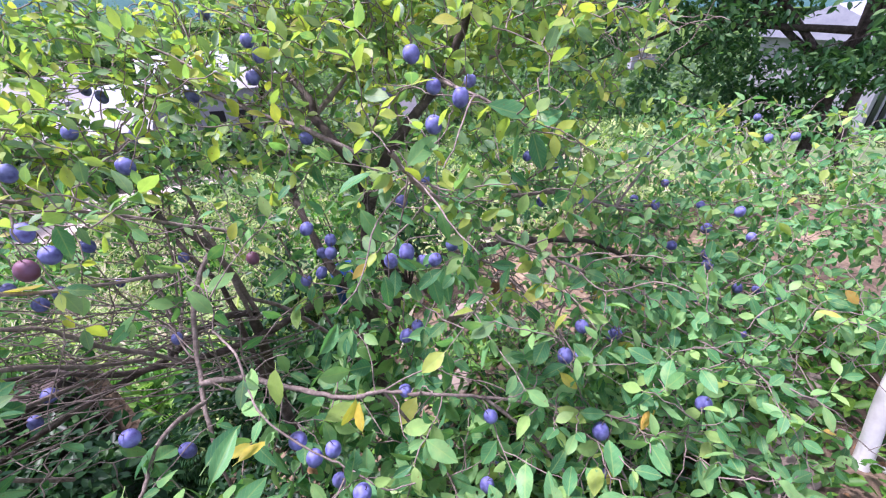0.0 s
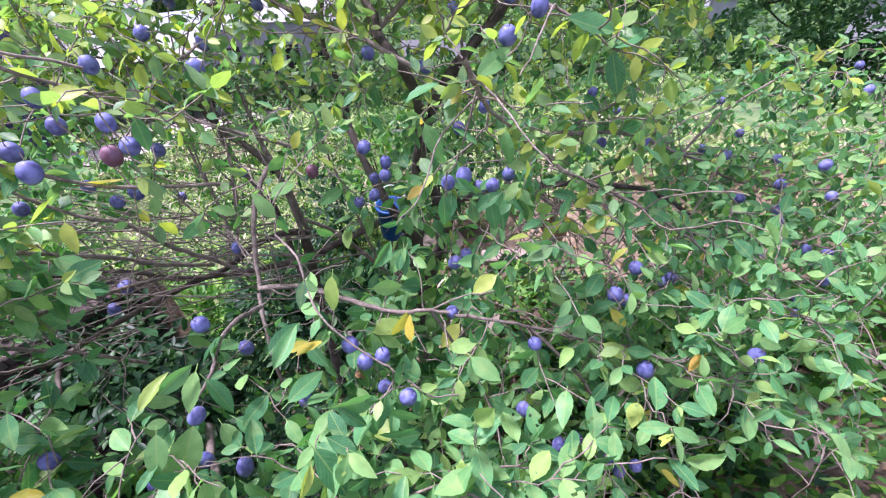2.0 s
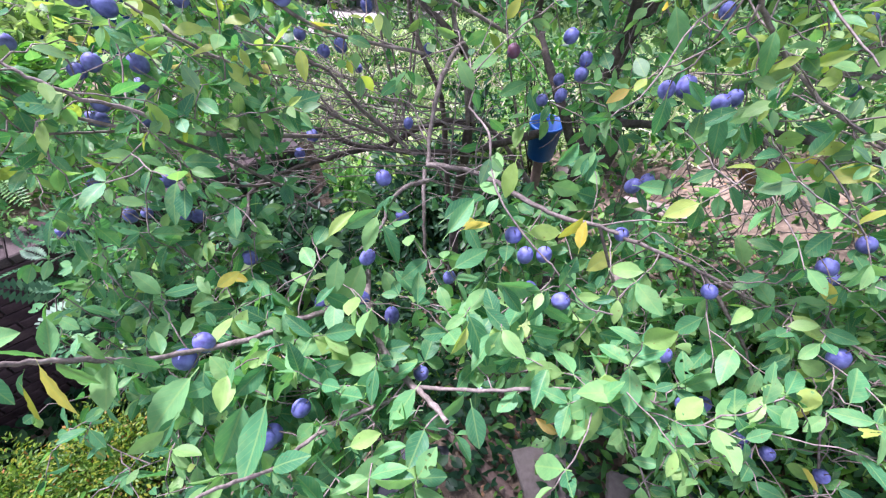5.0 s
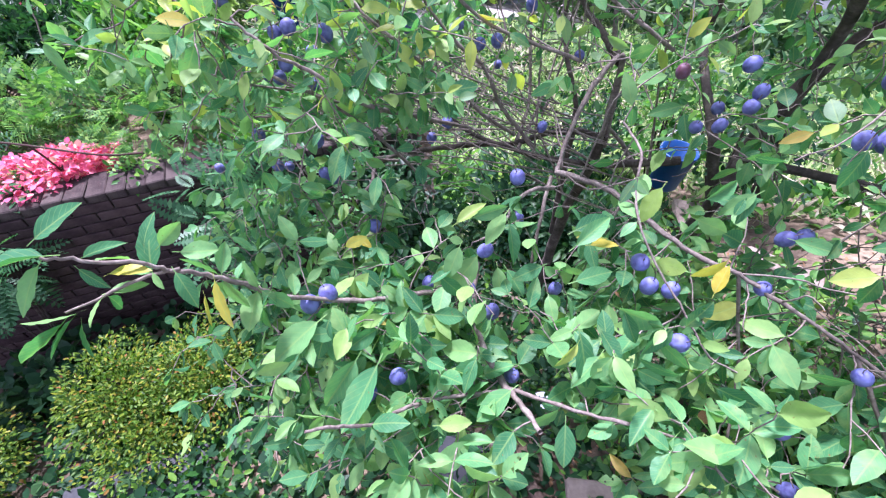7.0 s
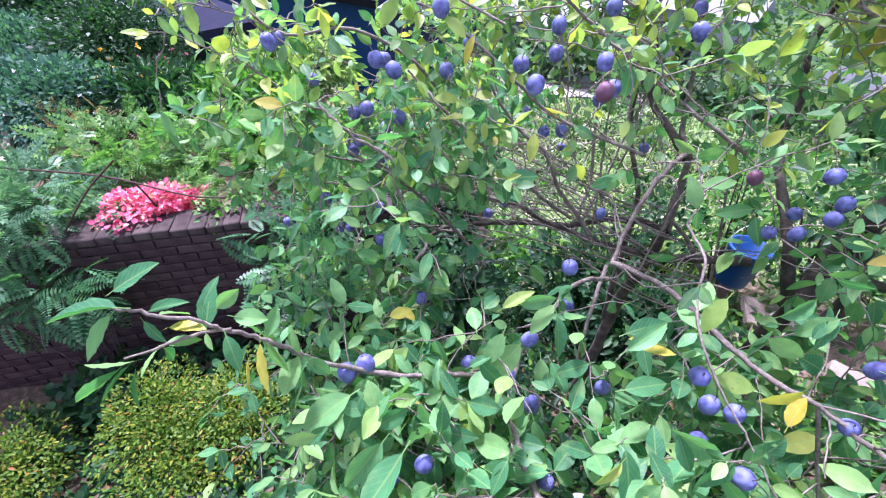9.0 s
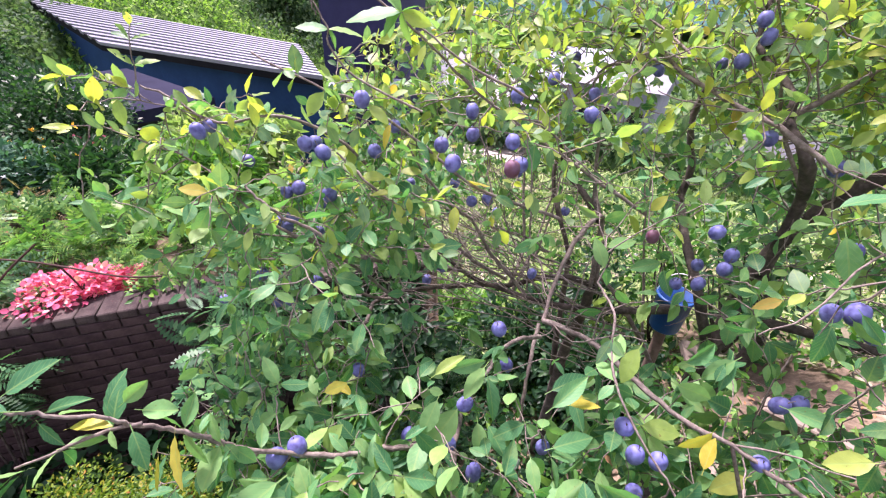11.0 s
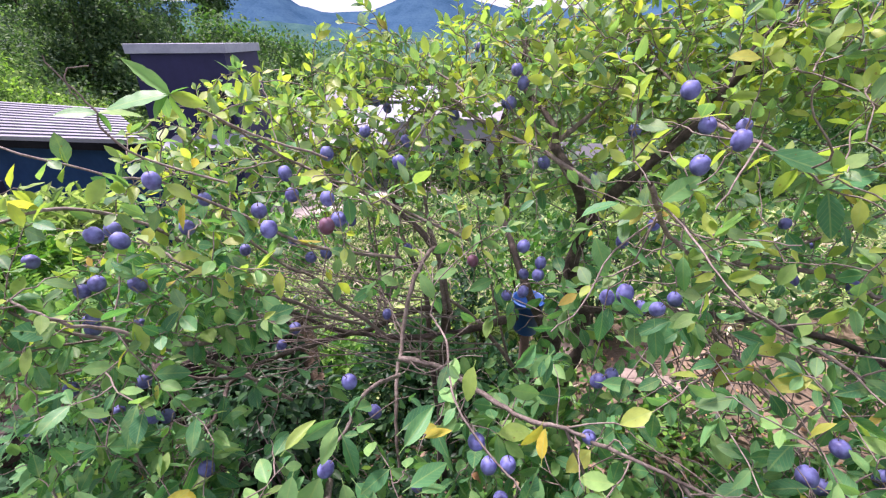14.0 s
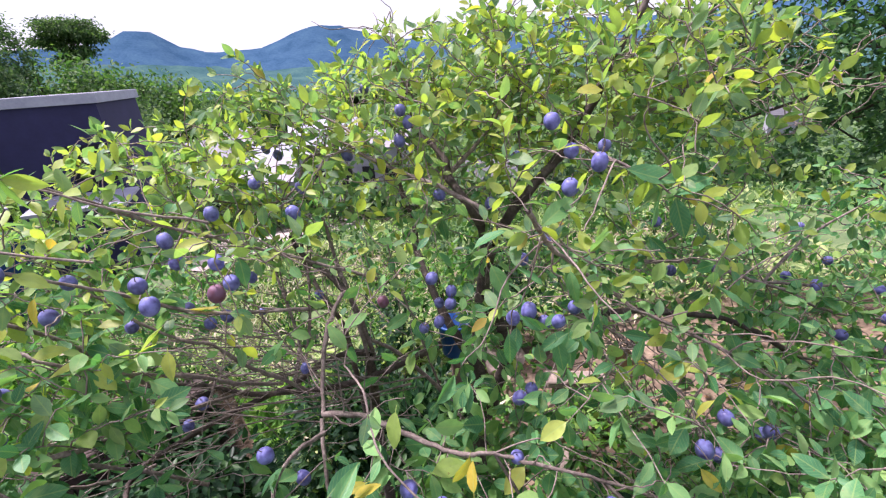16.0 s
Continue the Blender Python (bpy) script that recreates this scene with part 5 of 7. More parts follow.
# ---------------------------------------------------------------- hedges
def leafy_mass(name, label, category, at, blobs, template, size, mat, parent_kind="", stems=8, group="", droop=0.2, shell=0.5, stem_mat=None):
    """A bush: stems from its foot and leaves through a cluster of lobes (centre, radii, number)."""
    t = thing(name, label, category, at, group)
    sticks, sets = [], []
    for c, r, n in blobs:
        d = unit(n) * RNG.random((n, 1)) ** shell * np.array(r)
        lump = 1 + 0.22 * np.sin(5 * d[:, :1] / r[0] + c[0] * 9) * np.sin(4 * d[:, 1:2] / r[1] + c[1] * 7)
        p = np.array(c) + d * lump
        ax = d / np.array(r) + 0.7 * unit(n) + np.array([0, 0, 0.25 - droop])
        nm = np.array([0, 0, 1.0]) + 0.6 * unit(n) + 0.5 * d / np.array(r)
        s = RNG.uniform(size[0], size[1], n)
        sets.append(scatter(template, p, frames_for(ax, nm), s))
        for _ in range(max(2, stems // len(blobs))):
            e = np.array(c) + unit(1)[0] * np.array(r) * 0.75
            foot = np.array([c[0] * 0.5, c[1] * 0.5, 0.0])
            line = glide([foot, foot * 0.4 + e * 0.6 + RNG.normal(size=3) * 0.05 * r[0], e], 4)
            sticks.append(tube_arrays(line, np.linspace(0.03, 0.008, len(line)) * max(r) * 0.9, 5))
    v, f = gather(sticks)
    under(mesh_object("stem_growth", v, f, stem_mat or bark, smooth=True), t, kind="stuff")
    under(scatter_object("foliage", sets, mat), t, kind="stuff")
    return t


def on_ground(x, y, dz=0.0):
    return (x, y, float(ground_z(x, y)) + dz)


leafy_mass("box_hedge", "low clipped box hedge with yellow-green leaves before the wall", "hedge", on_ground(-2.25, -0.62), [((0, -0.10, 0.24), (0.40, 0.34, 0.26), 4800), ((0.22, 0.30, 0.22), (0.40, 0.34, 0.25), 4600), ((0.36, -0.08, 0.16), (0.36, 0.38, 0.20), 3600)], HEX_LEAF, (0.020, 0.034), hedge_mat)
leafy_mass("box_hedge", "rounded yellow-green box bush before the wall", "hedge", on_ground(-2.45, -1.50), [((0, 0, 0.22), (0.34, 0.34, 0.26), 3800), ((0.25, -0.3, 0.2), (0.34, 0.34, 0.26), 3000)], HEX_LEAF, (0.020, 0.034), hedge_mat)
leafy_mass("shade_plant", "dark leafy plant at the foot of the wall", "plant", on_ground(-2.72, -1.05), [((0, 0, 0.14), (0.34, 0.50, 0.20), 700), ((0.15, 0.6, 0.10), (0.25, 0.45, 0.16), 400)], BROAD_LEAF, (0.05, 0.10), dark_leaf)


def frond_template(pairs=9, leaflet=0.20, thick=0.06):
    """A feather-shaped leaf one long: a rib with pairs of narrow leaflets."""
    v, f, uv = [], [], []
    for i in range(pairs):
        y = 0.1 + 0.88 * i / pairs
        z = -0.30 * y * y
        w = leaflet * math.sin(math.pi * (0.18 + 0.78 * i / pairs))
        for s in (-1, 1):
            k = len(v)
            v += [(0, y, z), (s * w * 0.55, y - 0.2 * thick, z + 0.01), (s * w, y + 0.05 + 0.3 * (thick - 0.06), z - 0.02), (s * w * 0.5, y + thick, z + 0.01)]
            uv += [(0.5, y)] * 4
            f.append((k, k + 1, k + 2, k + 3) if s > 0 else (k, k + 3, k + 2, k + 1))
    k = len(v)
    v += [(-0.008, 0, 0), (0.008, 0, 0), (0.004, 1, -0.30), (-0.004, 1, -0.30)]
    uv += [(0.5, 0)] * 4
    f.append((k, k + 1, k + 2, k + 3))
    return np.array(v), np.array(f), np.array(uv)


FROND = frond_template()
BROAD_FROND = frond_template(10, 0.27, 0.085)
for where, rad, count, nm in [((-3.05, -0.98, -0.42), (0.16, 0.34, 0.26), 90, "blue-green ferny plant climbing the brick wall"), ((-2.48, 0.42, -0.42), (0.34, 0.36, 0.36), 230, "blue-green ferny plant before the brick wall"), ((-2.28, 1.30, -0.50), (0.28, 0.42, 0.30), 200, "dark leafy plant before the end of the brick wall"), ((-1.80, 1.02, -0.36), (0.50, 0.40, 0.38), 150, "dark leafy plant in the shade of the plum tree")]:
    g = float(ground_z(where[0], where[1]))
    # the dark plants carry the hollow's shade in their leaf colour
    if nm.startswith("dark"):
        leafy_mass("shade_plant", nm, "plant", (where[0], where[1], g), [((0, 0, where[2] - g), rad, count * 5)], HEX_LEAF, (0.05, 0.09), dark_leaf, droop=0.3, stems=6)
        continue
    leafy_mass("fern", nm, "fern", (where[0], where[1], g), [((0, 0, where[2] - g), rad, count)], BROAD_FROND, (0.14, 0.28), fern_mat, droop=0.3, stems=6)

# young growth behind the plum tree
for x, y, tall, wide, mat_, count in [(-1.22, 2.60, 1.15, 0.30, dark_leaf, 420), (-0.78, 2.78, 1.15, 0.36, weed_mat, 520), (-0.34, 2.74, 1.10, 0.36, dark_leaf, 560)]:
    leafy_mass("young_shrub", "upright young shrub with small green leaves behind the plum tree", "shrub", on_ground(x, y), [((0, 0, 0.62 * tall), (wide, wide * 0.8, 0.40 * tall), count)], HEX_LEAF, (0.045, 0.085), mat_, droop=0.15, stems=9, group="young growth behind the tree")

# plants on the bed behind the wall
coleus = leafy_mass("coleus", "mound of bright pink coleus on the raised bed", "plant", (-3.33, -0.30, -0.33), [((0, 0, 0.10), (0.20, 0.33, 0.15), 1900)], ROUND_LEAF, (0.026, 0.052), coleus_mat, droop=0.35, shell=0.25)
for k in range(21):
    along = -1.45 + 0.19 * k + 0.05 * RNG.normal()
    a = radians(WALL_TURN)
    x, y = WALL_AT[0] - 0.24 * math.cos(a) - along * math.sin(a), WALL_AT[1] - 0.24 * math.sin(a) + along * math.cos(a)
    if 0.0 < along < 0.55:
        continue
    leafy_mass("edge_plant", "low green plant spilling over the top of the wall", "plant", (x, y, -0.33), [((0.05, 0, 0.09), (0.17, 0.15, 0.10), 150)], HEX_LEAF, (0.035, 0.07), (bright_leaf, fern_mat, weed_mat)[k % 3], droop=0.3, stems=3, group="plants along the wall")
BED_PLANTS = [
    (-3.7, 0.45, 0.60, 0.36, bright_leaf, BROAD_FROND, (0.13, 0.26), 330, "bright green ferny plant on the raised bed"),
    (-3.70, -1.12, 0.55, 0.40, bed_fern, BROAD_FROND, (0.13, 0.26), 460, "blue-green ferny plant on the raised bed"),
    (-4.2, -0.35, 0.60, 0.36, bright_leaf, BROAD_FROND, (0.14, 0.28), 280, "grassy bright green plant on the raised bed"),
    (-4.6, 0.85, 0.60, 0.45, weed_mat, SLIM_LEAF, (0.06, 0.14), 2200, "green leafy perennial on the raised bed"),
    (-6.2, -2.1, 0.50, 0.40, dark_leaf, BROAD_LEAF, (0.05, 0.11), 1200, "dark green bush behind the raised bed"),
    (-5.45, -0.70, 0.60, 0.62, blue_shrub, TINY_LEAF, (0.035, 0.075), 7000, "rounded grey-green shrub on the lawn"),
    (-9.4, -1.40, 1.10, 0.95, blue_shrub, TINY_LEAF, (0.05, 0.10), 9000, "large blue-green shrub beyond the lawn"),
    (-11.4, -0.75, 0.8, 1.9, dark_leaf, TINY_LEAF, (0.06, 0.12), 9000, "tall dark conifer beyond the flower bed"),
    (-8.4, 0.05, 1.0, 1.2, dark_leaf, TINY_LEAF, (0.05, 0.10), 8000, "dark evergreen shrub behind the flower bed"),
    (-5.2, 0.1, 0.65, 0.50, dark_leaf, SLIM_LEAF, (0.06, 0.14), 1500, "dark green perennial behind the ferny plants"),
]
SHADE_PLANTS = [
    (-4.9, -0.6, 0.30, 0.30, tan_plume, FROND, (0.10, 0.18), 110, "tan seed plumes of a faded perennial"),
    # leaves of these three darkened to stand for the shade behind the trunk
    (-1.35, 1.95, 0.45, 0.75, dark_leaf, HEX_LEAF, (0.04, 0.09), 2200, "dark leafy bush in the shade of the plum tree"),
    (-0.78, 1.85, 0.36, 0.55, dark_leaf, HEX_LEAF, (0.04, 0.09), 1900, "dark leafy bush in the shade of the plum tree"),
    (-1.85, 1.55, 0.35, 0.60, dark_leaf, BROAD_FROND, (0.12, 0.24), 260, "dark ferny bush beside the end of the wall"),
    (-4.6, 3.0, 0.8, 0.55, meadow_leaf, SLIM_LEAF, (0.09, 0.2), 1500, "light green perennials beyond the plum tree"),
    (-5.6, 1.5, 0.8, 0.55, meadow_leaf, SLIM_LEAF, (0.10, 0.22), 1500, "dense green perennials below the plum tree"),
    (-3.6, 2.0, 0.7, 0.6, meadow_leaf, SLIM_LEAF, (0.09, 0.2), 1300, "light green perennials below the plum tree"),
    (-2.4, 2.3, 0.7, 0.6, bright_leaf, SLIM_LEAF, (0.08, 0.18), 1500, "light green perennials below the plum tree"),
    (-1.3, 2.5, 0.6, 0.6, meadow_leaf, SLIM_LEAF, (0.08, 0.18), 1400, "light green perennials below the plum tree"),
]
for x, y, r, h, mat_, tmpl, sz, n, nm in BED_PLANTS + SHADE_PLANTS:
    leafy_mass("garden_plant", nm, "plant", on_ground(x, y), [((0, 0, h * 0.5), (r, r, h * 0.6), n)], tmpl, sz, mat_, droop=0.1)

# ---------------------------------------------------------------- shed with a ribbed roof
EAVE_A, EAVE_B = Vector((-19.9, 2.26, -0.50)), Vector((-10.55, 5.50, -0.50))
RIDGE_A, RIDGE_B = Vector((-33.6, 1.27, 0.44)), Vector((-13.46, 6.37, -0.06))
shed = thing("shed", "long navy shed with a grey ribbed metal roof", "shed", (0, 0, 0))


def solid(name, q, drop_, mat, parent, label=""):
    """A slab with the four upper corners q."""
    bm_ = bmesh.new()
    vs_ = [bm_.verts.new(p_) for p_ in q] + [bm_.verts.new(p_ - Vector((0, 0, drop_))) for p_ in q]
    for f_ in ((0, 1, 2, 3), (7, 6, 5, 4), (1, 0, 4, 5), (2, 1, 5, 6), (3, 2, 6, 7), (0, 3, 7, 4)):
        bm_.faces.new([vs_[i] for i in f_])
    bmesh.ops.recalc_face_normals(bm_, faces=bm_.faces)
    return part(name, bm_, mat, parent, label)


# strips between the roof courses are near-black, shade put into their colour
COURSES = 13
for k in range(COURSES):
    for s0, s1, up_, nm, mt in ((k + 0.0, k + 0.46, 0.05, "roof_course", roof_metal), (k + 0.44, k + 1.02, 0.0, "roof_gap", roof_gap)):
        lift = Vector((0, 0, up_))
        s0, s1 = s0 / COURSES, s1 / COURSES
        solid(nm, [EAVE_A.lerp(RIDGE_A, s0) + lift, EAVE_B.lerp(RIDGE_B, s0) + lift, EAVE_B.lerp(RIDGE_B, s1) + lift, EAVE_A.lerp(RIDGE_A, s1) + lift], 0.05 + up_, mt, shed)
low = Vector((0, 0, -0.07))
# the soffit takes the same near-black as the roof gaps
solid("soffit", [EAVE_A + low, EAVE_B + low, RIDGE_B + low, RIDGE_A + low], 0.16, roof_gap, shed, "near-black soffit slab under the eave")
inset = Vector((-0.327, 0.945, 0))
side = Vector((-0.945, -0.327, 0))
w = [EAVE_A + inset * 0.5 - side * 0.6, EAVE_B + inset * 0.5 + side * 0.5, RIDGE_B + side * 0.3, RIDGE_A - side * 1.5]
w = [Vector((p.x, p.y, p.z - 0.17)) for p in w]
solid("wall", w, 3.0, navy_wall, shed, "dark navy clad walls")

# flat canopy before the shed, with a pale edge
canopy = thing("canopy", "flat navy canopy with a thin white edge before the shed", "canopy")
C1, C2 = Vector((-14.0, 0.29, -0.55)), Vector((-9.5, 0.97, -0.55))
back = Vector((-0.5, 1.7, 0.0))
solid("roof", [C1, C2, C2 + back, C1 + back], 0.22, dark_sheet, canopy)
v, f = tube_arrays(glide([C1 + Vector((0, -0.02, 0.02)), C1.lerp(C2, 0.5) + Vector((0, -0.02, 0.0)), C2 + Vector((0, -0.02, 0.02))], 5), [0.022] * 11, 6)
under(mesh_object("edge_trim", v, f, white_plastic, smooth=True), canopy, "thin white edge")
inner_ = [C1.lerp(C2, 0.05) + back * 0.12, C1.lerp(C2, 0.93) + back * 0.12, C1.lerp(C2, 0.93) + back * 0.95, C1.lerp(C2, 0.05) + back * 0.95]
# wall added under the canopy; its near-black stands for the shade there
solid("wall", [q - Vector((0, 0, 0.22)) for q in inner_], 3.2, dark_open, canopy, "near-black wall under the canopy, shade put into its colour")

# small hut beyond the lawn
hut = thing("garden_hut", "small navy garden hut with a pale roof edge", "hut", (-13.9, -1.0, -2.6), turn=8)
bm = bmesh.new()
box(bm, (1.8, 1.5, 2.0), (0, 0, 1.0))
part("wall", bm, navy_wall, hut)
for s_ in (-1, 1):
    bm = bmesh.new()
    box(bm, (2.1, 1.05, 0.05), (0, 0, 0), pose(0, s_ * 0.45, 2.22, -s_ * 28, 0, 0), 0.01)
    part("roof_slope", bm, roof_gap, hut)
    bm = bmesh.new()
    box(bm, (0.05, 1.05, 0.13), (0, 0, 0), pose(1.075, s_ * 0.45, 2.21, -s_ * 28, 0, 0), 0.006)
    part("bargeboard", bm, cap_metal, hut, "pale painted bargeboard")

# ---------------------------------------------------------------- indigo building
house = thing("flat_roofed_house", "dark indigo flat-roofed house with a grey coping and a dark window", "house", (-19.79, 10.70, -5.0), turn=33)
bm = bmesh.new()
box(bm, (3.66, 4.6, 6.25), (1.83, 2.3, 3.125))
part("wall", bm, indigo_wall, house)
bm = bmesh.new()
for sx, sy, px, py in ((3.90, 0.28, 1.83, 0.02), (3.90, 0.28, 1.83, 4.58), (0.28, 4.28, 0.02, 2.3), (0.28, 4.28, 3.64, 2.3)):
    box(bm, (sx, sy, 0.36), (px, py, 6.33), bevel=0.01)
part("coping", bm, cap_metal, house, "pale grey metal coping")
win = new("window")
win.parent = house
win.location = (2.80, 0, 3.95)
bm = bmesh.new()
box(bm, (1.40, 0.02, 1.50), (0, -0.012, 0))
part("pane", bm, dark_open, win, "dark glass pane")
bm = bmesh.new()
for sx, sz, px, pz in ((1.52, 0.06, 0, 0.78), (1.52, 0.06, 0, -0.78), (0.06, 1.50, -0.73, 0), (0.06, 1.50, 0.73, 0)):
    box(bm, (sx, 0.06, sz), (px, -0.014, pz))
part("window_frame", bm, indigo_wall, win)
bm = bmesh.new()
box(bm, (3.2, 1.8, 0.12), (2.5, -0.95, 2.75), pose(0, 0, 0, 7, 0, 0))
part("lower_roof", bm, cap_metal, house, "grey lean-to roof along the wall")
bm = bmesh.new()
box(bm, (3.0, 1.6, 2.55), (2.5, -0.83, 1.275))
part("lower_wall", bm, indigo_wall, house)


# ---------------------------------------------------------------- hillside, far trees, mountains
def far_tree(name, label, at, height, lobes, mat, leaf=(0.25, 0.5), trunk_r=0.16, group="", template=None, gaps=()):
    """A tree far off: a tapered trunk, limbs to its lobes, many small leaf clumps; gaps (from, to, radius) stay open between the boughs."""
    t = thing(name, label, "tree", at, group)
    line = glide([(0, 0, -0.4), (0.05 * height * RNG.normal() * 0.4, 0.03 * height, height * 0.4), (0.02 * height, 0, height * 0.86)], 5)
    arrs = [tube_arrays(line, np.linspace(trunk_r, trunk_r * 0.25, len(line)), 8)]
    sets = []
    for c, r, n in lobes:
        c = np.array(c, float)
        root = line[min(len(line) - 1, int(len(line) * 0.55 + RNG.random() * 4))]
        l2 = glide([root, (root + c) / 2 + RNG.normal(size=3) * 0.1, c], 4)
        arrs.append(tube_arrays(l2, np.linspace(trunk_r * 0.4, trunk_r * 0.08, len(l2)), 6))
        for _ in range(3):
            e = c + unit(1)[0] * np.array(r) * 0.8
            l3 = glide([c, (c + e) / 2 + RNG.normal(size=3) * 0.08, e], 3)
            arrs.append(tube_arrays(l3, np.linspace(trunk_r * 0.12, trunk_r * 0.04, len(l3)), 5))
        k = max(6, n // 55)
        centres = c + unit(k) * RNG.random((k, 1)) ** 0.4 * np.array(r)
        which = RNG.integers(0, k, n)
        p = centres[which] + RNG.normal(size=(n, 3)) * np.array(r) * 0.17
        for a, b, wide in gaps:
            a, b = np.array(a, float), np.array(b, float)
            s = np.clip((p - a) @ (b - a) / ((b - a) @ (b - a)), 0, 1)
            p = p[np.linalg.norm(p - a - s[:, None] * (b - a), axis=1) > wide * (0.7 + 0.5 * RNG.random(len(p)))]
        n = len(p)
        if n == 0:
            continue
        ax = unit(n) + np.array([0, 0, -0.3])
        nm = np.array([0, 0, 1.0]) + 0.7 * unit(n)
        sets.append(scatter(template or TINY_LEAF, p, frames_for(ax, nm), RNG.uniform(leaf[0], leaf[1], n)))
    v, f = gather(arrs)
    under(mesh_object("trunk", v, f, bark, smooth=True), t)
    under(scatter_object("crown", sets, mat), t, kind="stuff")
    return t


def polar(az, dist, z):
    a = radians(az)
    return (-math.sin(a) * dist, math.cos(a) * dist, z)


# wooded bank behind the shed
xs = np.linspace(0, 1, 90)
ys = np.linspace(0, 1, 30)
verts = []
for v_ in ys:
    for u_ in xs:
        az = 48 + 75 * u_
        d = 21 + 30 * v_
        px, py, _ = polar(az, d, 0)
        hgt = -6 + (7.5 + 6.0 * smooth_step(52, 80, az)) * v_ ** 0.75
        hgt += 0.5 * noise.noise(Vector((px * 0.3, py * 0.3, 0))) + 0.35 * noise.noise(Vector((px * 0.9, py * 0.9, 3)))
        verts.append((px, py, float(hgt)))
n_u = len(xs)
faces = np.array([(j * n_u + i, j * n_u + i + 1, (j + 1) * n_u + i + 1, (j + 1) * n_u + i) for j in range(len(ys) - 1) for i in range(n_u - 1)])
tagged(mesh_object("hillside", np.array(verts), faces, near_hill_mat, smooth=True), "wooded green bank rising behind the shed", "hillside", kind="structure")
V = np.array(verts).reshape(len(ys), n_u, 3)
n = 110000
iu, iv = RNG.integers(0, n_u - 1, n), RNG.integers(0, len(ys) - 1, n)
p = V[iv, iu] + RNG.normal(size=(n, 3)) * np.array([0.5, 0.5, 0.35])
lump = np.array([noise.noise(Vector((x * 0.33, y * 0.33, 11))) + 0.5 * noise.noise(Vector((x * 0.8, y * 0.8, 5))) for x, y in p[:, :2]])
p[:, 2] += 2.0 * np.clip(lump + 0.2, 0, 2) * RNG.random(n) ** 0.6
azp = np.degrees(np.arctan2(-p[:, 0], p[:, 1]))
rise = np.degrees(np.arctan2(p[:, 2] - 1.57, np.hypot(p[:, 0], p[:, 1])))
belt = np.interp(azp, [60, 65, 69, 71, 74, 80, 84, 87, 100], [-9, -5.5, -4.5, -1.6, 0.3, 0.4, -0.8, -8, -20])
sel = rise + 1.6 * lump + 0.35 * RNG.normal(size=n) < belt
rot = frames_for(unit(n) + np.array([0, 0, 0.1]), np.array([0, 0, 1.0]) + 0.7 * unit(n))
sz = RNG.uniform(0.14, 0.34, n)
tagged(scatter_object("bank_shrubs", [scatter(TINY_LEAF, p[sel], rot[sel], sz[sel])], hill_leaf), "dense light green shrubs on the bank", "shrubs", kind="stuff")
tagged(scatter_object("bank_undergrowth", [scatter(TINY_LEAF, p[~sel], rot[~sel], sz[~sel])], wood_leaf), "dark undergrowth on the bank", "shrubs", kind="stuff")

for az, d, z, h in [(60.5, 33, -1.5, 6.0), (65, 35, -0.5, 6.4), (69, 46, 2.0, 8), (75, 48, 4, 8), (82, 48, 4.5, 8), (90, 46, 4.5, 8), (99, 42, 3.5, 8), (108, 38, 3, 8), (59.5, 40, 0, 8)]:
    far_tree("woodland_tree", "dark green woodland tree on the bank", polar(az, d, z), h, [((0, 0, h * 0.70), (1.8, 1.8, h * 0.26), 2600), ((0.2, -0.3, h * (0.26 if az < 66 else 0.62)), (2.0, 2.0, h * 0.2), 2600), ((1.0, 0.6, h * 0.5), (1.5, 1.5, h * 0.2), 1500), ((-1.1, -0.4, h * 0.48), (1.5, 1.5, h * 0.2), 1500)], wood_leaf, (0.14, 0.30), group="woodland on the bank")
far_tree("pine_tree", "tall pine with a flat spreading crown", polar(52.8, 55, -2.5), 10.5, [((0, 0, 9.5), (2.5, 2.5, 0.8), 4200), ((1.7, 0.4, 8.6), (1.6, 1.6, 0.6), 2400), ((-1.8, -0.3, 8.4), (1.7, 1.7, 0.6), 2600), ((0.9, 0, 7.4), (1.7, 1.7, 0.5), 1700), ((-1.3, 0.3, 6.8), (1.5, 1.5, 0.5), 1500)], pine_green, (0.16, 0.34), trunk_r=0.24)
for az, d, z, h in [(47, 58, -11, 13), (43, 66, -12, 13.5), (38, 75, -14, 14.5), (48.5, 46, -9, 12.3), (53.5, 50, -8, 12.2), (46.0, 50, -10, 12.0), (51.0, 48, -9, 12.6), (56.5, 46, -8, 12.6), (33, 80, -15, 15), (45, 90, -16, 18.5), (40, 95, -17, 18.5), (28, 85, -16, 15), (51, 70, -10, 13), (35.5, 100, -18, 19), (30, 110, -19, 19)]:
    far_tree("valley_tree", "green broadleaf tree down the valley", polar(az, d, z), h, [((0, 0, h * 0.66), (4.2, 3.4, h * 0.30), 3600), ((2.2, 0, h * 0.5), (3.0, 2.6, h * 0.24), 1800), ((-2.4, 0, h * 0.48), (3.0, 2.6, h * 0.24), 1800)], far_green, (0.25, 0.55), group="trees down the valley")

n = 36000
az_, d_ = RNG.uniform(-70, 52, n), 26 + 150 * RNG.random(n) ** 1.6
cl = np.array([polar(a, d, 0) for a, d in zip(az_, d_)])
hump = np.array([2.6 * noise.noise(Vector((q[0] * 0.12, q[1] * 0.12, 4))) for q in cl])
p = np.stack([cl[:, 0], cl[:, 1], ground_z(cl[:, 0], cl[:, 1]) + 1.4 + hump + RNG.normal(size=n) * 0.5], 1)
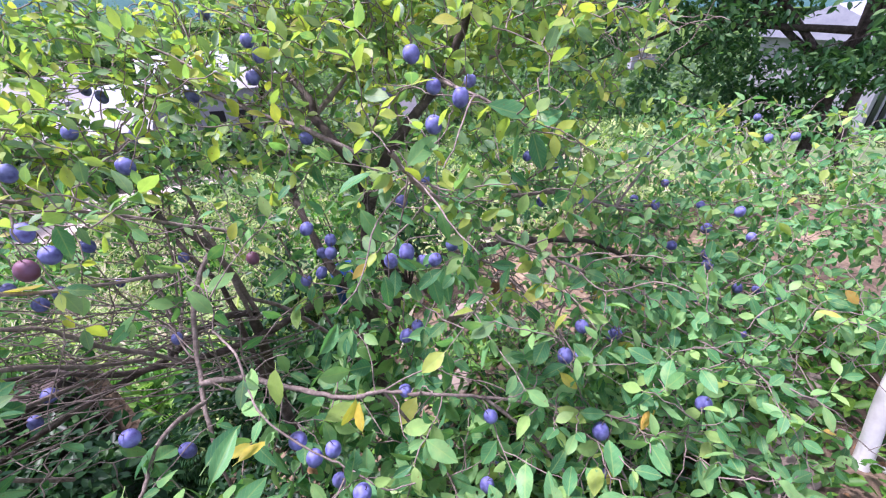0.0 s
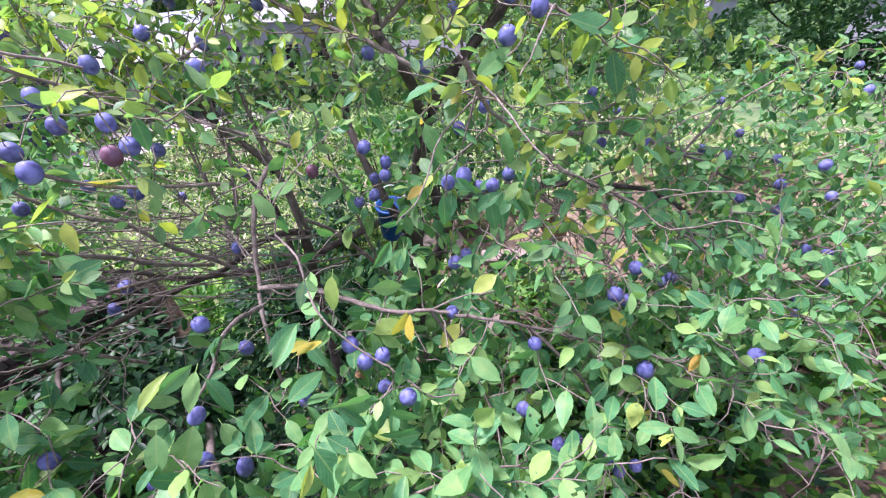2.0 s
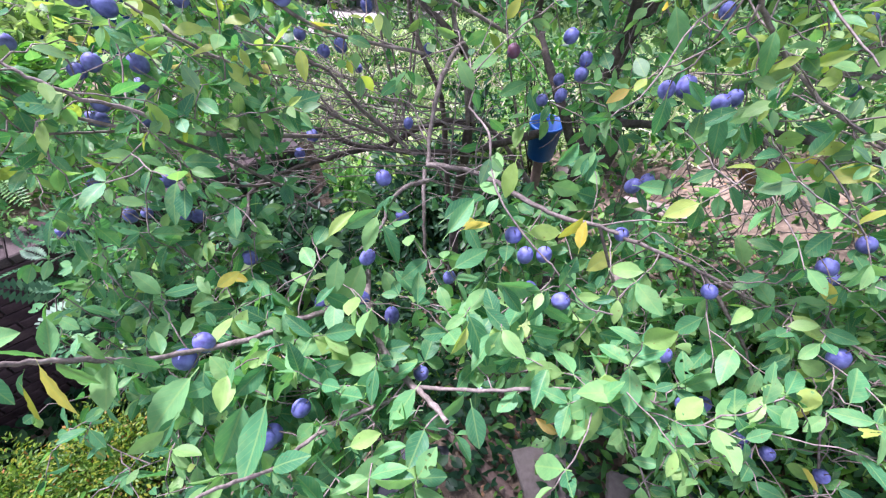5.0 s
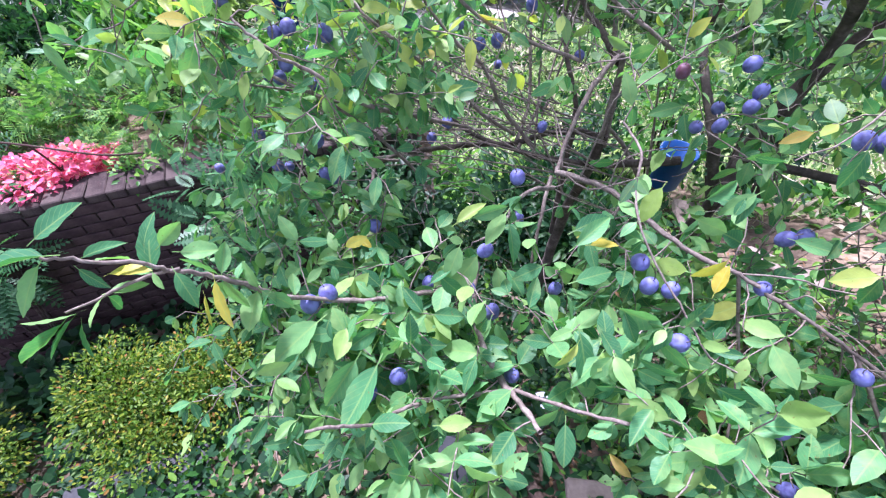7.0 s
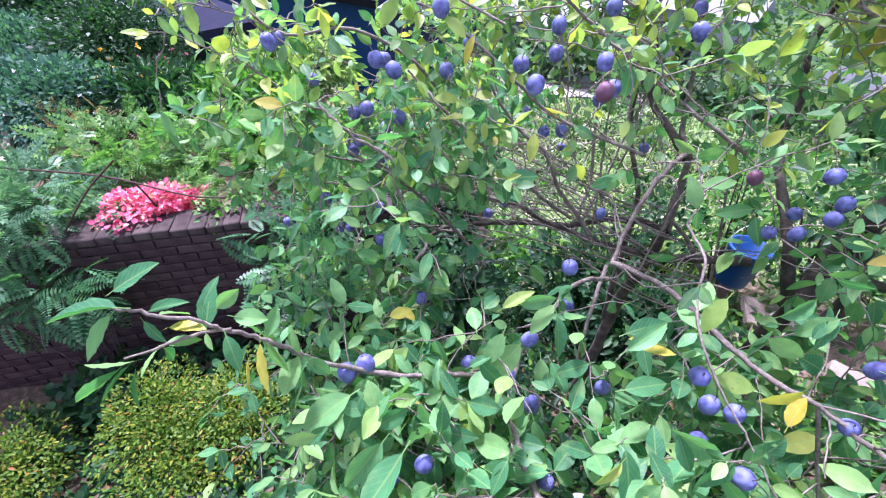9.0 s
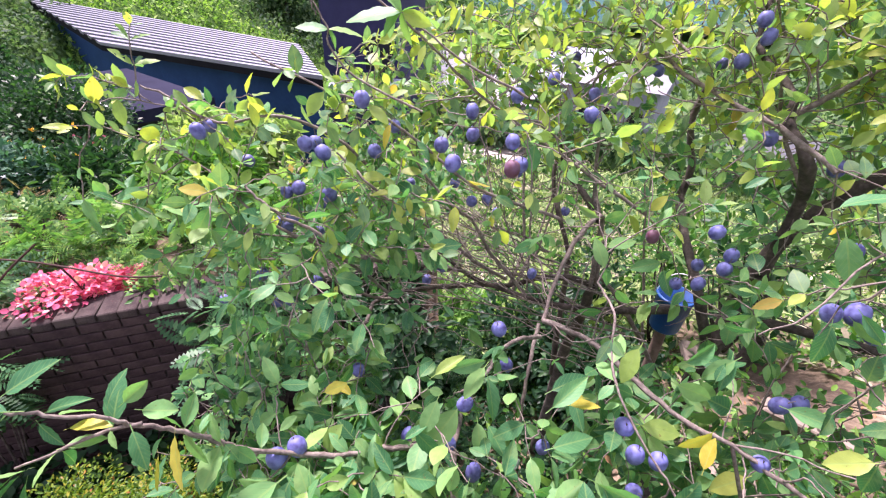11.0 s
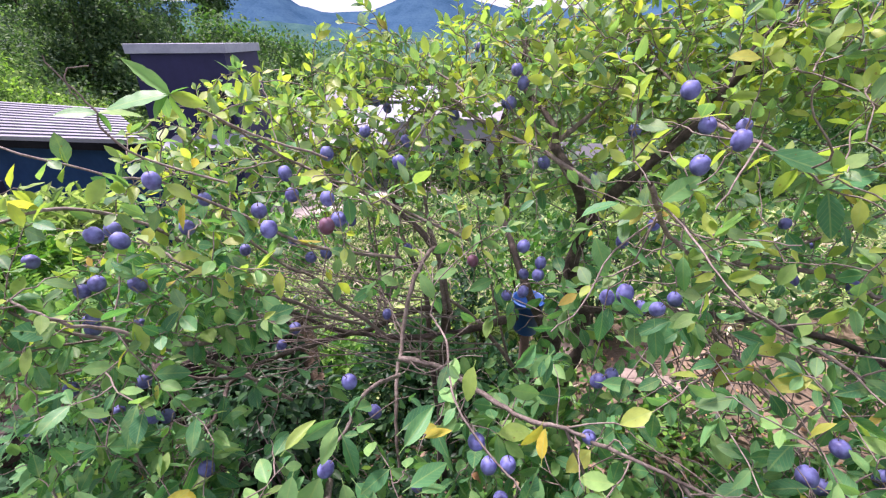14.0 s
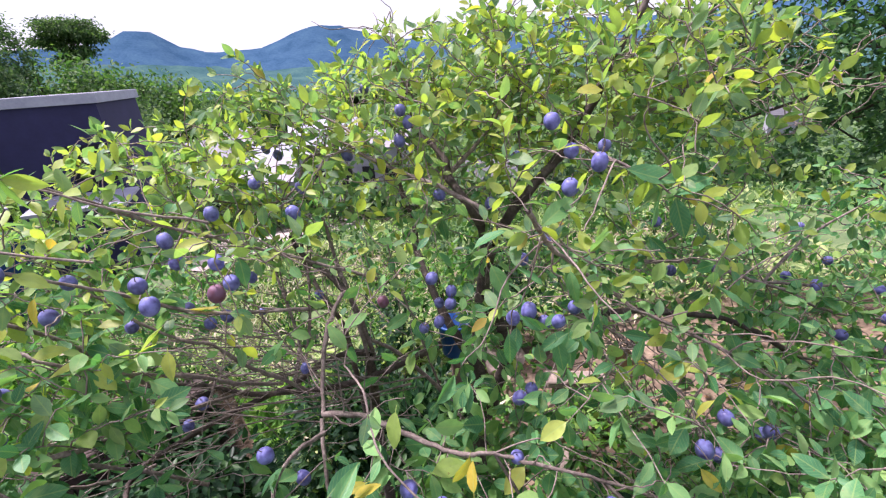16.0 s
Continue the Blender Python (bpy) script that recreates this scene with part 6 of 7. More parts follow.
tagged(scatter_object("valley_woods", [scatter(TINY_LEAF, p, frames_for(unit(n), np.array([0, 0, 1.0]) + 0.6 * unit(n)), 0.4 + 0.011 * d_ * RNG.uniform(0.7, 1.5, n))], wood_leaf), "distant woods covering the valley slopes", "woods", kind="stuff")

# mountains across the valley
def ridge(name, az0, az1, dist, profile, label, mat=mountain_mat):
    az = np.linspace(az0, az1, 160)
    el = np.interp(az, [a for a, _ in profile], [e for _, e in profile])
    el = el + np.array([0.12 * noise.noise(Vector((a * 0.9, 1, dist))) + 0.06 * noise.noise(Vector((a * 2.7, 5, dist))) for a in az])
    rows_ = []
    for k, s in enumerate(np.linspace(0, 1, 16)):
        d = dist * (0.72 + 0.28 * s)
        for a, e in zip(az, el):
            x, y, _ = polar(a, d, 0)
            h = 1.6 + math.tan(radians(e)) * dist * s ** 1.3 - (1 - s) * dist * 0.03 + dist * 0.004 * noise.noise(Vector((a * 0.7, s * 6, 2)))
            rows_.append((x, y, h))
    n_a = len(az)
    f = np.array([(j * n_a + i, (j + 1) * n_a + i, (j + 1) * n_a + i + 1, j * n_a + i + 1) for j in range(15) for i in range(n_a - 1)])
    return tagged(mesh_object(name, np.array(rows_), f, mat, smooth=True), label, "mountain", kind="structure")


ridge("backdrop_mountains", -75, 110, 1500, [(-75, 4.5), (-50, 3.5), (-30, 4.0), (-12, 3.6), (0, 4.4), (10, 3.2), (20, 3.4), (26, 5.0), (29, 5.4), (32.5, 4.3), (35.5, 3.2), (41, 2.9), (44, 3.8), (46.2, 5.2), (48.2, 5.2), (52, 3.8), (60, 3.6), (110, 4)], "wooded mountains across the valley, distance haze put into their blue colour")

ridge("backdrop_hill", -80, 110, 420, [(-80, 1.5), (-40, 1.2), (0, 1.6), (25, 1.0), (36, 0.8), (41, 1.5), (47, 2.0), (56, 2.4), (110, 2.0)], "wooded slopes below the mountains, distance haze put into their colour", far_slope_mat)

# ---------------------------------------------------------------- trees and houses to the east
WALNUT_GAPS = [
    ((-2.17, -2.24, 3.90), (2.05, 2.69, 3.46), 0.26),
    ((-2.31, -2.12, 3.86), (1.70, 2.97, 3.36), 0.20),
    ((-2.47, -2.01, 3.83), (1.31, 3.25, 3.28), 0.14),
    ((-1.99, -2.50, 3.34), (2.49, 2.05, 2.10), 0.24),
    ((-3.27, -1.56, 3.73), (-0.64, 4.35, 3.05), 0.34),
    ((-2.99, -1.73, 3.51), (0.04, 3.94, 2.52), 0.27),
    ((-3.54, -1.48, 3.49), (-1.31, 4.54, 2.46), 0.46),
    ((-2.78, -1.88, 3.35), (0.56, 3.56, 2.12), 0.14),
]
walnut = far_tree("walnut_tree", "large dark broadleaf tree with leaning trunks", polar(-42, 7.6, -2.6), 6.2, [((-0.5, 0.5, 2.55), (1.3, 0.7, 0.45), 2200), ((0.2, 0.2, 4.6), (1.6, 1.3, 0.75), 1700), ((-1.5, 0.9, 4.1), (1.3, 1.1, 1.0), 2600), ((1.5, -0.7, 4.2), (1.2, 1.2, 0.8), 1500), ((-0.1, 0.0, 3.25), (1.3, 0.9, 0.30), 1700), ((-2.7, 1.7, 4.2), (1.2, 1.1, 1.1), 2800), ((-0.6, 0.6, 5.3), (2.0, 1.3, 0.7), 1800), ((-1.6, 1.2, 3.2), (1.3, 0.9, 0.8), 2800), ((-2.8, 2.0, 3.0), (1.0, 0.9, 0.8), 2200), ((-1.2, 0.9, 5.9), (1.6, 1.2, 0.9), 2600), ((0.6, -0.4, 6.2), (1.6, 1.3, 0.9), 2400), ((0.1, -0.1, 3.7), (1.5, 1.0, 0.42), 1800), ((-1.0, 0.8, 4.7), (1.3, 1.0, 0.7), 2200), ((2.4, -1.7, 5.6), (1.2, 1.1, 0.9), 1800), ((-2.9, 2.0, 5.9), (1.3, 1.2, 0.8), 2000), ((-2.6, 1.9, 5.3), (1.2, 1.1, 0.6), 1200), ((1.9, -1.4, 5.2), (1.5, 1.2, 0.8), 1200)], walnut_leaf, (0.07, 0.13), trunk_r=0.13, template=HEX_LEAF, gaps=WALNUT_GAPS)
for line in (((0.1, 0, -0.3), (0.35, -0.2, 1.4), (0.15, -0.1, 2.6), (0.3, 0.0, 3.9)), ((0.9, -0.6, -0.3), (0.6, -0.4, 1.5), (1.1, -0.8, 2.6), (1.9, -1.3, 3.5))):
    q = glide(line, 6)
    v, f = tube_arrays(q, np.linspace(0.10, 0.045, len(q)), 8, 0.04)
    under(mesh_object("limb", v, f, bark, smooth=True), walnut)


def low_house(at, size, turn, label, windows=3, tiles=house_roof):
    h = thing("house", label, "house", at, turn=turn)
    bm_ = bmesh.new()
    box(bm_, size, (0, 0, size[2] / 2))
    part("wall", bm_, house_white, h)
    bm_ = bmesh.new()
    sx, sy, sz_ = size
    v_ = [bm_.verts.new(q_) for q_ in ((-sx * .56, -sy * .6, sz_), (sx * .56, -sy * .6, sz_), (sx * .56, sy * .6, sz_), (-sx * .56, sy * .6, sz_), (-sx * .56, 0, sz_ + sy * .28), (sx * .56, 0, sz_ + sy * .28))]
    for f_ in ((0, 1, 5, 4), (3, 4, 5, 2), (0, 4, 3), (1, 2, 5), (0, 3, 2, 1)):
        bm_.faces.new([v_[i] for i in f_])
    part("roof", bm_, tiles, h, "grey tiled gable roof")
    for k in range(windows):
        bm_ = bmesh.new()
        box(bm_, (sx * 0.16, 0.06, sz_ * 0.34), ((k - (windows - 1) / 2) * sx * 0.3, -sy / 2 - 0.01, sz_ * 0.58))
        part("window", bm_, dark_open, h)
    return h


low_house(polar(-41, 24, -6.6), (5.0, 4.0, 6.3), 35, "pale house with a grey tiled roof down the slope", 3, cap_metal)
low_house(polar(-23.4, 62, -7.6), (2.6, 2.6, 2.0), -12, "pale house with a grey tiled roof down the slope", 0)
low_house(polar(-49, 12.0, -3.9), (2.6, 2.2, 1.2), 15, "small outbuilding with a grey ribbed roof", 1)
# houses of the village below, with pale roofs: bearing, distance, how far the ridge lies under the eye's level, width, turn
for az, dist, under_, wide, turn_, tiles_ in [(46.5, 36, 6.2, 7.0, 60, lilac_roof), (40.5, 31, 9.0, 6.5, 20, lilac_roof), (35.5, 42, 7.4, 7.0, 50, cap_metal), (43.5, 52, 5.2, 8.0, 35, lilac_roof), (24.5, 38, 7.0, 6.5, 10, lilac_roof), (30, 58, 5.2, 8.0, 30, cap_metal)]:
    x, y, _ = polar(az, dist, 0)
    foot = float(ground_z(x, y)) - 0.3
    deep = wide * 0.62
    low_house((x, y, foot), (wide, deep, 1.57 - math.tan(radians(under_)) * dist - 0.28 * deep - foot), turn_, "pale house with a light grey roof in the village below", 3, tiles_)
low_house(polar(8, 40, -10.8), (5, 4.5, 2.8), 12, "pale house with a grey tiled roof in the valley")
low_house(polar(27, 46, -11.3), (5, 4.5, 3.0), 35, "pale house with a grey tiled roof in the valley")

# pale gravel yard among the village houses
nu, nv = 60, 30
yard = []
for v_ in np.linspace(0, 1, nv):
    for u_ in np.linspace(0, 1, nu):
        x, y, _ = polar(26 + 30 * u_, 20 + 4 * math.sin(7 * u_) + 26 * v_, 0)
        yard.append((x, y, float(ground_z(x, y)) + 0.06 + 0.03 * noise.noise(Vector((x, y, 1)))))
yf = np.array([(j * nu + i, j * nu + i + 1, (j + 1) * nu + i + 1, (j + 1) * nu + i) for j in range(nv - 1) for i in range(nu - 1)])
tagged(mesh_object("gravel_yard", np.array(yard), yf[:, ::-1], gravel_mat, smooth=True), "pale gravel yard and road below the garden", "yard", kind="structure")

# ---------------------------------------------------------------- under the tree
def slab(at, size, turn, mat, label, name="paving_slab", group="slabs in the soil"):
    bm_ = bmesh.new()
    box(bm_, size, (0, 0, size[2] / 2), bevel=0.008)
    for v_ in bm_.verts:
        v_.co += Vector(noise.noise_vector(v_.co * 9 + Vector(at))) * 0.006
    ob = tagged(part(name, bm_, mat), label, "slab", group)
    ob.matrix_basis = pose(*at, RNG.normal() * 2, RNG.normal() * 2, turn)
    return ob


slab(on_ground(0.06, 0.47), (0.28, 0.28, 0.045), 38, slab_mat, "square brown-grey paving slab in the soil")
slab(on_ground(0.36, 0.42), (0.30, 0.30, 0.045), 12, slab_mat, "square brown-grey paving slab in the soil")
slab(on_ground(1.54, 1.24), (0.24, 0.14, 0.05), 50, pale_slab, "pale stone slab in the soil")
slab(on_ground(1.20, 0.90), (0.30, 0.22, 0.05), 20, pale_slab, "pale stone slab in the soil")
slab(on_ground(-0.12, 1.68), (0.17, 0.11, 0.08), 25, pale_slab, "pale broken stone on the soil")
slab(on_ground(0.05, 1.62), (0.15, 0.12, 0.07), 60, pale_slab, "pale broken stone on the soil")
slab(on_ground(0.20, 2.18), (0.50, 0.12, 0.05), 10, pale_slab, "pale stone slab under the tree")
slab(on_ground(-0.36, 2.62), (0.34, 0.26, 0.06), 30, pale_slab, "pale stone slab under the tree")
slab(on_ground(-0.40, 0.30), (0.46, 0.30, 0.02), 25, tarp_mat, "dark grey weed-control board on the soil", "weed_board")
v, f = tube_arrays(glide([(-0.46, 0.52, float(ground_z(-0.46, 0.52)) + 0.04), (-0.20, 0.41, float(ground_z(-0.20, 0.41)) + 0.04), (0.10, 0.28, float(ground_z(0.10, 0.28)) + 0.04)], 5), [0.024] * 11, 8, 0.05)
tagged(mesh_object("wooden_pole", v, f, wood_mat, smooth=True), "old brown wooden pole lying on the soil", "pole")

# blue bucket by the trunk
bucket = thing("bucket", "small blue plastic bucket on a post behind the plum tree", "bucket", (-0.565, 1.89, 0.09), turn=20)
bucket.scale = (1.12, 1.12, 1.4)
POST_FOOT = float(ground_z(-0.565, 1.89)) - 0.05
v, f = tube_arrays(glide([(-0.565, 1.89, POST_FOOT), (-0.56, 1.888, (POST_FOOT + 0.09) / 2), (-0.565, 1.89, 0.088)], 4), [0.028] * 9, 10, 0.04)
tagged(mesh_object("wooden_post", v, f, wood_mat, smooth=True), "short old wooden post under a blue bucket", "post")
bm = bmesh.new()
prof = [(0.0, 0.0), (0.058, 0.0), (0.063, 0.005), (0.076, 0.138), (0.082, 0.140), (0.082, 0.150), (0.072, 0.150), (0.059, 0.010), (0.0, 0.010)]
for a in range(24):
    for r_, z_ in prof:
        bm.verts.new((r_ * math.cos(a * math.pi / 12), r_ * math.sin(a * math.pi / 12), z_))
bm.verts.ensure_lookup_table()
m_ = len(prof)
for a in range(24):
    for k in range(m_ - 1):
        bm.faces.new([bm.verts[i] for i in (a * m_ + k, ((a + 1) % 24) * m_ + k, ((a + 1) % 24) * m_ + k + 1, a * m_ + k + 1)])
bmesh.ops.remove_doubles(bm, verts=bm.verts, dist=0.0003)
bmesh.ops.recalc_face_normals(bm, faces=bm.faces)
part("body", bm, blue_plastic, bucket, smooth=True)
v, f = tube_arrays(glide([(0.080 * math.cos(a), 0.01 * math.sin(a), 0.142 + 0.09 * math.sin(a)) for a in np.linspace(0, math.pi, 9)], 3), [0.002] * 25, 5)
under(mesh_object("handle", v, f, white_plastic, smooth=True), bucket, "thin bail handle")

# white pipe and black pot at the edge of the soil
pipe = thing("downpipe", "white plastic pipe rising from the soil beside a black pot", "pipe")
v, f = tube_arrays(glide([(1.555, 0.905, -0.02), (1.565, 0.94, 0.10), (1.585, 1.00, 0.28), (1.62, 1.06, 0.50)], 4), [0.03] * 13, 12)
under(mesh_object("tube", v, f, white_plastic, smooth=True), pipe)
v, f = tube_arrays([(1.56, 0.91, 0.04), (1.63, 0.88, 0.02), (1.74, 0.85, 0.01)], [0.012] * 3, 8)
under(mesh_object("branch_tube", v, f, white_plastic, smooth=True), pipe)

# trellis of bent rods behind the wall
trellis = thing("plant_support", "bent rusty wire plant support on the raised bed", "plant support")
for rod in (((-3.30, -0.26, -0.30), (-3.19, -0.29, -0.05), (-3.146, -0.326, 0.115)), ((-3.27, -0.90, -0.30), (-3.265, -0.589, 0.037), (-3.273, -0.373, 0.199)), ((-3.90, -1.05, 0.12), (-3.662, -0.944, 0.15), (-3.264, -0.463, 0.126), (-2.893, -0.09, 0.05), (-2.742, 0.099, 0.045))):
    q = glide(rod, 5)
    v, f = tube_arrays(q, [0.006] * len(q), 6)
    under(mesh_object("rod", v, f, rust_wire, smooth=True), trellis)

pot_at = on_ground(-4.45, -0.66)
pot = thing("flower_pot", "small terracotta flower pot beside the shrub", "pot", pot_at)
pot.scale = (0.62, 0.62, 0.72)
bm = bmesh.new()
bmesh.ops.create_cone(bm, cap_ends=True, segments=20, radius1=0.09, radius2=0.14, depth=0.22, matrix=Matrix.Translation((0, 0, 0.11)))
bmesh.ops.create_cone(bm, cap_ends=True, segments=20, radius1=0.155, radius2=0.155, depth=0.05, matrix=Matrix.Translation((0, 0, 0.225)))
part("body", bm, terracotta, pot)


def blooms(name, label, centre, spread, count, size, col):
    m_, n_, l_, bs_ = material(name + "_petals")
    bs_.inputs["Base Color"].default_value = (*col, 1)
    bs_.inputs["Roughness"].default_value = 0.6
    pts = np.array(centre) + RNG.normal(size=(count, 3)) * np.array(spread)
    pts = np.repeat(pts, 6, axis=0)
    ax_ = unit(len(pts)) + np.array([0, 0, 0.4])
    return tagged(scatter_object(name, [scatter(SMALL_LEAF, pts, frames_for(ax_, np.array([0, 0, 1.0]) + 0.4 * unit(len(pts))), np.full(len(pts), size))], m_), label, "flowers", kind="stuff")


blooms("yellow_flowers", "yellow flowers behind the shrub", (-7.4, -0.22, -0.40), (0.10, 0.30, 0.10), 24, 0.06, (0.80, 0.45, 0.02))
blooms("pink_flowers", "small pink flowers behind the shrub", (-7.6, 0.35, -0.42), (0.10, 0.25, 0.08), 22, 0.05, (0.75, 0.22, 0.30))
blooms("red_flower", "single red flower in the bed", (-5.2, -0.36, -0.28), (0.01, 0.01, 0.01), 3, 0.07, (0.75, 0.03, 0.02))
blooms("white_flowers", "small white flowers on the grey shrub", (-5.25, -0.80, -0.05), (0.22, 0.35, 0.18), 34, 0.028, (0.80, 0.80, 0.82))
steps = thing("garden_steps", "pale pink stone steps set in the lawn", "steps", on_ground(-4.95, -1.45))
for k in range(4):
    bm = bmesh.new()
    box(bm, (0.27, 0.62, 0.07), (-0.28 * k, 0, 0.035 + 0.012 * k), bevel=0.01)
    part("step", bm, timber, steps)
slab(on_ground(-1.66, -0.88), (0.30, 0.70, 0.05), -25, tarp_mat, "grey paving slab beside the box hedge")
# black pot by the pipe
bm = bmesh.new()
bmesh.ops.create_cone(bm, cap_ends=True, segments=24, radius1=0.10, radius2=0.13, depth=0.20, matrix=Matrix.Translation((0, 0, 0.10)))
bmesh.ops.bevel(bm, geom=[e for e in bm.edges if e.calc_length() < 0.04], offset=0.004, segments=1, affect="EDGES")
tagged(part("plant_pot", bm, black_plastic), "black plastic plant pot on the soil", "pot").location = on_ground(1.80, 0.80)

# dry curled leaves caught in the twigs
for p_, s_, tilt in (((0.157, 1.03, 0.86), 0.085, 30), ((0.19, 1.02, 0.84), 0.075, 80), ((0.13, 1.05, 0.83), 0.07, 150), ((-0.30, 0.50, 0.73), 0.06, 40), ((-0.06, 0.44, 0.66), 0.06, 100)):
    ob = lone_leaf(p_, frames_for(np.array([[math.cos(tilt), math.sin(tilt), -1.6]]), np.array([[0.2, -1.0, 0.3]]))[0], s_, 2)
    ob.material_slots[0].link = "OBJECT"
    ob.material_slots[0].material = dead_leaf
    ob["label"] = "dry curled brown leaf"

# weeds on the soil
def weeds(name, label, spots, template, size, mat, spread=0.16, count=26, lift=0.5):
    at_, ax_, nm_, sz_ = [], [], [], []
    for x, y in spots:
        g = float(ground_z(x, y))
        for _ in range(count):
            o = RNG.normal(size=2) * spread
            at_.append((x + o[0], y + o[1], float(ground_z(x + o[0], y + o[1])) + RNG.random() * 0.10))
            ax_.append((o[0] * 4, o[1] * 4, lift + RNG.normal() * 0.3))
            nm_.append(np.array([0, 0, 1.0]) + 0.4 * RNG.normal(size=3))
            sz_.append(RNG.uniform(*size))
    ax_ = np.array(ax_) + 0.4 * unit(len(at_))
    return tagged(scatter_object(name, [scatter(template, at_, frames_for(ax_, np.array(nm_)), sz_)], mat), label, "weeds", kind="stuff")


weeds("ground_weeds", "low green weeds on the soil under the tree", [(RNG.uniform(-2.6, 2.2), RNG.uniform(-1.2, 2.6)) for _ in range(330)], HEX_LEAF, (0.03, 0.07), weed_mat)
n = 150000
cover = np.stack([RNG.uniform(-12, 5, n), 1.7 + 13.0 * RNG.random(n) ** 1.25], 1)
patch = np.array([noise.noise(Vector((x * 0.9, y * 0.9, 7))) for x, y in cover])
keep = (patch > -0.5) & ~((cover[:, 0] > -0.3) & (cover[:, 1] < 2.7)) & (wall_side(cover[:, 0], cover[:, 1]) + 0 * patch > -20)
cover, patch = cover[keep], patch[keep]
n = len(cover)
p = np.stack([cover[:, 0], cover[:, 1], ground_z(cover[:, 0], cover[:, 1]) + RNG.random(n) * (0.10 + 0.5 * np.clip(patch, 0, 1))], 1)
rot = frames_for(unit(n) + np.array([0, 0, 0.7]), np.array([0, 0, 1.0]) + 0.5 * unit(n))
sz = RNG.uniform(0.035, 0.10, n) * (1 + 0.12 * np.clip(cover[:, 1] - 2, 0, 9))
open_soil = np.array([noise.noise(Vector((x * 0.7 + 5, y * 0.9, 21))) for x, y in cover]) + 0.12 * RNG.normal(size=n) > 0.22
kind_ = np.where(open_soil, np.where(RNG.random(n) < 0.12, 2, 9), np.where(RNG.random(n) < 0.10, 2, np.where(patch + 0.15 * RNG.normal(size=n) > 0.05, 0, np.where(RNG.random(n) < 0.22, 3, 1))))
for k, name_, label_, tmpl, grow, mat_ in ((0, "meadow_plants", "light green meadow plants beyond the plum tree", TINY_BLADE, 1.5, meadow_leaf), (1, "ground_cover", "green ground cover beyond the plum tree", HEX_LEAF, 1.0, weed_mat), (2, "dry_stalks", "pale dry stalks among the meadow plants", TINY_BLADE, 1.8, dry_stalk), (3, "dark_cover", "dark green low plants beyond the plum tree", TINY_LEAF, 1.1, dark_leaf)):
    pick = kind_ == k
    tagged(scatter_object(name_, [scatter(tmpl, p[pick], rot[pick], grow * sz[pick])], mat_), label_, "plants", kind="stuff")
n = 34000
cover = np.stack([RNG.uniform(-26, 20, n), RNG.uniform(13.5, 31, n)], 1)
hump = np.array([noise.noise(Vector((x * 0.35, y * 0.35, 3))) for x, y in cover])
p = np.stack([cover[:, 0], cover[:, 1], ground_z(cover[:, 0], cover[:, 1]) + RNG.random(n) * (0.15 + 1.6 * np.clip(hump, 0, 1))], 1)
rot = frames_for(unit(n) + np.array([0, 0, 0.3]), np.array([0, 0, 1.0]) + 0.6 * unit(n))
sz = RNG.uniform(0.18, 0.45, n)
bearing, span_ = np.degrees(np.arctan2(-cover[:, 0], cover[:, 1])), np.hypot(cover[:, 0], cover[:, 1])
open_yard = (bearing > 27) & (bearing < 55) & (span_ > 21) & (span_ < 46) & (hump < 0.22)
p, rot, sz, hump = p[~open_yard], rot[~open_yard], sz[~open_yard], hump[~open_yard]
n = len(p)
pale = hump + 0.2 * RNG.normal(size=n) < 0.05
tagged(scatter_object("slope_grass", [scatter(TINY_BLADE, p[pale], rot[pale], 1.4 * sz[pale])], meadow_leaf), "pale rough grass down the slope", "grass", kind="stuff")
tagged(scatter_object("slope_shrubs", [scatter(TINY_LEAF, p[~pale], rot[~pale], sz[~pale])], far_green), "green shrubs down the slope", "shrubs", kind="stuff")
# shade under the branches is put into these dark leaves
weeds("shade_plants", "dark leafy plants under the tree, shade put into their colour", [(RNG.uniform(-2.4, -0.5), RNG.uniform(0.4, 1.8)) for _ in range(120)], HEX_LEAF, (0.04, 0.08), dark_leaf, 0.2, 40)
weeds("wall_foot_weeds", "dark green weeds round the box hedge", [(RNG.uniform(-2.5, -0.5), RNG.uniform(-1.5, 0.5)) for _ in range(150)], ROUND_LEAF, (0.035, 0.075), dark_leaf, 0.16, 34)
weeds("trunk_weeds", "dark green leafy weeds under the branches, shade put into their colour", [(RNG.uniform(-0.7, 1.0), RNG.uniform(0.5, 1.5)) for _ in range(70)], HEX_LEAF, (0.04, 0.08), dark_leaf, 0.16, 34)
weeds("path_weeds", "low green weeds beside the slabs", [(RNG.uniform(0.4, 1.35), RNG.uniform(0.55, 1.5)) for _ in range(60)] + [(RNG.uniform(1.2, 2.0), RNG.uniform(1.0, 1.6)) for _ in range(26)], HEX_LEAF, (0.035, 0.075), weed_mat, 0.14, 30)
weeds("bright_weeds", "bright green leafy weeds in the soil", [(0.05, 1.75), (0.15, 1.85), (0.26, 1.70), (-0.06, 1.92), (0.32, 1.9), (0.2, 0.85), (0.4, 0.8), (0.55, 0.9), (0.3, 1.3), (0.5, 1.3), (0.1, 1.25), (1.9, 1.5), (2.0, 1.3), (2.2, 1.7), (-0.1, 0.8)], NARROW_LEAF, (0.06, 0.11), bright_leaf, 0.10, 70, 0.8)

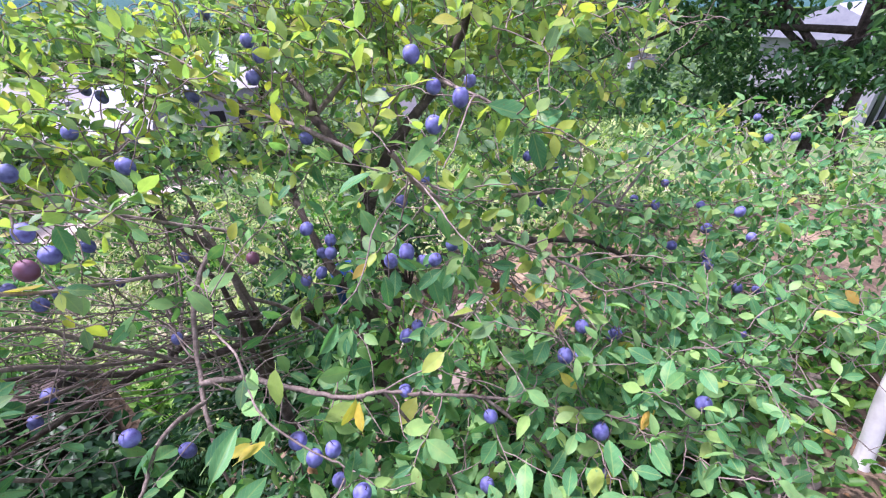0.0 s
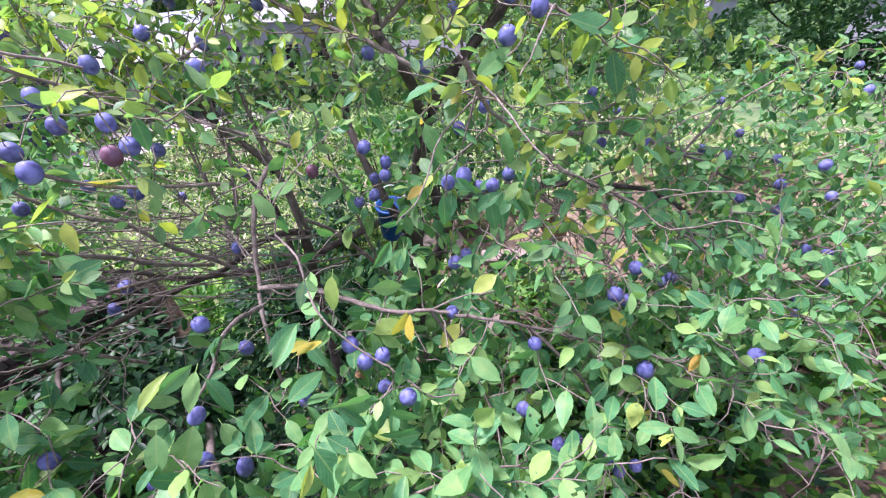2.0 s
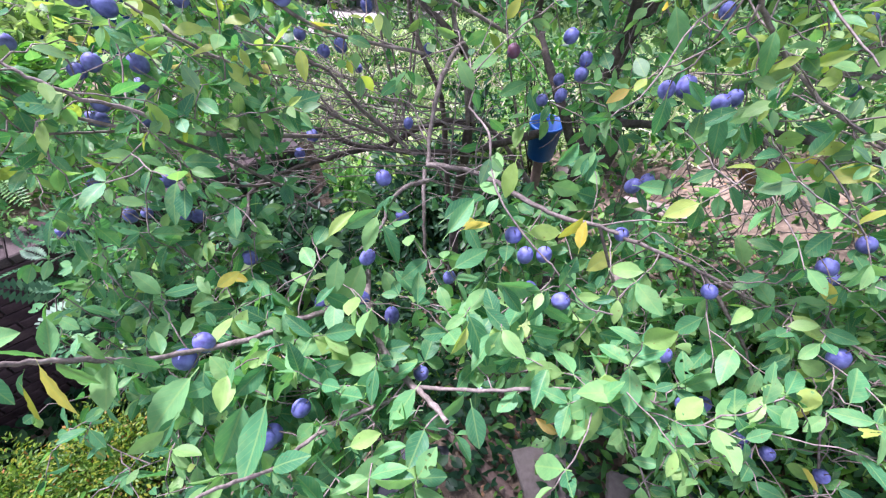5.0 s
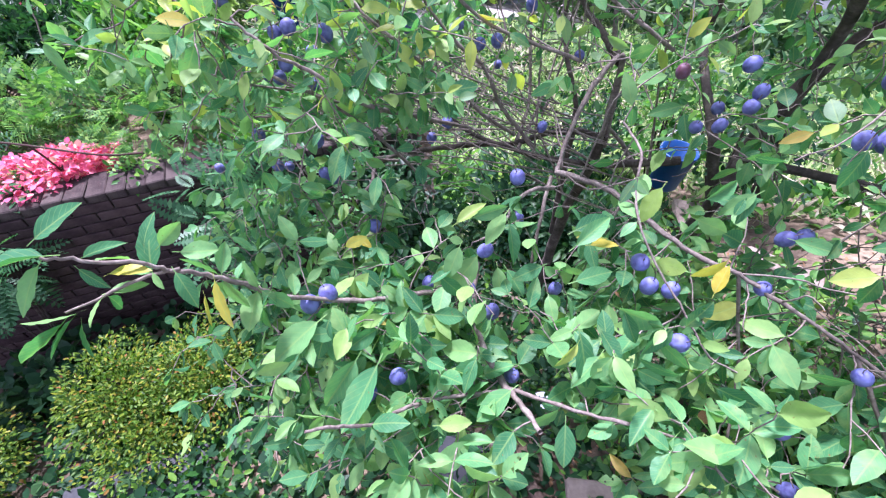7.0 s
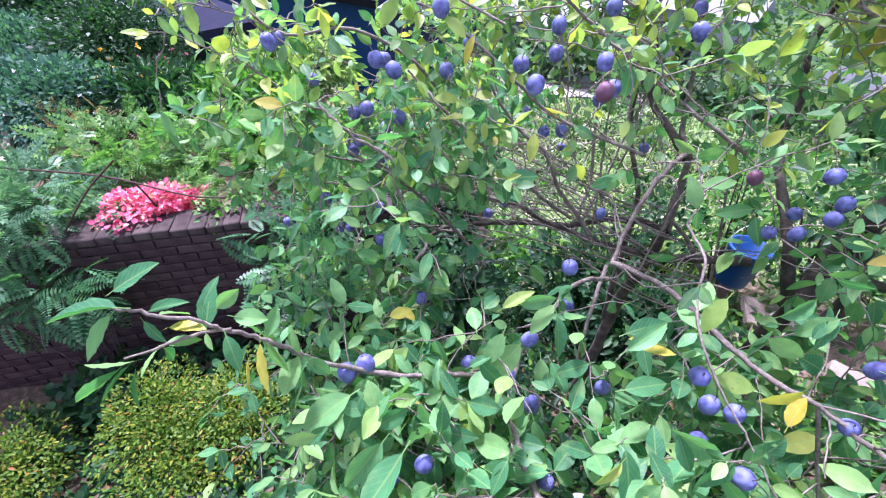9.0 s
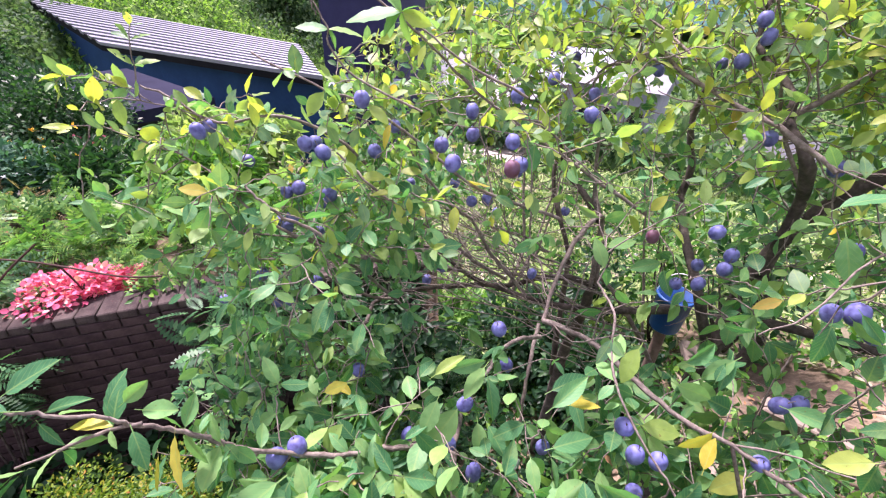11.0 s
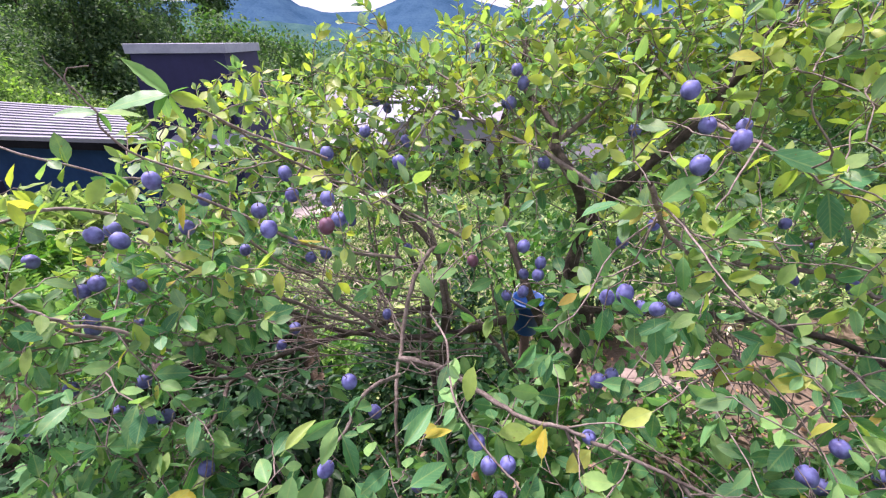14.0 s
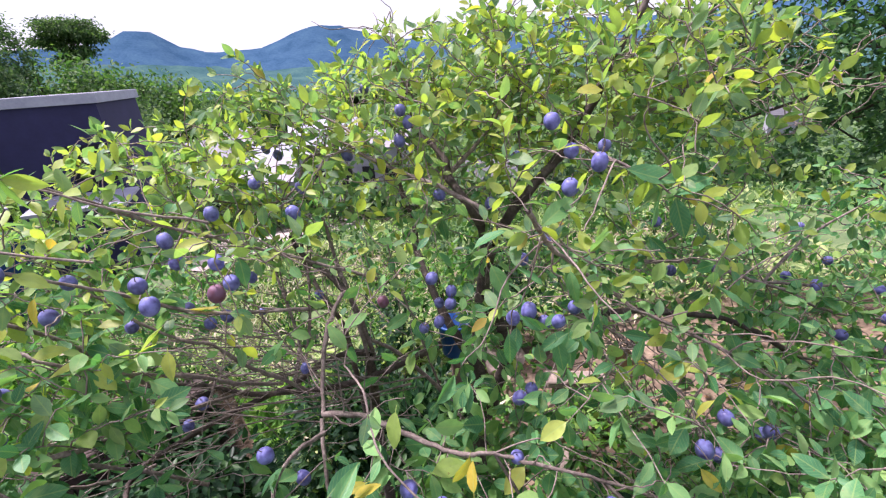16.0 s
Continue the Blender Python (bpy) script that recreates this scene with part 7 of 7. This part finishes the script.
weeds("bed_weeds", "leafy green weeds on the raised bed", [(RNG.uniform(-4.3, -2.75), RNG.uniform(0.75, 2.0)) for _ in range(90)], HEX_LEAF, (0.05, 0.09), weed_mat, 0.14, 45, 0.9)
# fallen leaves on the soil
n = 1100
q = np.stack([RNG.uniform(-0.6, 2.3, n), RNG.uniform(0.3, 2.6, n)], 1)
p = np.stack([q[:, 0], q[:, 1], ground_z(q[:, 0], q[:, 1]) + 0.004 + 0.012 * RNG.random(n)], 1)
tagged(scatter_object("fallen_leaves", [scatter(TINY_LEAF, p, frames_for(unit(n) * np.array([1, 1, 0.25]), np.array([0, 0, 1.0]) + 0.4 * unit(n)), RNG.uniform(0.014, 0.040, n))], dead_leaf), "dry brown leaves fallen on the soil", "leaves", kind="stuff")

# ---------------------------------------------------------------- bricks of the wall
HALF = {}


def brick_mesh(length):
    key = round(length, 3)
    if key not in HALF:
        bm_ = bmesh.new()
        box(bm_, (0.10, length, 0.060), bevel=0.004)
        me = bpy.data.meshes.new("brick")
        bm_.to_mesh(me)
        bm_.free()
        me.materials.append(brick_mat)
        HALF[key] = me
    return HALF[key]


courses = int((WALL_TOP - WALL_FOOT) / 0.071)
bm = bmesh.new()
box(bm, (0.235, 0.103, 0.058), bevel=0.006)
for v_ in bm.verts:
    v_.co += Vector(noise.noise_vector(v_.co * 23)) * 0.004
edge_brick = bpy.data.meshes.new("coping_brick")
bm.to_mesh(edge_brick)
bm.free()
edge_brick.materials.append(concrete)
for k in range(44):
    ob = new("coping_brick", edge_brick)
    ob.parent = garden_wall
    ob.matrix_basis = pose(-0.112 + RNG.normal() * 0.002, -2.3 + 0.107 * k, WALL_TOP + 0.033 + RNG.normal() * 0.002, RNG.normal() * 1.2, RNG.normal() * 1.2, RNG.normal() * 1.0)
for c in range(courses):
    y = -1.55 - (0.11 if c % 2 else 0.0)
    z = WALL_TOP - 0.035 - c * 0.071
    while y < 1.95:
        ob = new("brick", brick_mesh(0.21))
        ob.parent = garden_wall
        ob.location = (-0.045 + RNG.normal() * 0.0015, y + 0.105, z)
        y += 0.22
